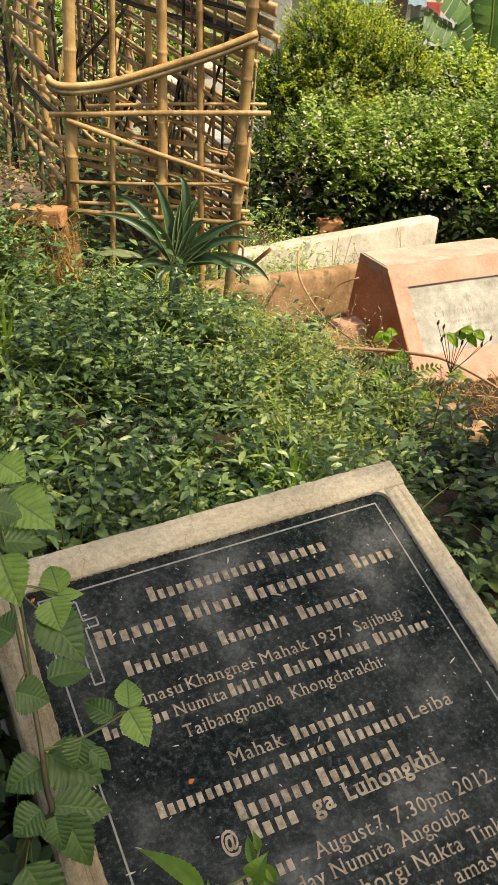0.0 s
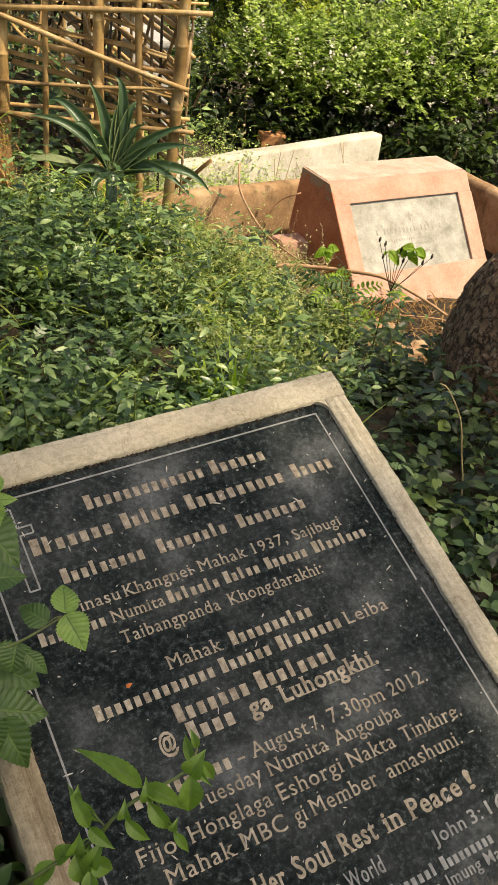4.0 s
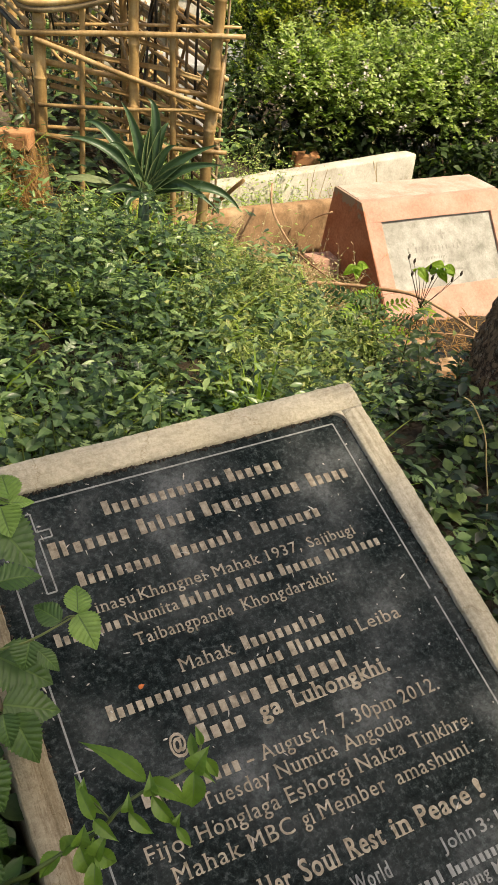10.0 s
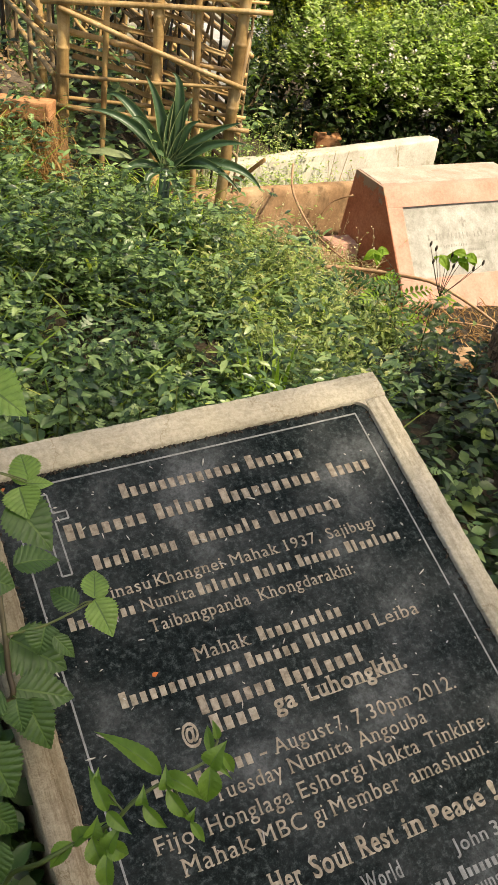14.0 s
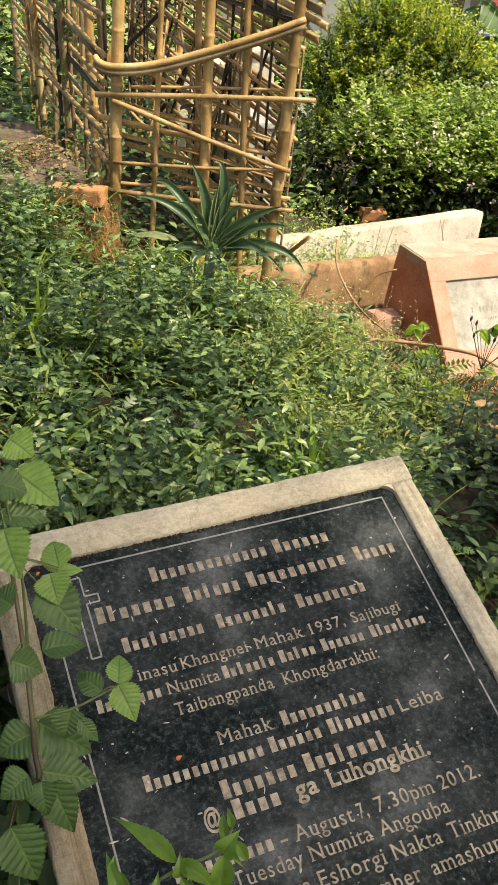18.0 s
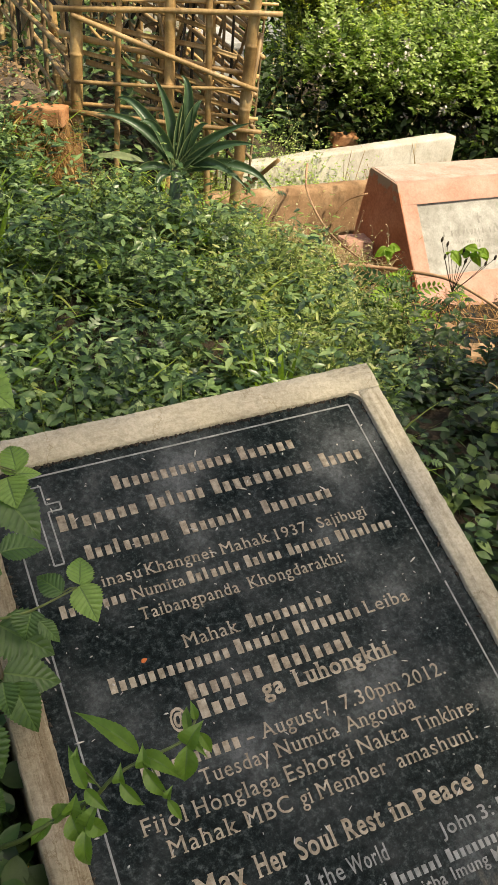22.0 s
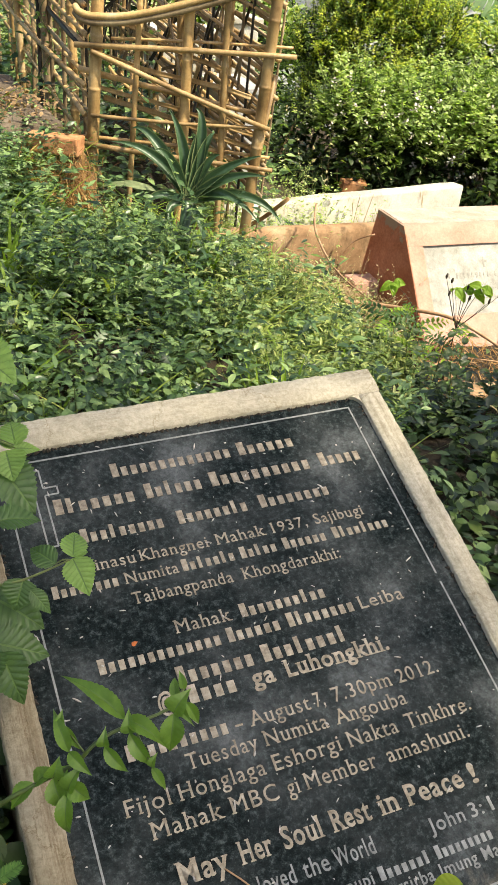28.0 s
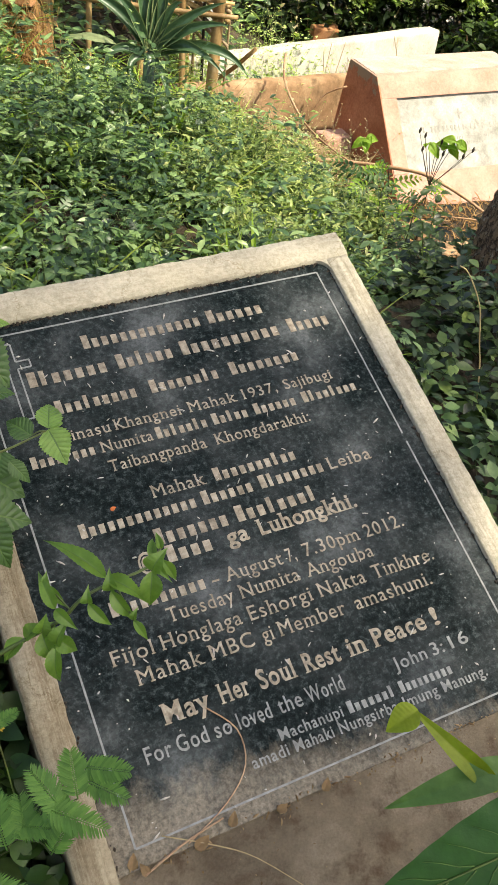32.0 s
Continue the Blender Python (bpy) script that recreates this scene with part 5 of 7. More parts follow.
leafy(sprig, [(b, Vector(b) - (Vector(t) - Vector(b)) * 0.55 + Vector((0.012, 0.0, 0.004)), wd * 0.46) for b, t, wd in SPRIG + SPRIG_LOW[:4]], M_SPRIG, 0.09, 0, 0.3, 0.9, None, 7, "leaf", 1.1, 0.02)
for base, tip, wd in SPRIG + SPRIG_LOW:
    q = min((Vector(SP[i]).lerp(Vector(SP[i + 1]), k / 4) for i in range(len(SP) - 1) for k in range(5)), key=lambda c: (c - Vector(base)).length)
    if (q - Vector(base)).length > 0.003:
        stem(sprig, [q, q.lerp(Vector(base), 0.5) + Vector((0, 0, 0.002)), base], 0.001, 0.0008, M_STEM, "stalk", 5)
mimosa = thing("feathery_plant", (-0.09, 0.36, gz(-0.09, 0.36)), "low plant with feathery pinnate green leaves", "plant")
stem(mimosa, [(-0.1, 0.35, gz(-0.1, 0.35) - 0.02), (-0.09, 0.36, 0.4), (-0.06, 0.37, 0.52)], 0.002, 0.0014, M_STEM)
FROND += [(Vector(b) + o, Vector(t) + o, wd) for (b, t, wd), o in zip(FROND[:6], (Vector((-0.05, -0.02, -0.06)), Vector((-0.07, -0.03, -0.07)), Vector((-0.1, 0.0, -0.06)), Vector((-0.06, -0.04, -0.09)), Vector((-0.09, 0.02, -0.04)), Vector((-0.04, 0.06, -0.02))))]
for base, tip, wd in FROND:
    frond(mimosa, base, tip, wd * 0.92, M_FERN, 24)
    stem(mimosa, [(-0.09, 0.36, 0.42), Vector((-0.09, 0.36, 0.46)).lerp(Vector(base), 0.6), base], 0.001, 0.0008, M_STEM, "stalk", 5)

random.seed(64)
daisy = thing("yellow_flower", (-0.14, 0.46, gz(-0.14, 0.46)), "low weed with tiny yellow flower heads", "flower")
for x, y, z in ((-0.141, 0.485, 0.504), (-0.142, 0.447, 0.491), (-0.137, 0.452, 0.493), (-0.096, 0.421, 0.475), (-0.116, 0.501, 0.506)):
    stem(daisy, [(-0.14, 0.46, gz(-0.14, 0.46) - 0.02), ((x - 0.15) / 2, (y + 0.44) / 2, z - 0.06), (x, y, z)], 0.0012, 0.0008, M_STEM, "stalk", 5)
    for k in range(7):
        a = 0.9 * k
        c = Vector((x, y, z))
        Geo().add(*leaf_mesh(c, c + Vector((math.cos(a), math.sin(a), 0.3)) * 0.0055, 0.0032, 0.2, 0.2, 0, 2)).make("petal", M_YELLOW, daisy)

BIG_FOOT, BIG_TIP = (0.43, 0.271, 0.797), (0.21, 0.19, 0.694)
broad = thing("broad_leaved_plant", (0.47, 0.2, gz(0.47, 0.2)), "plant with large glossy green leaves, one curled and yellowing", "plant")
stem(broad, [(0.47, 0.2, gz(0.47, 0.2) - 0.03), (0.46, 0.21, 0.4), (0.44, 0.24, 0.65), (0.41, 0.26, 0.74)], 0.006, 0.004, M_STEM_BROWN)
for base, tip, wd, mat, bow, fold, face, lab in ((BIG_FOOT, BIG_TIP, 0.06, M_BIGLEAF, 0.05, 0.08, (-0.1, -0.6, 0.75), "large dark glossy leaf"),
                                                ((0.365, 0.318, 0.74), (0.251, 0.288, 0.702), 0.021, M_MIDLEAF, 0.22, 0.3, (0.0, -0.35, 0.9), "pointed mid-green leaf"),
                                                ((0.348, 0.302, 0.722), (0.268, 0.344, 0.768), 0.014, M_YELLEAF, 0.16, 0.7, (-0.3, -0.5, 0.8), "yellowing curled leaf"),
                                                ((0.272, 0.344, 0.768), (0.246, 0.33, 0.752), 0.018, M_YELLEAF, 0.2, 0.8, (-0.3, -0.5, 0.8), "browned curled tip")):
    blade = leaf_mesh(base, tip, wd * 1.2, bow, fold, 0.0, 9, 0.2, 0.3, face, 44, 0.85, 0.016)
    ob = Geo().add(*blade).make("leaf", mat, broad, lab)
    if wd > 0.03:
        b, t = Vector(base), Vector(tip)
        n = Vector(face).normalized()
        stem(broad, [(0.41, 0.26, 0.74), b], 0.0016, 0.0014, M_STEM, "stalk")
        pts = [b.lerp(t, u) + (n - (t - b).normalized() * n.dot((t - b).normalized())).normalized() * (bow * (t - b).length * (u - u * u * 1.3) * 2 + 0.0004) for u in (0, 0.2, 0.4, 0.6, 0.8, 0.97)]
        g = Geo().tube(pts, [0.0013, 0.0011, 0.001, 0.0008, 0.0006, 0.0003], 6)
        g.make("midrib", M_STEM, ob)
        lv = blade[0]
        for i in range(4, 36, 4):
            for cols in ((4, 3, 2, 1), (5, 6, 7, 8)):
                vein = [Vector(lv[(i + 2 * k) * 10 + q]) + n * 0.0006 for k, q in enumerate(cols)]
                Geo().tube(vein, [0.0006, 0.0005, 0.0004, 0.0002], 5).make("vein", M_RIB, ob)

# ---- agave before the cage ----
agave = thing("agave", (-0.29, 2.95, gz(-0.29, 2.95)), "dark green agave with long arching leaves and pale margins", "agave")
AC = Vector((-0.285, 2.95, 0.455))
Geo().tube([(-0.29, 2.95, gz(-0.29, 2.95) - 0.05), (-0.293, 2.95, 0.3), (-0.29, 2.95, 0.46)], [0.03, 0.024, 0.016], 10).make("stem", M_AGAVE, agave)
# each leaf: bend, tip
AGAVE_LEAVES = [
    ((-0.31, 2.97, 0.67), (-0.372, 2.99, 0.746)),
    ((-0.23, 2.98, 0.75), (-0.287, 3.0, 0.759)),
    ((-0.24, 2.96, 0.68), (-0.213, 2.98, 0.692)),
    ((-0.43, 2.99, 0.7), (-0.501, 3.02, 0.664)),
    ((-0.4, 2.94, 0.64), (-0.552, 2.93, 0.635)),
    ((-0.36, 2.92, 0.65), (-0.403, 2.9, 0.629)),
    ((-0.17, 2.94, 0.6), (-0.046, 2.92, 0.649)),
    ((-0.14, 2.92, 0.59), (-0.024, 2.9, 0.587)),
    ((-0.16, 2.92, 0.55), (-0.034, 2.88, 0.44)),
    ((-0.04, 2.95, 0.54), (0.044, 2.95, 0.419)),
    ((-0.22, 2.91, 0.4), (-0.217, 2.86, 0.354)),
    ((-0.42, 2.92, 0.5), (-0.43, 2.9, 0.416)),
    ((-0.37, 2.91, 0.45), (-0.326, 2.87, 0.386)),
    ((-0.22, 2.95, 0.63), (-0.185, 2.94, 0.63)),
    ((-0.28, 2.96, 0.65), (-0.27, 2.96, 0.684)),
]


def agave_leaf(bend, tip):
    p1, p2 = Vector(bend), Vector(tip)
    p0 = AC + (p1 - AC).normalized() * 0.02
    rows, v, f, mats = 20, [], [], []
    cols = (-1, -0.86, -0.5, 0, 0.5, 0.86, 1)
    side0 = None
    ln = (p2 - p0).length
    for i in range(rows + 1):
        u = i / rows
        c = p0 * (1 - u) ** 2 + p1 * (2 * u * (1 - u)) + p2 * u * u
        d = ((p1 - p0) * (1 - u) + (p2 - p1) * u).normalized()
        s = d.cross(Vector((0.1, -0.75, 0.65)))
        s = s.normalized() if s.length > 0.05 else side0
        side0 = s
        n = s.cross(d)
        if n.dot(Vector((0, -0.5, 0.8))) < 0:
            n = -n
        half = (0.011 + 0.034 * ln) * (0.7 + u if u < 0.3 else 1 - ((u - 0.3) / 0.7) ** 1.3) + 0.0007
        for q in cols:
            v.append(tuple(c + s * (q * half) + n * (0.95 * half * q * q)))
    k = len(cols)
    for i in range(rows):
        for j in range(k - 1):
            f.append((i * k + j, i * k + j + 1, i * k + k + j + 1, i * k + k + j))
            mats.append(1 if j in (0, k - 2) else 0)
    ob = Geo().add(v, f).make("leaf", M_AGAVE, agave)
    ob.data.materials.append(M_AGAVE_EDGE)
    ob.data.polygons.foreach_set("material_index", mats)


for a in AGAVE_LEAVES:
    agave_leaf(*a)
dry_leaf = Geo().add(*leaf_mesh((-0.42, 3.08, 0.44), (-0.63, 3.1, 0.425), 0.03, 0.22, 0.3, 0, 3, 0, 0.0)).make("withered_leaf", M_AGAVE_EDGE, agave, "withered pale leaf")


# ---- weeds and ground cover ----
STONE_INV = STONE.inverted()


def inside_stone(x, y):
    q = STONE_INV @ Vector((x, y, 0.5))
    return -0.1 < q.x < 0.64 and -1.15 < q.y < 0.115 + 0.05 * noise.noise(Vector((x * 11, y * 11, 2)))


def spots(n, x0, x1, y0, y1, keep):
    out = []
    while len(out) < n:
        x, y = rng.uniform(x0, x1), rng.uniform(y0, y1)
        if keep(x, y):
            out.append((x, y))
    return np.array(out)


def clumped(x, y):
    """Growth in hand-wide clumps with dark gaps between them."""
    return 0.5 * noise.noise(Vector((x * 3.1, y * 3.1, 5))) + noise.noise(Vector((x * 9.5, y * 9.5, 1))) > 0.0


def weed_keep(x, y):
    """Off the stones and thin in bare spots."""
    if inside_stone(x, y) or (-0.8 < x < -0.7 and 3.12 < y < 3.6):
        return False
    q = Vector((x, y, 0)) - Vector(HEAD)
    a, b = q.dot(AX), q.dot(BX)
    if a > -0.42 and b > -0.55 + 0.25 * min(1, max(0, a)):
        return False
    return clumped(x, y)


def hollow(x, y):
    """Shorter growth in the hollow before the cage, round the agave and the brick."""
    if -0.7 < x < 0.05 and 2.95 < y < 3.9:
        return 0.55
    if abs(x + 0.29) < 0.2 and 2.68 < y < 3.1:
        return 0.8 if y > 2.88 else 1.25
    if Vector((x + 0.73, y - 3.1)).length < 0.12:
        return 0.3
    return 1.0


def weeds(name, label, n, x0, x1, y0, y1, mat, tmpl, h0, h1, l0, l1, nodes, keep=weed_keep, pitch=(-15, 35), lean=0.3, stalks=False, crowned=False):
    g = Geo()
    p = spots(n, x0, x1, y0, y1, keep)
    z = ground_height(p[:, 0], p[:, 1])
    tall = np.array([1 + 0.5 * noise.noise(Vector((x * 2.3, y * 2.3, 9))) + 0.95 * noise.noise(Vector((x * 6.5, y * 6.5, 4))) for x, y in p])
    tall = np.clip(tall, 0.25, 2.0)
    h = rng.uniform(h0, h1, n) * tall * np.array([hollow(x, y) for x, y in p])
    ln = rng.normal(0, lean, (n, 2)) * h[:, None]
    big = rng.uniform(0.7, 1.25, n)
    for k in range(nodes):
        t = 0.78 + 0.22 * (k + 1) / nodes if crowned else (k + 1) / nodes
        c = np.stack([p[:, 0] + ln[:, 0] * t, p[:, 1] + ln[:, 1] * t, z + h * t], 1)
        yaw = rng.uniform(0, 2 * np.pi, n)
        for s in (0, 1):
            m = turns(n, *pitch, l0, l1, yaw + np.pi * s + rng.normal(0, 0.3, n)) * (1.15 - 0.5 * t) * big[:, None, None]
            g.batch(tmpl[0], tmpl[1], m, c + rng.normal(0, 0.004, (n, 3)))
    if stalks:
        e = 0.0006
        tm = np.array([(-e, 0, 0), (e, 0, 0), (e * 0.5, 0, 1), (-e * 0.5, 0, 1)])
        m = np.zeros((n, 3, 3))
        m[:, 0, 0] = 1
        m[:, 1, 1] = 1
        m[:, 0, 2], m[:, 1, 2], m[:, 2, 2] = ln[:, 0], ln[:, 1], h
        g.batch(tm, [(0, 1, 2, 3)], m, np.stack([p[:, 0], p[:, 1], z], 1))
    return tagged(g.make(name, mat), label, "weeds", kind="stuff")


def weed_litter(x, y):
    q = Vector((x, y, 0)) - Vector(HEAD)
    return (q.dot(BX) < -0.2 and q.dot(AX) > -0.3) or (-0.5 < q.dot(AX) < -0.05 and q.dot(BX) < 0.1)


def near_keep(x, y):
    """Thinner on the dry, sunlit flank towards the low walls."""
    if x > 0.0 and y > 2.0 and noise.noise(Vector((x * 21, y * 21, 7))) < 0.12:
        return False
    return weed_keep(x, y) and not (x > 0.42 and y < 2.2)


def shade_keep(x, y):
    return not inside_stone(x, y) and Vector((x - 1.05, y - 2.6)).length > 0.24


def outer_keep(x, y):
    """The slope round the graves, clear of the stones, the walls and where one stands."""
    if (-1.4 < x < 1.4 and 0.3 < y < 3.9) or (-1.2 < x < 2.2 and 3.2 < y < 6.2) or Vector((x, y + 0.1)).length < 0.45:
        return False
    return noise.noise(Vector((x * 1.7, y * 1.7, 8))) > -0.25


def back_keep(x, y):
    return noise.noise(Vector((x * 2.0, y * 2.0, 2))) > -0.3


weeds("weed_cover", "dense low green weeds with small pointed leaves", 1700, -1.5, 0.75, 1.2, 3.75, M_WEED, LEAF_NARROW, 0.05, 0.19, 0.024, 0.05, 5, near_keep, (-5, 40), stalks=True)
weeds("lobed_weed_cover", "green weeds with deeply lobed leaves", 1450, -1.5, 0.6, 1.2, 3.6, M_WEED_PALE, LEAF_CUT, 0.05, 0.2, 0.03, 0.06, 4, near_keep, stalks=True)
weeds("low_weed_cover", "small creeping leaves coloured dark for the shaded gaps near the soil", 1300, -1.5, 0.7, 1.2, 3.7, M_BUSH_DARK, LEAF_FAR, 0.01, 0.05, 0.014, 0.03, 3, lambda x, y: not inside_stone(x, y) and x < 0.5)
weeds("narrow_weed_cover", "weeds with narrow pointed leaves", 700, -1.4, 0.6, 1.3, 3.7, M_WEED_PALE, LEAF_LANCE, 0.06, 0.22, 0.03, 0.06, 4, near_keep, (0, 50), stalks=True)
weeds("rosette_weed_cover", "weeds topped with rosettes of pointed leaves", 1150, -1.5, 0.55, 1.2, 3.5, M_WEED_PALE, LEAF_NARROW, 0.1, 0.23, 0.034, 0.062, 3, near_keep, (-8, 32), stalks=True, crowned=True)
weeds("grass", "scattered bright green grass blades", 420, -1.4, 0.5, 1.4, 3.8, M_GRASS, LEAF_BLADE, 0.01, 0.03, 0.12, 0.25, 2, near_keep, (35, 80))
weeds("shaded_weed_cover", "broad-leaved weeds coloured dark for the tree's shade", 330, 0.35, 1.5, 0.4, 2.75, M_WEED_DARK, LEAF_OVATE, 0.06, 0.2, 0.038, 0.066, 4, lambda x, y: shade_keep(x, y) and clumped(x, y), (-15, 20), stalks=True)
weeds("shaded_low_cover", "mixed small weeds beside the gravestone", 110, 0.35, 1.4, 0.4, 2.7, M_WEED, LEAF_OVATE, 0.03, 0.14, 0.022, 0.05, 4, shade_keep, stalks=True)
weeds("dark_undergrowth", "small leaves coloured dark for the shade under the weeds beside the gravestone", 420, 0.4, 1.4, 0.4, 2.6, M_BUSH_DARK, LEAF_ROUND, 0.01, 0.08, 0.025, 0.05, 3, shade_keep)
weeds("broad_weed_cover", "broad-leaved green weeds beside the gravestone", 60, 0.5, 1.2, 0.7, 1.95, M_WEED_PALE, LEAF_OVATE, 0.12, 0.26, 0.03, 0.058, 5, shade_keep, stalks=True)
weeds("weed_fringe", "weeds crowding the foot of the gravestone", 260, -0.75, -0.2, 0.15, 1.0, M_WEED_NEAR, LEAF_NEAR, 0.12, 0.3, 0.03, 0.055, 5, shade_keep, lean=0.1, stalks=True)
weeds("rank_weed_cover", "taller green weeds crowding the gravestone's side", 240, -0.5, -0.06, 0.1, 0.72, M_WEED_NEAR, LEAF_NEAR, 0.2, 0.34, 0.028, 0.052, 7, shade_keep, lean=0.08, stalks=True)
weeds("outer_weed_cover", "low weeds spreading over the slope all round", 1700, -4.5, 4.5, -3.5, 8.0, M_WEED, LEAF_OVATE, 0.04, 0.2, 0.06, 0.12, 3, outer_keep)
weeds("dry_litter", "fallen dry leaves and stalks", 420, 0.1, 1.5, 2.9, 3.9, M_DRY, LEAF_LANCE, 0.005, 0.03, 0.02, 0.05, 1, lambda x, y: weed_litter(x, y), (-25, 25))
weeds("fallen_needles", "brown dry stalks matted before the headstone", 1300, 0.4, 1.6, 2.9, 3.75, M_RUST, LEAF_BLADE, 0.005, 0.03, 0.07, 0.16, 1, lambda x, y: weed_litter(x, y), (-8, 14))
weeds("dry_soil_litter", "withered leaves under the weeds", 280, -1.4, 0.9, 1.2, 3.7, M_DRY, LEAF_OVATE, 0.005, 0.05, 0.02, 0.045, 1, near_keep, (-25, 25))
weeds("cage_weed_cover", "tall weeds growing inside and behind the bamboo cage", 900, -3.0, 0.0, 3.95, 8.5, M_WEED_PALE, LEAF_OVATE, 0.1, 0.5, 0.05, 0.1, 5, back_keep)
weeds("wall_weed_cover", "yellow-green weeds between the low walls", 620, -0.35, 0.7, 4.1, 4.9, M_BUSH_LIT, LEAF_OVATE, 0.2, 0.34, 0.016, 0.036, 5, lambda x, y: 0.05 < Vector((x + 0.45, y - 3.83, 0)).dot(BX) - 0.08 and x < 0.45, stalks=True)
weeds("dead_fern", "rusty dead fern on the cut bank under the brick", 330, -0.88, -0.69, 3.04, 3.3, M_RUST, LEAF_BLADE, 0.02, 0.24, 0.05, 0.13, 3, lambda x, y: True, (-70, 10))
weeds("dry_grass", "thin dry grass before the low wall", 240, -0.1, 0.6, 3.3, 3.9, M_DRYGRASS, LEAF_BLADE, 0.01, 0.06, 0.06, 0.16, 3, lambda x, y: Vector((x + 0.45, y - 3.83, 0)).dot(BX) < -0.03, (10, 70))
weeds("seed_heads", "pale seed heads on thin stalks below the low wall", 210, -0.15, 0.62, 3.05, 3.8, M_STRAWLEAF, LEAF_ROUND, 0.08, 0.24, 0.008, 0.016, 6, lambda x, y: Vector((x + 0.45, y - 3.83, 0)).dot(BX) < -0.03, (0, 80), 0.4, True)
weeds("yellow_herb", "yellow-green seedlings coloured bright for the sun on the mound's flank", 1900, -0.15, 0.56, 1.9, 3.6, M_HERB, LEAF_LANCE, 0.06, 0.2, 0.02, 0.045, 5, lambda x, y: weed_keep(x, y) and not (x > 0.4 and y < 2.35), (0, 50), stalks=True)


def side_thicket():
    """Leaves that fill the space between the soil and the rim along one side of the gravestone."""
    # the dark set paints the shaded void beside the rim
    for name, label, mat, n, size in (("side_thicket", "tangled leaves coloured dark for the shade against the gravestone's side", M_BUSH_DARK, 2200, (0.03, 0.055)), ("side_sprouts", "green leaves crowding up to the cement rim", M_WEED_NEAR, 1700, (0.026, 0.05))):
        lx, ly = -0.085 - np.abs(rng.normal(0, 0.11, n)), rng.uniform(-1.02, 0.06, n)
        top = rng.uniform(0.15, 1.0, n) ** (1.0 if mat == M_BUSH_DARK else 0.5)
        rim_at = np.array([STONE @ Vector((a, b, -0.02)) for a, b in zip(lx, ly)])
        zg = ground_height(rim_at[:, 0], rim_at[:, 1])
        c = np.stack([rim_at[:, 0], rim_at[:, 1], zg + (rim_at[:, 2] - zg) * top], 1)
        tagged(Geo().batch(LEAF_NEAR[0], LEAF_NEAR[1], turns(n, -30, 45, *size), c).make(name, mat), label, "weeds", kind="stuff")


side_thicket()


def weed_plant(x, y, hgt, pairs, ln, mat, label, seed):
    """One leafy weed: a stem with opposite pairs of pointed leaves, smaller towards the top."""
    random.seed(seed)
    z = gz(x, y)
    th = thing("weed", (x, y, z), label, "weed", "leafy weeds")
    tx, ty = x + random.uniform(-0.04, 0.04), y + random.uniform(-0.05, 0.02)
    stem(th, [(x, y, z - 0.02), ((x + tx) / 2, (y + ty) / 2, z + hgt * 0.5), (tx, ty, z + hgt)], 0.0028, 0.0014, M_STEM)
    yaw = random.uniform(0, 3.14)
    for k in range(pairs):
        u = 0.3 + 0.7 * (k + 1) / pairs
        c = Vector((x + (tx - x) * u, y + (ty - y) * u, z + hgt * u))
        yaw += 1.57 + random.uniform(-0.3, 0.3)
        for sg in (0, math.pi):
            a = yaw + sg + random.uniform(-0.25, 0.25)
            size = ln * (1.25 - 0.65 * u) * random.uniform(0.85, 1.15)
            d = Vector((math.cos(a), math.sin(a), random.uniform(0.0, 0.5))).normalized()
            Geo().add(*leaf_mesh(c + d * 0.008, c + d * (0.008 + size), size * 0.5, 0.16, 0.3, 0.08, 6, 0.2, random.uniform(0.3, 0.9), (0.1, -0.2, 0.95), 10)).make("leaf", mat, th)


random.seed(77)
for k in range(26):
    u = random.random()
    o = random.uniform(0.13, 0.75)
    q = STONE @ Vector((-0.05 + 0.62 * u, 0.06 + o, 0))
    weed_plant(q.x, q.y, random.uniform(0.14, 0.26), random.choice((3, 4, 5)), random.uniform(0.035, 0.06), M_WEED_PALE if k % 3 else M_WEED, "upright weed with pointed leaves behind the gravestone", k)
    random.seed(200 + k)

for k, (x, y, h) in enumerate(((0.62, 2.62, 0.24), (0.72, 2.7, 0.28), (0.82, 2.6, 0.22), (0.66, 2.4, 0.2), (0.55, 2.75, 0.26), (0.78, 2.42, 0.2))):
    weed_plant(x, y, h, 5, 0.065, M_WEED_DARK, "upright weed with broad leaves coloured dark for shade beside the tree", 300 + k)


def grass_tuft(x, y, n, hgt, label):
    random.seed(int(x * 991) + n)
    z = gz(x, y)
    th = thing("grass_tuft", (x, y, z), label, "grass tuft", "grass tufts")
    for k in range(n):
        a, lean = random.uniform(0, 6.28), random.uniform(0.1, 0.5)
        h = hgt * random.uniform(0.6, 1.1)
        d = Vector((math.cos(a), math.sin(a), 0))
        s = Vector((-d.y, d.x, 0))
        b = Vector((x, y, z - 0.01)) + d * 0.012
        v = []
        for i in range(7):
            u = i / 6
            c = b + d * (lean * h * u * u) + Vector((0, 0, h * (u - 0.35 * lean * u * u)))
            wd = 0.0078 * (1 - u ** 2.2) + 0.0004
            v += [tuple(c - s * wd + Vector((0, 0, 0.3 * wd))), tuple(c), tuple(c + s * wd + Vector((0, 0, 0.3 * wd)))]
        f = []
        for i in range(6):
            f += [(i * 3, i * 3 + 1, i * 3 + 4, i * 3 + 3), (i * 3 + 1, i * 3 + 2, i * 3 + 5, i * 3 + 4)]
        Geo().add(v, f).make("blade", M_GRASS, th)


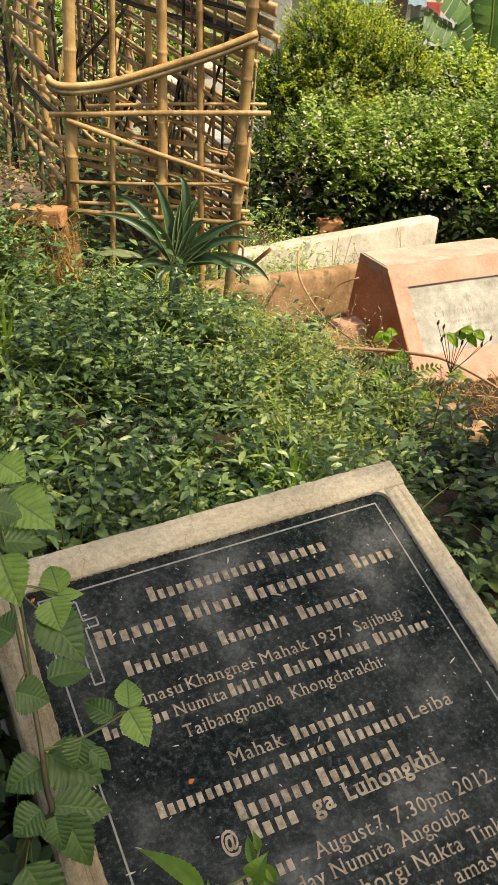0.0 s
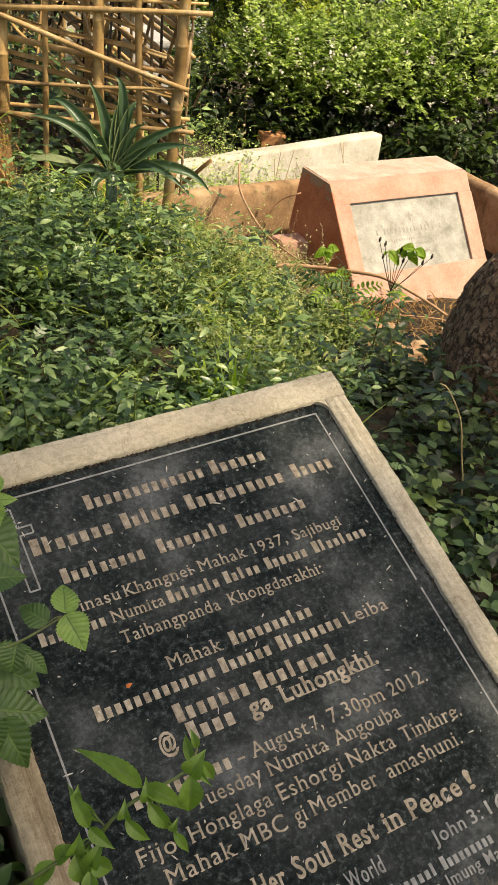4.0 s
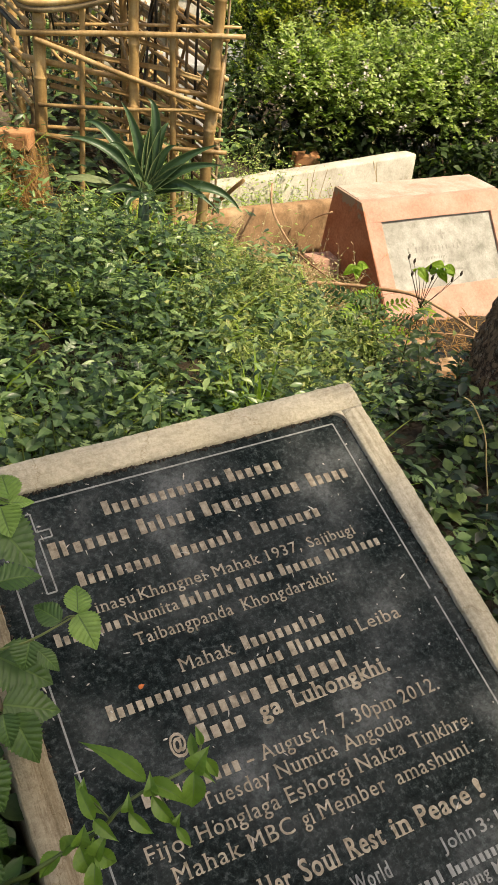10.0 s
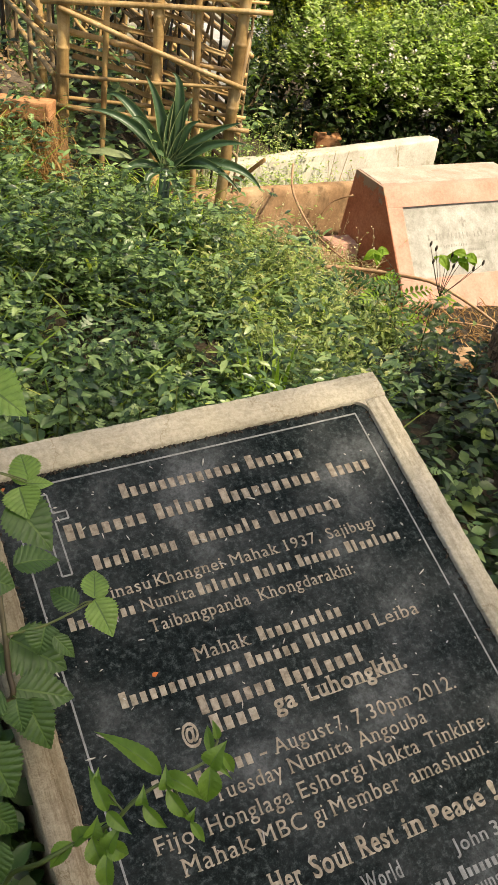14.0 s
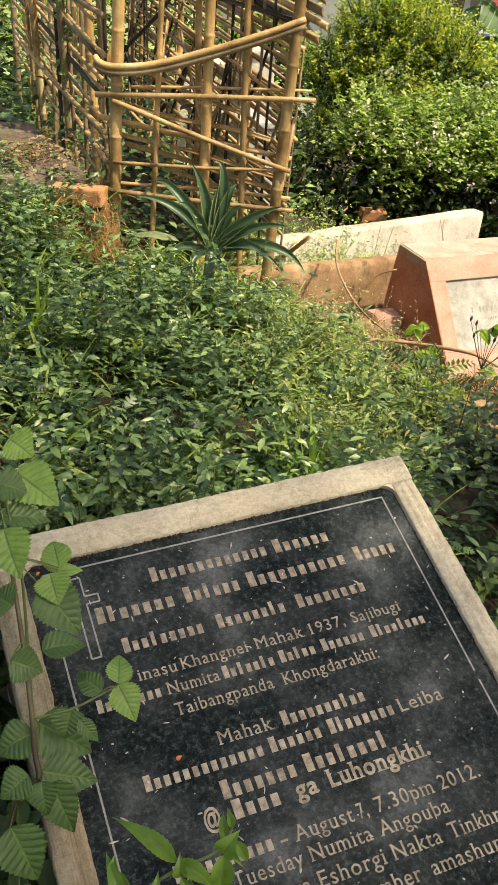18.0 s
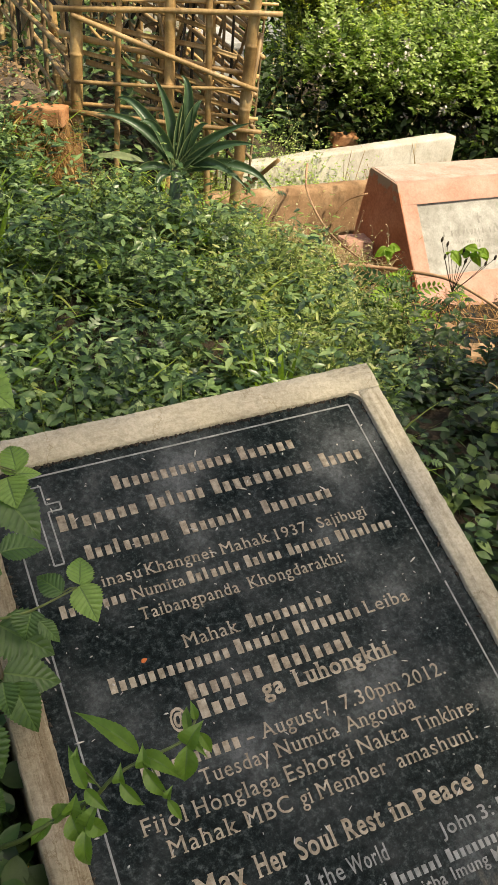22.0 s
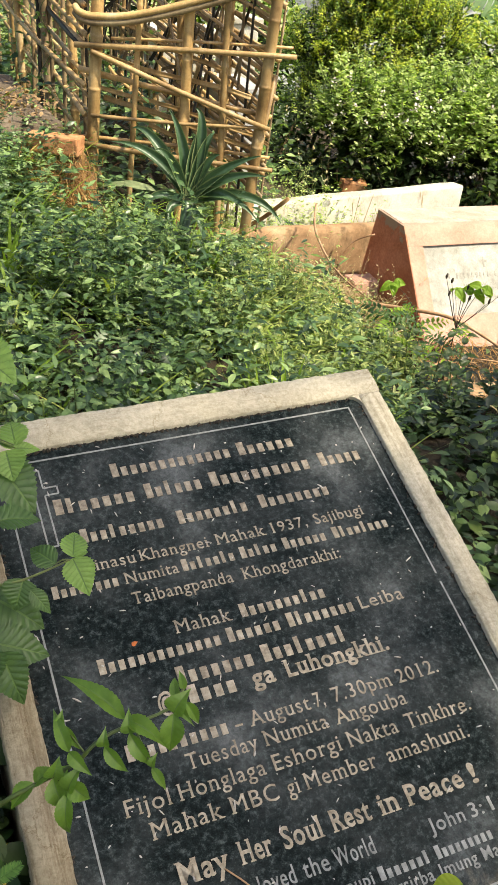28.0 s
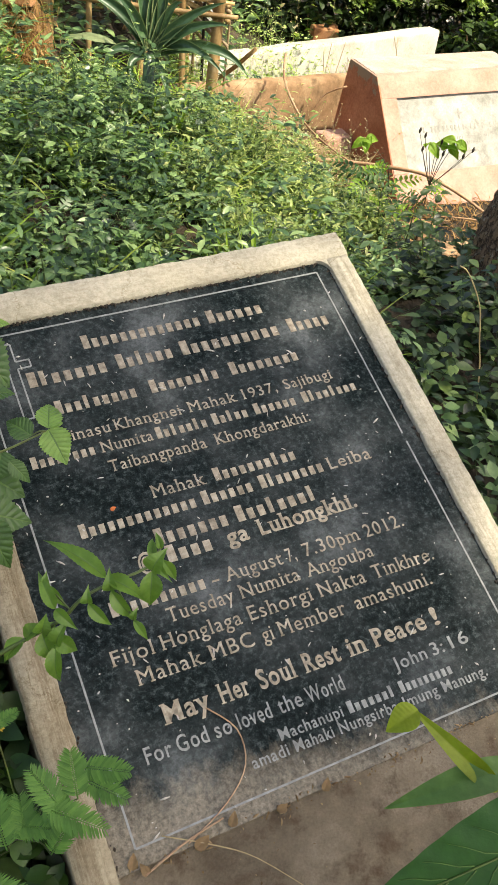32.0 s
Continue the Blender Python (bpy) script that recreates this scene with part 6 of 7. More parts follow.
for x, y, n, h in ((0.12, 1.82, 16, 0.3), (0.06, 1.86, 9, 0.26), (0.24, 2.1, 10, 0.22), (-0.75, 2.4, 10, 0.24), (-0.62, 2.5, 9, 0.24), (0.3, 2.55, 10, 0.2), (-0.2, 2.35, 8, 0.22)):
    grass_tuft(x, y, n, h, "tuft of bright green grass blades among the weeds")


# ---- seedlings, twigs, stones, brick ----
def sapling(at, stems_, label, seed, bright=()):
    """Thin dark stems with drooping feathered leaves and bright young leaves at the tips."""
    random.seed(seed)
    th = thing("cassia_sapling", at, label, "sapling", "saplings")
    for pts in stems_:
        stem(th, pts, 0.0036, 0.0016, M_TWIG_DARK)
        for k in range(4, 17):
            u = k / 16 * (len(pts) - 1)
            i = min(int(u), len(pts) - 2)
            c = Vector(pts[i]).lerp(Vector(pts[i + 1]), u - i)
            yaw = random.uniform(0, 6.28)
            tip = c + Vector((math.cos(yaw), math.sin(yaw), random.uniform(-0.3, 0.25))).normalized() * random.uniform(0.08, 0.14)
            frond(th, c, tip, 0.062, M_CASSIA if k % 4 else M_CASSIA_LIT, random.choice((5, 6, 7)), (random.uniform(-0.4, 0.4), -0.45, 0.8), "leaf", LEAF_NARROW)
    for x, y, z in bright:
        c = Vector((x, y, z))
        q = min((Vector(a) for pts in stems_ for a in pts), key=lambda a: (a - c).length)
        stem(th, [q, q.lerp(c, 0.5) + Vector((0, 0, 0.01)), c], 0.0014, 0.0009, M_TWIG_DARK, "stalk", 5)
        for k in range(4):
            a = random.uniform(0, 6.28)
            tip = c + Vector((math.cos(a) * 0.05, math.sin(a) * 0.03, random.uniform(-0.05, 0.005)))
            Geo().add(*leaf_mesh(c, tip, 0.03, 0.2, 0.3, 0.05, 5, 0.2, 0.4, (0.1, -0.7, 0.6), 6)).make("bright_leaf", M_CASSIA_LIT, th)
    return th


FORK = (0.717, 2.9, 0.13)
weed_stem = sapling((0.764, 2.9, gz(0.764, 2.9)), [[(0.74, 2.9, gz(0.766, 2.9) - 0.03), (0.721, 2.9, -0.198), (0.715, 2.9, -0.04), FORK]], "slender sapling with dark seed heads and bright tips", 3, [(0.771, 2.89, 0.3), (0.75, 2.9, 0.28), (0.683, 2.9, 0.279)])
for x, z in ((0.643, 0.318), (0.665, 0.304), (0.725, 0.287), (0.711, 0.264), (0.739, 0.246), (0.838, 0.27), (0.665, 0.256), (0.81, 0.245)):
    stem(weed_stem, [FORK, ((x + FORK[0]) / 2, 2.9, (z + FORK[2]) / 2 - 0.004), (x, 2.9, z)], 0.0014, 0.0009, M_TWIG_DARK, "stalk", 5)
    Geo().tube([(x, 2.9, z - 0.006), (x + 0.001, 2.9, z + 0.003), (x + 0.002, 2.9, z + 0.014)], [0.002, 0.0052, 0.0025], 8).make("seed_head", M_TWIG_DARK, weed_stem, "dark seed head")
sapling((0.637, 2.9, gz(0.637, 2.9)), [[(0.6, 2.9, gz(0.64, 2.9) - 0.03), (0.585, 2.9, -0.06), (0.576, 2.9, 0.089), (0.565, 2.9, 0.175)]], "low leafy sapling beside the salmon headstone", 4, [(0.464, 2.9, 0.275), (0.56, 2.88, 0.06)])
sapling((0.51, 2.95, gz(0.51, 2.95)), [[(0.52, 2.95, gz(0.52, 2.95) - 0.03), (0.51, 2.93, 0.026), (0.5, 2.9, 0.12), (0.473, 2.9, 0.16)]], "slender leafy sapling before the headstone", 5)

for pts, r0, lab in (([(0.189, 4.1, 0.16), (0.195, 3.95, 0.089), (0.272, 3.75, 0.018), (0.369, 3.6, -0.022), (0.503, 3.5, -0.066)], 0.006, "thin reddish twig leaning over the low wall"),
                     ([(0.224, 3.5, -0.113), (0.368, 3.5, -0.067), (0.514, 3.5, -0.062), (0.729, 3.35, -0.009), (0.814, 3.3, -0.012), (0.913, 3.2, -0.024), (1.008, 3.1, -0.048)], 0.0095, "long bent reddish branch lying before the headstone"),
                     ([(0.478, 4.0, 0.081), (0.393, 4.05, 0.021), (0.35, 4.05, -0.047)], 0.004, "short pale twig against the low wall")):
    ob = stem(None, pts, r0, r0 * 0.6, M_TWIG, "branch", 8)
    tagged(ob, lab, "branch")
for pts in ([(0.515, 3.5, -0.06), (0.6, 3.45, -0.12), (0.66, 3.4, -0.25)], [(0.9, 3.5, -0.26), (1.1, 3.45, -0.24), (1.3, 3.4, -0.27)]):
    tagged(stem(None, pts, 0.004, 0.002, M_TWIG, "fallen_twig", 6), "fallen dry twig on the litter", "branch")
stalk = tagged(stem(None, [(0.72, 1.72, gz(0.72, 1.72)), (0.69, 1.7, 0.2), (0.67, 1.7, 0.275), (0.645, 1.7, 0.371), (0.6, 1.7, 0.45), (0.575, 1.7, 0.468)], 0.0022, 0.0016, M_STRAW, "bent_stalk", 6), "bent pale dry stalk among weeds", "stalk")


def stone(name, x, y, z, sx, sy, sz, mat, label, yaw=0.0, seed=1):
    z = gz(x, y) - 0.015 if z is None else z
    m = pose(x, y, z, 0, 0, yaw)
    bm = slabbox(m, -sx / 2, sx / 2, -sy / 2, sy / 2, 0, sz, min(sx, sy, sz) * 0.12, min(sx, sy, sz) * 0.12, 3)
    ob = part(name, bm, mat, None, smooth=False)
    tagged(ob, label, "stone")
    return ob


stone("paving_stone", 0.3, 3.82, None, 0.2, 0.14, 0.05, M_PEACH, "flat pinkish stone beside the headstone", 20)
stone("paving_stone", 0.45, 3.93, None, 0.14, 0.12, 0.13, M_SALMON, "salmon-painted stub at the headstone's foot", 26)
stone("paving_stone", 0.8, 3.3, None, 0.13, 0.09, 0.05, M_PEACH, "flat peach stone in the litter", 50)
stone("paving_stone", 0.93, 3.16, None, 0.16, 0.11, 0.05, M_PEACH, "flat pinkish stone in the litter", 10)
stone("paving_stone", 1.14, 3.44, None, 0.08, 0.05, 0.04, M_CREAM, "small pale stone in the litter", 70)
brick = stone("brick", -0.86, 3.34, 0.468, 0.21, 0.095, 0.062, M_BRICK, "broken orange-red brick at the mound's edge", -4)
brick["category"] = "brick"
bank = part("earth_bank", solid([(-0.93, 3.1, 0.0), (-0.71, 3.12, 0.0), (-0.69, 3.5, 0.0), (-0.93, 3.5, 0.0)], [(-0.93, 3.25, 0.45), (-0.765, 3.26, 0.44), (-0.755, 3.46, 0.45), (-0.93, 3.46, 0.465)], 0.012, 0.03, 12), M_EARTH, None)
tagged(bank, "crumbling orange-brown earth bank under the brick", "earth bank")
ledge = part("rubble_slab", solid([(-0.85, 3.47, 0.28), (-1.3, 4.25, 0.25), (-1.8, 4.0, 0.3), (-1.32, 3.22, 0.3)], [(-0.86, 3.47, 0.545), (-1.31, 4.25, 0.55), (-1.8, 4.0, 0.56), (-1.32, 3.23, 0.55)], 0.02, 0.012, 9), M_ROCK, None)
tagged(ledge, "rough grey-brown stone ledge strewn with dry litter", "stone")
litter = Geo()
n = 330
c = np.stack([rng.normal(-1.12, 0.1, n), rng.normal(3.68, 0.14, n), np.full(n, 0.558) + rng.uniform(0, 0.025, n)], 1)
litter.batch(LEAF_OVATE[0], LEAF_OVATE[1], turns(n, -20, 25, 0.012, 0.034), c)
tagged(litter.make("ledge_litter", M_DRY), "dry leaves heaped on the stone ledge", "litter", kind="stuff")
stone("grey_block", -1.33, 3.46, 0.55, 0.2, 0.16, 0.12, M_GREYWALL, "pale grey cement block on the ledge", 8)

# bits lying on the plate
def bit(name, x, y, pts, r, mat, label):
    ob = stem(None, [STONE @ Vector((x + a, y + b, 0.0012 + c)) for a, b, c in pts], r * 0.75, r * 0.5, mat, name, 6)
    return tagged(ob, label, "debris")


flower = Geo().add(*leaf_mesh(STONE @ Vector((0.1, -0.297, 0.002)), STONE @ Vector((0.108, -0.295, 0.004)), 0.005, 0.3, 0.5, 0, 2)).make("fallen_petal", M_ORANGE)
tagged(flower, "small orange petal on the granite plate", "petal")
petal2 = Geo().add(*leaf_mesh(STONE @ Vector((-0.008, 0.002, 0.002)), STONE @ Vector((-0.002, 0.006, 0.003)), 0.004, 0.3, 0.5, 0, 2)).make("fallen_petal", M_ORANGE)
tagged(petal2, "small orange petal at the rim's corner", "petal")
bit("straw", 0.115, -0.6, [(0.01, 0.03, 0.002), (0.035, -0.005, 0.004), (0.03, -0.045, 0.002), (-0.005, -0.075, 0.001), (-0.06, -0.098, 0.002)], 0.0013, M_TWIG, "thin dry straw curling over the plate's lower edge")
bit("straw", 0.03, -0.68, [(0.0, 0.0, 0.003), (0.05, -0.03, 0.006), (0.09, -0.06, 0.004), (0.14, -0.12, 0.003)], 0.0011, M_STRAW, "pale dry straw on the cement apron")
bit("straw", -0.02, -0.7, [(0.02, -0.01, 0.002), (0.07, 0.004, 0.003), (0.12, 0.012, 0.002)], 0.002, M_TWIG, "reddish strip of bark along the plate's lower edge")
for x, y, a, s in ((0.06, -0.706, 0.4, 0.02), (0.105, -0.7, 1.0, 0.017), (0.16, -0.704, 0.2, 0.014), (0.22, -0.705, 0.9, 0.016), (0.005, -0.71, 2.0, 0.015), (-0.01, -0.7, 1.2, 0.017)):
    ob = Geo().add(*leaf_mesh(STONE @ Vector((x, y, 0.002)), STONE @ Vector((x + s * math.cos(a), y + s * math.sin(a), 0.006)), s * 0.6, 0.3, 0.6, 0.1, 2)).make("dry_leaf", M_DRY)
    tagged(ob, "curled dry leaf at the plate's lower edge", "leaf")
speckle = Geo()
random.seed(21)
for k in range(230):
    x, y = random.uniform(-0.02, 0.56), random.uniform(-0.69, 0.015)
    a, s = random.uniform(0, 6.28), random.choice((0.0008, 0.001, 0.0013, 0.0018))
    e = random.choice((1, 1, 1.6, 3.2))
    d = Vector((math.cos(a), math.sin(a), 0)) * s * e
    speckle.tube([STONE @ (Vector((x, y, 0.0006)) - d), STONE @ Vector((x, y, 0.0011)), STONE @ (Vector((x, y, 0.0006)) + d)], [s * 0.3, s * 0.7, s * 0.3], 5)
tagged(speckle.make("crumbs", M_FLOWER), "pale crumbs and droppings scattered over the granite", "debris", kind="stuff")


crumb = Geo()
random.seed(33)
for k in range(260):
    x = random.uniform(-0.02, 0.56)
    y = random.gauss(-0.704, 0.005) if k < 140 else random.uniform(-0.98, -0.7)
    s = random.choice((0.0005, 0.0007, 0.001, 0.0013))
    a = random.uniform(0, 6.28)
    d = Vector((math.cos(a), math.sin(a), 0)) * s * random.choice((1, 1.3, 3))
    crumb.tube([STONE @ (Vector((x, y, 0.0)) - d), STONE @ Vector((x, y, 0.0012 + s * 0.4)), STONE @ (Vector((x, y, 0.0)) + d)], [s * 0.4, s, s * 0.4], 5)
dirt = Geo()
for k in range(420):
    side = random.choice((0, 0, 1, 2))
    u = random.random()
    x, y = ((-0.02 + 0.58 * u, 0.0165) if side == 0 else (0.5635, -0.7 + 0.71 * u) if side == 1 else (-0.026, -0.7 + 0.71 * u))
    x, y = x - (side == 1) * abs(random.gauss(0, 0.002)) + (side == 2) * abs(random.gauss(0, 0.002)), y - (side == 0) * abs(random.gauss(0, 0.002))
    s = random.choice((0.0009, 0.0013, 0.002))
    a = random.uniform(0, 6.28)
    d = Vector((math.cos(a), math.sin(a), 0)) * s * random.choice((1, 2))
    dirt.tube([STONE @ (Vector((x, y, 0.0)) - d), STONE @ Vector((x, y, 0.001 + s * 0.5)), STONE @ (Vector((x, y, 0.0)) + d)], [s * 0.4, s, s * 0.4], 5)
tagged(dirt.make("rim_dirt", M_TWIG_DARK), "dark soil crumbs caught along the rim", "debris", kind="stuff")
tagged(crumb.make("grit", M_DRY), "brown grit and dry scraps along the plate's lower edge", "debris", kind="stuff")


# climber on a post of the cage
random.seed(52)
vine = thing("climbing_vine", (-1.17, 4.4, gz(-1.17, 4.4)), "thin green climber twined up a bamboo post", "vine")
twine = [(-1.18 + 0.03 * math.cos(k * 1.4), 4.4 + 0.03 * math.sin(k * 1.4), gz(-1.17, 4.4) + 0.06 * k) for k in range(19)]
stem(vine, twine, 0.003, 0.0015, M_STEM)
for k in range(70):
    c = Vector(random.choice(twine[2:])) + Vector((random.uniform(-0.02, 0.02), random.uniform(-0.03, 0.01), random.uniform(-0.03, 0.03)))
    a = random.uniform(0, 6.28)
    d = Vector((math.cos(a), math.sin(a) - 0.4, random.uniform(-0.5, 0.3))).normalized() * random.uniform(0.02, 0.04)
    Geo().add(*leaf_mesh(c, c + d, d.length * 0.55, 0.15, 0.2, 0, 5, 0.2, 0.4, (0.2, -0.7, 0.6), 6)).make("leaf", M_BUSH, vine)
# terracotta block, and bare stalks added to cast shadow streaks on the cream wall
stone("terracotta_block", 0.44, 5.56, -0.36, 0.16, 0.1, 0.27, M_BRICK, "weathered terracotta block under the bush", 12)["category"] = "block"
for k in range(11):
    u = random.uniform(0.1, 0.98)
    q = Vector((-0.25, 4.37, 0)).lerp(Vector((1.09, 5.37, 0)), u) + BX * random.uniform(-0.16, -0.03)
    zb = gz(q.x, q.y)
    lx, top = random.uniform(-0.16, 0.1), random.uniform(-0.12, 0.05)
    ob = stem(None, [(q.x, q.y, zb), (q.x + lx * 0.4, q.y, (zb + top) * 0.5), (q.x + lx, q.y + 0.02, top)], 0.0028, 0.0014, M_STRAW, "dry_stalk", 5)
    tagged(ob, "thin bare stalk added to streak the cream wall with shadow", "stalk", "bare stalks")


# ---- bushes behind ----
def bush(name, label, blobs, leaves, size, mats, tmpl, at, stems_=14, pitch=(-45, 50)):
    th = thing(name, at, label, "bush")
    for mat, share, inner in mats:
        g = Geo()
        for (x, y, z, rx, ry, rz) in blobs:
            n = int(leaves * share)
            u = rng.normal(0, 1, (n, 3))
            u /= np.linalg.norm(u, axis=1)[:, None]
            rad = rng.uniform(0.35 if inner else 0.75, 0.85 if inner else 1.0, n)
            lump = np.array([noise.noise(Vector(q * 2.2 + np.array([x * 3, y, z]))) * 0.35 + noise.noise(Vector(q * 5 + np.array([x, y, z]))) * 0.4 for q in u]) + 1
            c = u * (rad * lump)[:, None] * np.array([rx, ry, rz]) + np.array([x, y, z])
            g.batch(tmpl[0], tmpl[1], turns(n, *pitch, *size), c)
        g.make("foliage", mat, th)
    for k in range(stems_):
        x, y, z, rx, ry, rz = blobs[k % len(blobs)]
        bx, by = x + random.uniform(-0.3, 0.3) * rx, y + random.uniform(-0.3, 0.3) * ry
        tx, ty = x + random.uniform(-0.8, 0.8) * rx, y + random.uniform(-0.9, 0.3) * ry
        zb = gz(bx, by) - 0.05
        Geo().tube([(bx, by, zb), ((bx + tx) / 2, (by + ty) / 2 + 0.05, (zb + z) / 2), (tx, ty, z + 0.6 * rz)], [0.018, 0.012, 0.004], 6).make("branch", M_TWIG, th)
    return th


def spray_bush(name, label, blobs, sprays, leaves, size, length, rise, mats, tmpl, at, dark, stems_=14, pitch=(-25, 45)):
    """A bush of leafy shoots that spring from a leafy core coloured dark for shade; mats: (material, share of the
    shoots, least height in the blob).
    """
    th = thing(name, at, label, "bush")
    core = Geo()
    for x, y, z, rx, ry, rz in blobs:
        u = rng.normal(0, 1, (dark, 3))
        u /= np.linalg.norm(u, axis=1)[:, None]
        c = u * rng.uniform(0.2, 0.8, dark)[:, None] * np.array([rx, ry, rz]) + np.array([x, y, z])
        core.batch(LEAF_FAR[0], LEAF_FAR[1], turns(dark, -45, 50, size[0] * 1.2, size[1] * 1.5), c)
    core.make("inner_foliage", M_BUSH_DARK, th, "inner leaves coloured dark for shade")
    for mat, share, low in mats:
        g, tw = Geo(), Geo()
        for x, y, z, rx, ry, rz in blobs:
            for k in range(int(sprays * share)):
                while True:
                    u = rng.normal(0, 1, 3)
                    u /= np.linalg.norm(u)
                    if u[2] > low:
                        break
                lump = 1 + 0.3 * noise.noise(Vector(u * 2.4 + np.array([x * 3, y, z]))) + 0.3 * noise.noise(Vector(u * 6 + np.array([x, y, z])))
                p0 = np.array([x, y, z]) + u * np.array([rx, ry, rz]) * 0.72 * lump
                d = u * 0.6 + np.array([0, 0, rise]) + rng.normal(0, 0.3, 3)
                d *= rng.uniform(*length) / np.linalg.norm(d)
                t = np.sort(rng.uniform(0.1, 1, leaves))
                c = p0 + d * t[:, None] - np.array([0, 0, 0.25 * np.hypot(d[0], d[1])]) * (t ** 2)[:, None] + rng.normal(0, 0.006, (leaves, 3))
                g.batch(tmpl[0], tmpl[1], turns(leaves, *pitch, *size) * (1.1 - 0.5 * t)[:, None, None], c)
                if k % 3 == 0:
                    tw.tube([p0, p0 + d * 0.5, p0 + d * 0.95 - np.array([0, 0, 0.2 * np.hypot(d[0], d[1])])], [0.004, 0.003, 0.0015], 4)
        g.make("foliage", mat, th)
        tagged(tw.make("twig", M_STEM, th), kind="stuff")
    for k in range(stems_):
        x, y, z, rx, ry, rz = blobs[k % len(blobs)]
        bx, by = x + random.uniform(-0.3, 0.3) * rx, y + random.uniform(-0.3, 0.3) * ry
        tx, ty = x + random.uniform(-0.7, 0.7) * rx, y + random.uniform(-0.7, 0.3) * ry
        zb = gz(bx, by) - 0.05
        Geo().tube([(bx, by, zb), ((bx + tx) / 2, (by + ty) / 2 + 0.05, (zb + z) / 2), (tx, ty, z + 0.3 * rz)], [0.016, 0.011, 0.004], 6).make("branch", M_STEM_BROWN, th)
    return th


spray_bush("flowering_bush", "broad bush with leaves coloured light green for sunlight and pale flower heads", [(1.0, 6.15, 0.2, 0.5, 0.45, 0.32), (1.65, 6.15, 0.26, 0.55, 0.5, 0.36), (0.5, 6.05, 0.14, 0.4, 0.4, 0.3), (2.4, 6.3, 0.27, 0.7, 0.6, 0.43), (1.3, 5.85, 0.12, 0.42, 0.25, 0.24), (0.8, 5.8, 0.08, 0.35, 0.22, 0.22)], 150, 17, (0.028, 0.06), (0.12, 0.3), 0.5, ((M_BUSH, 0.6, -0.5), (M_BUSH_LIT, 1.25, -0.2)), LEAF_OVATE, (1.2, 6.0, -0.5), 900, 24)
bush("dark_bush", "leafy undergrowth coloured dark for the shade behind the cream wall", [(1.5, 5.45, -0.12, 0.34, 0.16, 0.2), (0.75, 5.65, -0.22, 0.55, 0.2, 0.24), (1.35, 5.9, -0.2, 0.6, 0.3, 0.28), (0.3, 5.75, -0.24, 0.4, 0.22, 0.24), (2.0, 5.7, -0.15, 0.5, 0.3, 0.32), (-0.1, 6.2, -0.1, 0.3, 0.3, 0.4)], 900, (0.04, 0.08), ((M_BUSH_DARK, 0.95, False), (M_BUSH, 0.08, False)), LEAF_OVATE, (1.5, 5.4, -0.5), 12)
CYPRESS = [(0.42, 7.0, 0.72, 0.3, 0.32, 0.34), (0.72, 7.05, 0.66, 0.3, 0.32, 0.34), (0.16, 6.95, 0.42, 0.28, 0.3, 0.34), (0.95, 7.0, 0.48, 0.28, 0.32, 0.34), (0.5, 6.85, 0.36, 0.36, 0.28, 0.36), (0.3, 6.85, 0.05, 0.4, 0.3, 0.34), (0.85, 6.85, 0.12, 0.4, 0.3, 0.34)]
spray_bush("cypress_shrub", "tall shrub with small dark green leaves and yellow-green shoots", CYPRESS, 130, 20, (0.018, 0.036), (0.12, 0.26), 0.9, ((M_BUSH, 0.5, -0.6), (M_BUSH_GREEN, 0.85, -0.4), (M_BUSH_YELLOW, 1.3, -0.15)), LEAF_FAR, (0.5, 6.95, -0.5), 900, 10, (-5, 65))
bush("hedge_shrub", "green shrubs behind the bamboo cage", [(-1.6, 8.4, 0.35, 1.0, 0.5, 0.7), (-0.5, 8.3, 0.1, 0.7, 0.5, 0.65), (-3.0, 7.4, 0.55, 1.1, 0.6, 0.7)], 2600, (0.05, 0.1), ((M_BUSH, 0.6, False), (M_BUSH_LIT, 0.25, False), (M_BUSH_DARK, 0.4, True)), LEAF_FAR, (-1.6, 8.2, 0.0), 10)
spray_bush("garden_bush", "yellow-green bush beyond the flowering one", [(1.45, 7.0, 0.42, 0.35, 0.35, 0.34), (2.3, 7.3, 0.5, 0.55, 0.45, 0.45), (3.0, 7.2, 0.5, 0.6, 0.5, 0.5)], 170, 16, (0.03, 0.06), (0.12, 0.3), 0.5, ((M_BUSH_LIT, 0.8, -0.3), (M_BUSH_YELLOW, 0.4, 0.1)), LEAF_FAR, (2.5, 7.2, -0.5), 700, 8)
# dry stems and small pale weeds at the foot of the bush
weeds("dry_undergrowth", "dry pale weeds at the foot of the bush", 22, 0.0, 1.2, 5.35, 5.7, M_STRAWLEAF, LEAF_OVATE, 0.25, 0.55, 0.015, 0.04, 6, lambda x, y: True, (-30, 60), 0.25, True)
# upright yellow sprays on the fine-leaved shrub
sprays = Geo()
for k in range(80):
    bx, by = 0.5 + random.uniform(-0.42, 0.5), 6.95 + random.uniform(-0.2, 0.25)
    z0 = 0.95 - 0.9 * (bx - 0.45) ** 2 + random.uniform(-0.18, 0.04)
    hgt, n = random.uniform(0.12, 0.26), 26
    u = rng.uniform(0, 1, n)
    c = np.stack([bx + 0.08 * u * random.uniform(-1, 1) + rng.normal(0, 0.008, n), np.full(n, by) + rng.normal(0, 0.008, n), z0 + hgt * u], 1)
    sprays.batch(LEAF_LANCE[0], LEAF_LANCE[1], turns(n, 15, 65, 0.018, 0.04) * (1.1 - 0.5 * u)[:, None, None], c)
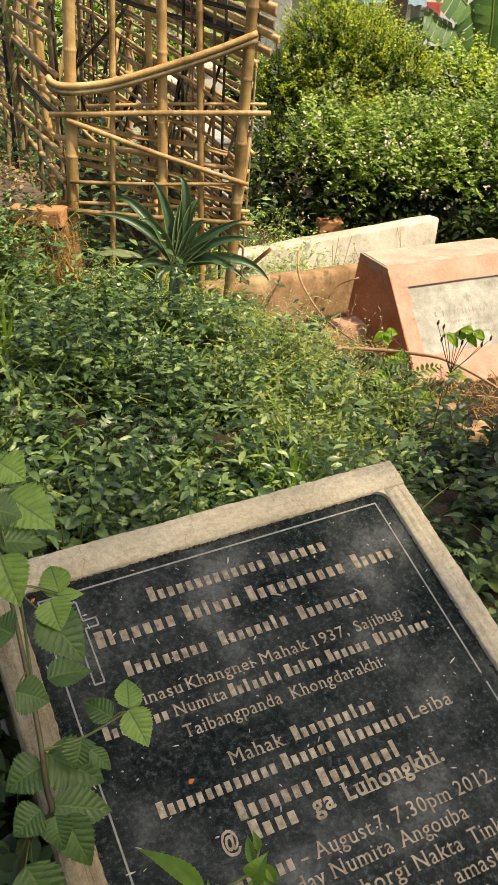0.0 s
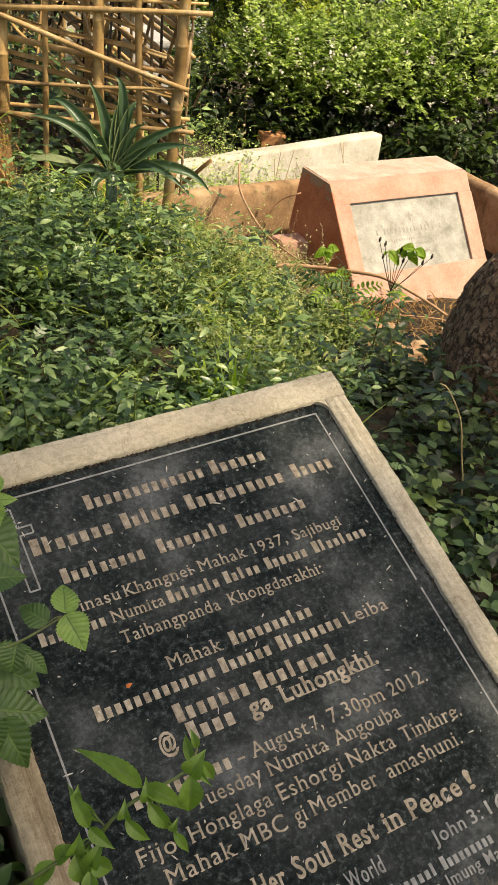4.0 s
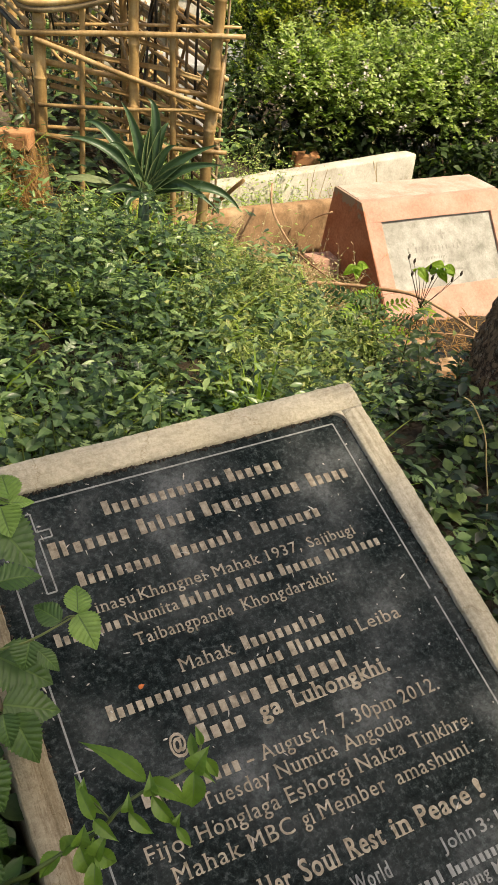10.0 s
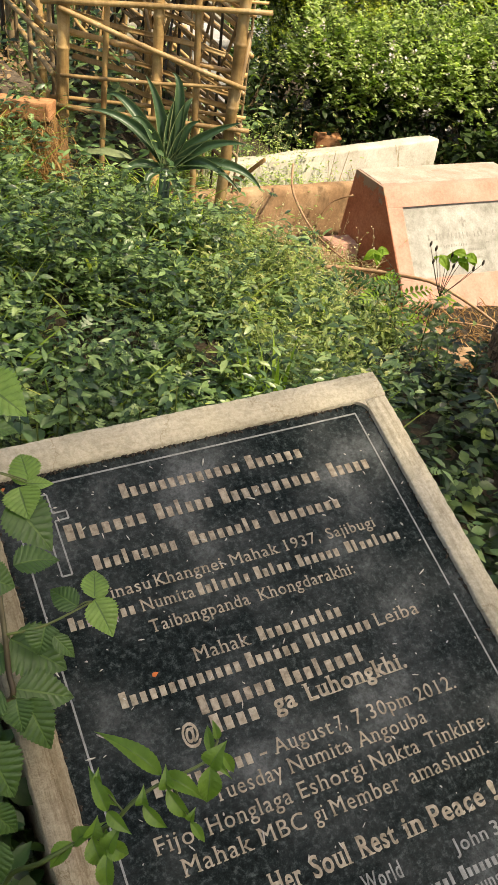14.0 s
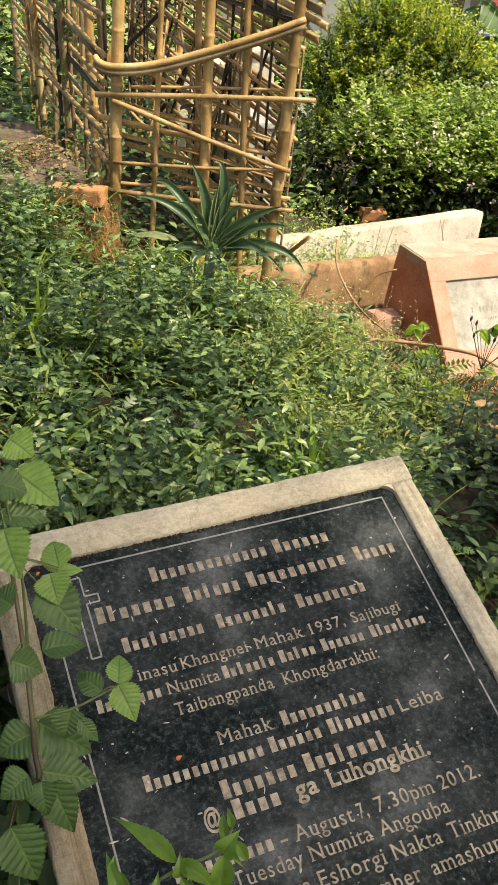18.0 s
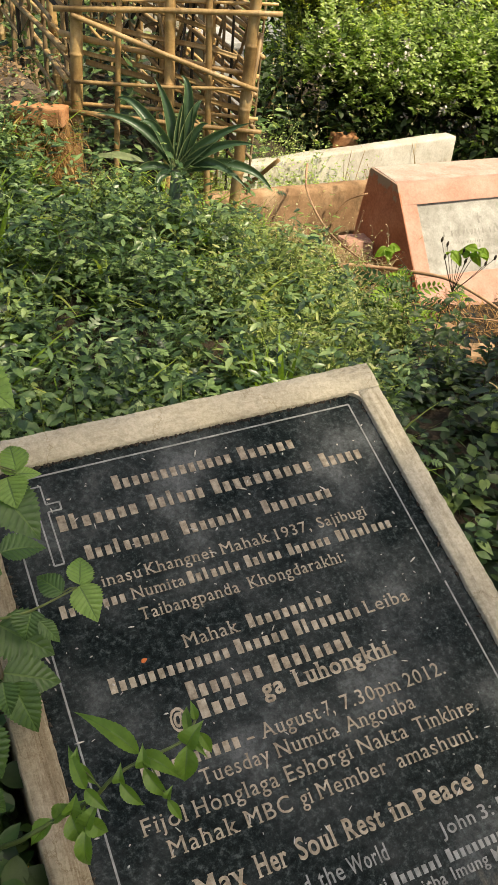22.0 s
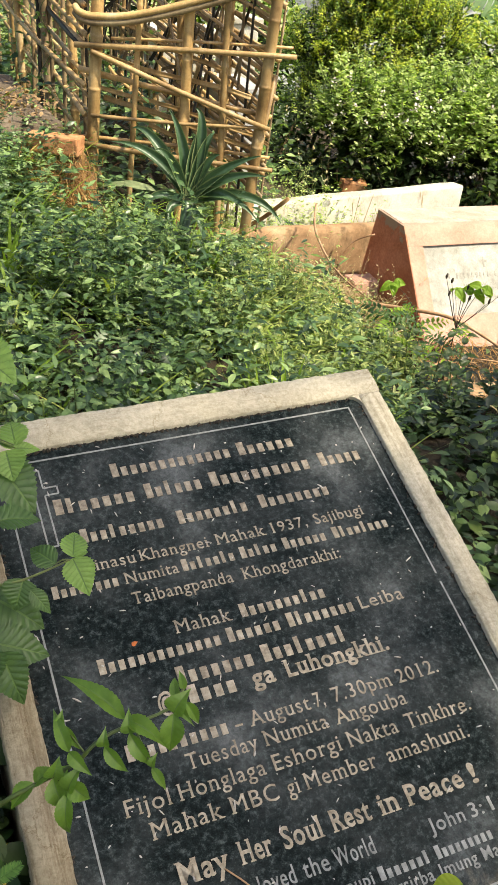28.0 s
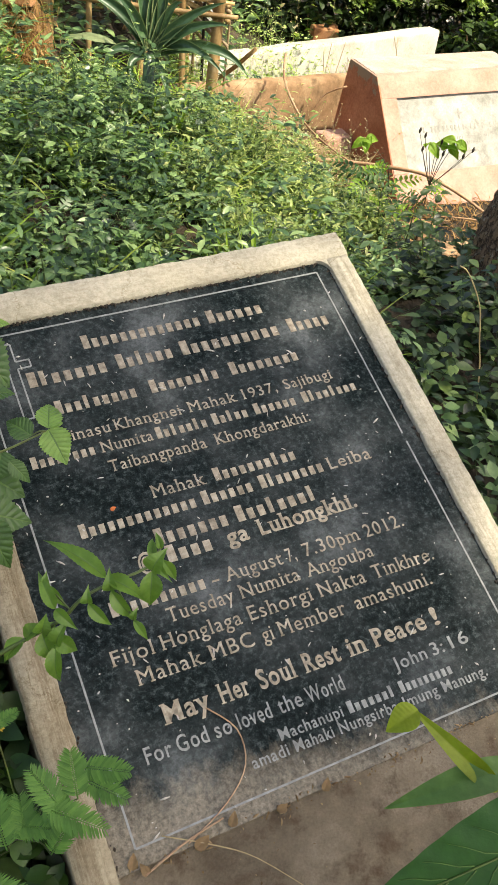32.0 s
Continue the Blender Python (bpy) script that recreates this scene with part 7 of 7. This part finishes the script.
tagged(sprays.make("yellow_sprays", M_BUSH_YELLOW), "upright yellow-green sprays of the fine-leaved shrub", "foliage", kind="stuff")
# shoots in the sunlit leaf colour, to brighten the bush's front
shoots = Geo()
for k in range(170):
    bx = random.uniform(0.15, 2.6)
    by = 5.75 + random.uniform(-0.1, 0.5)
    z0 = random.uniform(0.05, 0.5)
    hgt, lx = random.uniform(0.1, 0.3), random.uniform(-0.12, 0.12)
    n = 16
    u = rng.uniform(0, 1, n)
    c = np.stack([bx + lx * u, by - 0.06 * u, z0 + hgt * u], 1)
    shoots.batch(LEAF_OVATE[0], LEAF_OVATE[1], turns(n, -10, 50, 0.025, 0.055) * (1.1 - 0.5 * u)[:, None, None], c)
tagged(shoots.make("leafy_shoots", M_BUSH_LIT), "leafy shoots coloured light for the sun, rising out of the bush", "foliage", kind="stuff")
heads = Geo()
for k in range(75):
    x = random.uniform(0.2, 2.0)
    c = np.array([x, 5.55 + 0.15 * abs(x - 1) + random.uniform(-0.05, 0.1), random.uniform(-0.05, 0.5)])
    n = 9
    heads.batch(LEAF_ROUND[0], LEAF_ROUND[1], turns(n, 0, 70, 0.012, 0.022), c + rng.normal(0, 0.008, (n, 3)))
tagged(heads.make("flower_heads", M_FLOWER), "pale flower heads dotted over the bush", "flowers", kind="stuff")
# ---- the tree beside the graves: trunk, limbs and the crown that shades the gravestone ----
random.seed(11)
tree = thing("tree", (1.1, 2.5, gz(1.1, 2.5)), "tree with dark scaly bark leaning over the graves, spreading leafy crown", "tree")


def rough_tube(pts, rad, sides=72, depth=0.017):
    g = Geo()
    fine, rr = [], []
    for i in range(len(pts) - 1):
        for j in range(14):
            t = j / 14
            fine.append(Vector(pts[i]).lerp(Vector(pts[i + 1]), t))
            rr.append(rad[i] + (rad[i + 1] - rad[i]) * t)
    g.tube(fine, rr, sides)
    v = g.v[0]
    for k in range(len(v)):
        q = Vector(v[k])
        c = fine[k // sides]
        o = (q - c)
        a = noise.noise(Vector((q.x * 9, q.y * 9, q.z * 3.5))) + 0.9 * abs(noise.noise(Vector((q.x * 30, q.y * 30, q.z * 17)))) + 0.6 * noise.noise(q * 75)
        v[k] = q + o.normalized() * a * depth
    return g


rough_tube([(1.08, 2.46, -0.4), (1.08, 2.46, -0.05), (1.085, 2.46, 0.15), (1.11, 2.46, 0.28), (1.18, 2.45, 0.4), (1.32, 2.38, 0.62), (1.75, 1.95, 1.5), (2.4, 1.4, 2.6), (3.3, 0.85, 4.0), (4.1, 0.35, 5.5), (4.9, -0.2, 7.0)], [0.4, 0.31, 0.265, 0.255, 0.245, 0.23, 0.21, 0.19, 0.17, 0.14, 0.1]).make("trunk", M_BARK, tree)
TREE_ARMS = [[(4.9, -0.2, 7.0), (5.1, -0.9, 8.0), (5.2, -1.5, 8.8), (5.3, -2.0, 9.2)], [(4.9, -0.2, 7.0), (5.5, -0.5, 8.2), (6.1, -0.9, 8.9)], [(5.1, -0.9, 8.0), (4.6, -1.3, 8.7), (4.4, -1.8, 9.1)], [(4.1, 0.35, 5.5), (4.15, 0.1, 7.2), (4.05, -0.05, 8.6)]]
for limb in TREE_ARMS:
    Geo().tube(limb, [0.08, 0.055, 0.04, 0.02][:len(limb)], 9).make("limb", M_BARK, tree)
# unseen crown: leaf boxes placed and thinned to set where shade falls
crown = Geo()
for x0, x1, y0, y1, z0, z1, n in ((4.2, 5.9, -2.4, -1.8, 8.4, 9.3, 1350), (4.2, 5.15, -1.8, -1.25, 8.4, 9.3, 800), (5.15, 5.9, -1.8, -1.25, 8.4, 9.3, 170), (4.2, 5.7, -1.3, -0.75, 8.4, 9.3, 420), (5.55, 6.7, -1.9, 0.2, 8.4, 9.2, 1700), (3.55, 5.0, -0.85, 0.5, 8.4, 9.2, 430)):
    c = np.stack([rng.uniform(x0, x1, n), rng.uniform(y0, y1, n), rng.uniform(z0, z1, n)], 1)
    knot = np.stack([rng.uniform(x0, x1, n // 28 + 1), rng.uniform(y0, y1, n // 28 + 1), rng.uniform(z0, z1, n // 28 + 1)], 1)
    half = n // 2
    c[:half] = knot[rng.integers(0, len(knot), half)] + rng.normal(0, 0.12, (half, 3))
    crown.batch(LEAF_OVATE[0], LEAF_OVATE[1], turns(n, -50, 30, 0.07, 0.13), c)
crown.make("crown", M_BUSH_DARK, tree)


# ---- beyond the bushes: pillars, sheds, banana, tombs, valley ----
def pillar(x, y, z0, z1, w):
    th = thing("concrete_pillar", (x, y, z0), "grey concrete fence pillar with a pyramid cap", "pillar", "pillars")
    c = [(x - w, y - w), (x + w, y - w), (x + w, y + w), (x - w, y + w)]
    part("shaft", solid([(a, b, z0) for a, b in c], [(a, b, z1) for a, b in c], 0.01), M_GREYWALL, th)
    e = w * 1.2
    c = [(x - e, y - e), (x + e, y - e), (x + e, y + e), (x - e, y + e)]
    part("cap", solid([(a, b, z1 + 0.0) for a, b in c], [(x + (a - x) * 0.25, y + (b - y) * 0.25, z1 + 0.1) for a, b in c], 0.005), M_GREYWALL, th)


for x, z1 in ((0.07, 1.14), (-0.97, 1.19), (2.2, 0.95)):
    pillar(x, 9.0, gz(x, 9.0) - 0.2, z1, 0.11)


gatepost = thing("wooden_post", (1.14, 9.0, gz(1.14, 9.0)), "dark weathered wooden post with a short crossbar", "post")
part("post", solid([(1.06, 8.95, gz(1.14, 9.0) - 0.2), (1.22, 8.95, gz(1.14, 9.0) - 0.2), (1.22, 9.08, gz(1.14, 9.0) - 0.2), (1.06, 9.08, gz(1.14, 9.0) - 0.2)], [(1.05, 8.95, 1.14), (1.24, 8.95, 1.12), (1.24, 9.08, 1.12), (1.05, 9.08, 1.14)], 0.01, 0.004, 3), M_TWIG_DARK, gatepost)
part("crossbar", solid([(0.93, 8.92, 1.1), (1.12, 8.92, 1.1), (1.12, 8.949, 1.1), (0.93, 8.949, 1.1)], [(0.93, 8.92, 1.16), (1.12, 8.92, 1.16), (1.12, 8.949, 1.16), (0.93, 8.949, 1.16)], 0.006), M_TWIG_DARK, gatepost)

banana = thing("banana_plant", (1.75, 7.7, gz(1.75, 7.7)), "banana plant with broad torn leaves", "banana plant")
Geo().tube([(1.75, 7.7, gz(1.75, 7.7) - 0.1), (1.74, 7.68, 0.1), (1.72, 7.65, 0.6)], [0.09, 0.075, 0.05], 12).make("stalk", M_STEM, banana)


def banana_leaf(pts, wd, torn):
    """A long leaf along pts (from stalk to tip), its blade torn into strips that hang from the midrib."""
    pts = [Vector(q) for q in pts]
    fine = []
    for a, b in zip(pts, pts[1:]):
        fine += [a.lerp(b, j / 6) for j in range(6)]
    fine.append(pts[-1])
    k = len(fine)
    leaf = Geo().tube(fine, [0.014 * (1 - 0.8 * i / k) for i in range(k)], 6).make("midrib", M_STEM, banana)
    g = Geo()
    for i in range(2, k - 1):
        u = i / (k - 1)
        half = wd * math.sin(math.pi * min(1, u * 0.95 + 0.05)) ** 0.6
        d = (fine[i + 1] - fine[i - 1]).normalized()
        step = (fine[i + 1] - fine[i]).length
        side = d.cross(Vector((0, -0.6, 0.8))).normalized()
        n = side.cross(d)
        for sg in (-1, 1):
            gapk = 0.94 if torn else 1.02
            droop = (0.35 if torn else 0.1) + random.uniform(0, 0.25 if torn else 0.05)
            o = side * sg * half + d * half * 0.35 - Vector((0, 0, 1)) * half * droop
            a0, a1 = fine[i], fine[i] + d * step * gapk
            m0, m1 = a0 + o * 0.5 + n * 0.02, a1 + o * 0.5 + n * 0.02
            v = [a0, a1, m1, m0, a1 + o - d * step * 0.1, a0 + o]
            g.add([tuple(q) for q in v], [(0, 1, 2, 3), (3, 2, 4, 5)])
    g.make("leaf_blade", M_BANANA, banana)


banana_leaf([(1.72, 7.65, 0.55), (1.55, 7.6, 1.0), (1.25, 7.55, 1.24), (0.86, 7.5, 1.27)], 0.15, True)
banana_leaf([(1.73, 7.65, 0.5), (1.5, 7.55, 0.75), (1.35, 7.5, 0.78), (1.2, 7.45, 0.62)], 0.15, True)
banana_leaf([(1.72, 7.65, 0.5), (1.45, 7.55, 0.85), (1.2, 7.5, 0.98), (1.05, 7.45, 0.8)], 0.14, True)
banana_leaf([(1.73, 7.62, 0.5), (1.72, 7.6, 0.9), (1.68, 7.6, 1.3), (1.6, 7.6, 1.65)], 0.15, False)
banana_leaf([(1.74, 7.62, 0.5), (1.95, 7.6, 0.9), (2.2, 7.6, 1.1), (2.5, 7.55, 1.0)], 0.14, True)


# tombs seen through the cage
def tomb(x, y, z1, sx, sy, mat, label):
    z0 = gz(x, y) - 0.1
    th = thing("tomb", (x, y, z0), label, "tomb", "tombs")
    m = pose(x, y, 0, 0, 0, 26.6)
    part("body", slabbox(m, -sx, sx, -sy, sy, z0, z1, 0.015), mat, th)
    part("coping", slabbox(m, -sx - 0.02, sx + 0.02, -sy - 0.02, sy + 0.02, z1, z1 + 0.04, 0.01), mat, th)


tomb(-0.4, 5.6, 0.36, 0.12, 0.2, M_GREYWALL, "grey cement tomb behind the bamboo cage")
tomb(-0.42, 6.2, 0.66, 0.1, 0.12, M_CREAM, "cream-plastered tomb pillar behind the bamboo cage")
tomb(-0.85, 6.6, 0.5, 0.22, 0.15, M_CREAM, "cream-plastered tomb behind the bamboo cage")

# roofs down the slope
shed = thing("blue_roofed_shed", (0.9, 14.0, gz(0.9, 14.0)), "long low shed with a faded blue sheet roof and pale walls", "shed")
zg = gz(0.9, 14.0) - 0.3
part("wall", solid([(-0.4, 14.1, zg), (2.0, 14.1, zg), (2.0, 15.3, zg), (-0.4, 15.3, zg)], [(-0.4, 14.1, 0.6), (2.0, 14.1, 0.6), (2.0, 15.3, 0.6), (-0.4, 15.3, 0.6)]), M_WHITE, shed)
g = Geo()
k = 60
v = []
for i in range(k + 1):
    x = -0.55 + 2.75 * i / k
    for y, z in ((13.9, 0.62), (14.7, 0.86), (15.5, 0.62)):
        v.append((x, y, z + 0.015 * math.sin(i * 2.1)))
g.add(v, [(i * 3 + j, i * 3 + 3 + j, i * 3 + 4 + j, i * 3 + 1 + j) for i in range(k) for j in (0, 1)])
g.make("roof", M_TARP, shed, "faded blue corrugated roof")
hut = thing("whitewashed_hut", (2.5, 14.5, gz(2.5, 14.5)), "pale hut with red and blue cloth hung at its wall", "hut")
part("wall", solid([(2.15, 14.2, zg), (3.6, 14.2, zg), (3.6, 15.4, zg), (2.15, 15.4, zg)], [(2.15, 14.2, 0.72), (3.6, 14.2, 0.72), (3.6, 15.4, 0.72), (2.15, 15.4, 0.72)], 0.01), M_WHITE, hut)
part("cloth", solid([(2.25, 14.13, 0.42), (2.42, 14.13, 0.42), (2.42, 14.18, 0.42), (2.25, 14.18, 0.42)], [(2.22, 14.12, 0.66), (2.45, 14.12, 0.66), (2.45, 14.18, 0.66), (2.22, 14.18, 0.66)], 0.01), M_RED, hut, "red cloth")
part("cloth", solid([(2.2, 14.13, -0.1), (2.36, 14.13, -0.1), (2.36, 14.18, -0.1), (2.2, 14.18, -0.1)], [(2.2, 14.12, 0.1), (2.36, 14.12, 0.1), (2.36, 14.18, 0.1), (2.2, 14.18, 0.1)], 0.01), M_TARP, hut, "blue cloth")


# valley: pond, hedgerows, far slopes
pond = Geo()
pond.add([(10 + 26 * math.cos(a) * (1 + 0.2 * math.sin(3 * a)), 300 + 70 * math.sin(a) * (1 + 0.15 * math.cos(2 * a)), -8.9) for a in [2 * math.pi * i / 40 for i in range(40)]], [tuple(range(40))])
tagged(pond.make("pond", M_WATER, smooth=False), "shallow pond in the valley", "pond", kind="structure")
hedge = Geo()
for k in range(170):
    x, y = random.uniform(-60, 90), random.choice((75, 110, 150, 190, 260, 420, 560)) + random.uniform(-8, 8)
    s = random.uniform(0.7, 1.7) * (1 + y / 250)
    n = 150
    c = np.array([x, y, -9.0]) + np.abs(rng.normal(0, 1, (n, 3))) * np.array([s, s, s * 0.6])
    hedge.batch(LEAF_FAR[0], LEAF_FAR[1], turns(n, -40, 60, 0.35, 0.8), c)
for x, y, s in ((-9, 470, 7), (6, 540, 8), (-45, 520, 9), (-70, 480, 8), (70, 600, 9)):
    c = np.array([x, y, -9.0 + s * 0.7]) + rng.normal(0, 0.5, (500, 3)) * np.array([s, s, s * 0.7])
    hedge.batch(LEAF_FAR[0], LEAF_FAR[1], turns(500, -40, 60, 1.2, 2.6), c)
tagged(hedge.make("far_hedgerows", M_BUSH), "far hedgerows across the valley", "hedge", kind="stuff")
hill = Geo()
hv, hf = [], []
for i in range(81):
    x = -2400 + 60 * i
    top = 40 + 50 * (0.5 + 0.5 * math.sin(i * 0.21)) + 18 * math.sin(i * 0.77)
    hv += [(x, 850, -9.6), (x, 1500, top * 0.35), (x, 2300, top)]
for i in range(80):
    for j in (0, 1):
        hf.append((i * 3 + j, i * 3 + 3 + j, i * 3 + 4 + j, i * 3 + 1 + j))
hill.add(hv, hf)
tagged(hill.make("backdrop", M_FIELD), "hazy green hills beyond the valley", "hills", kind="structure")
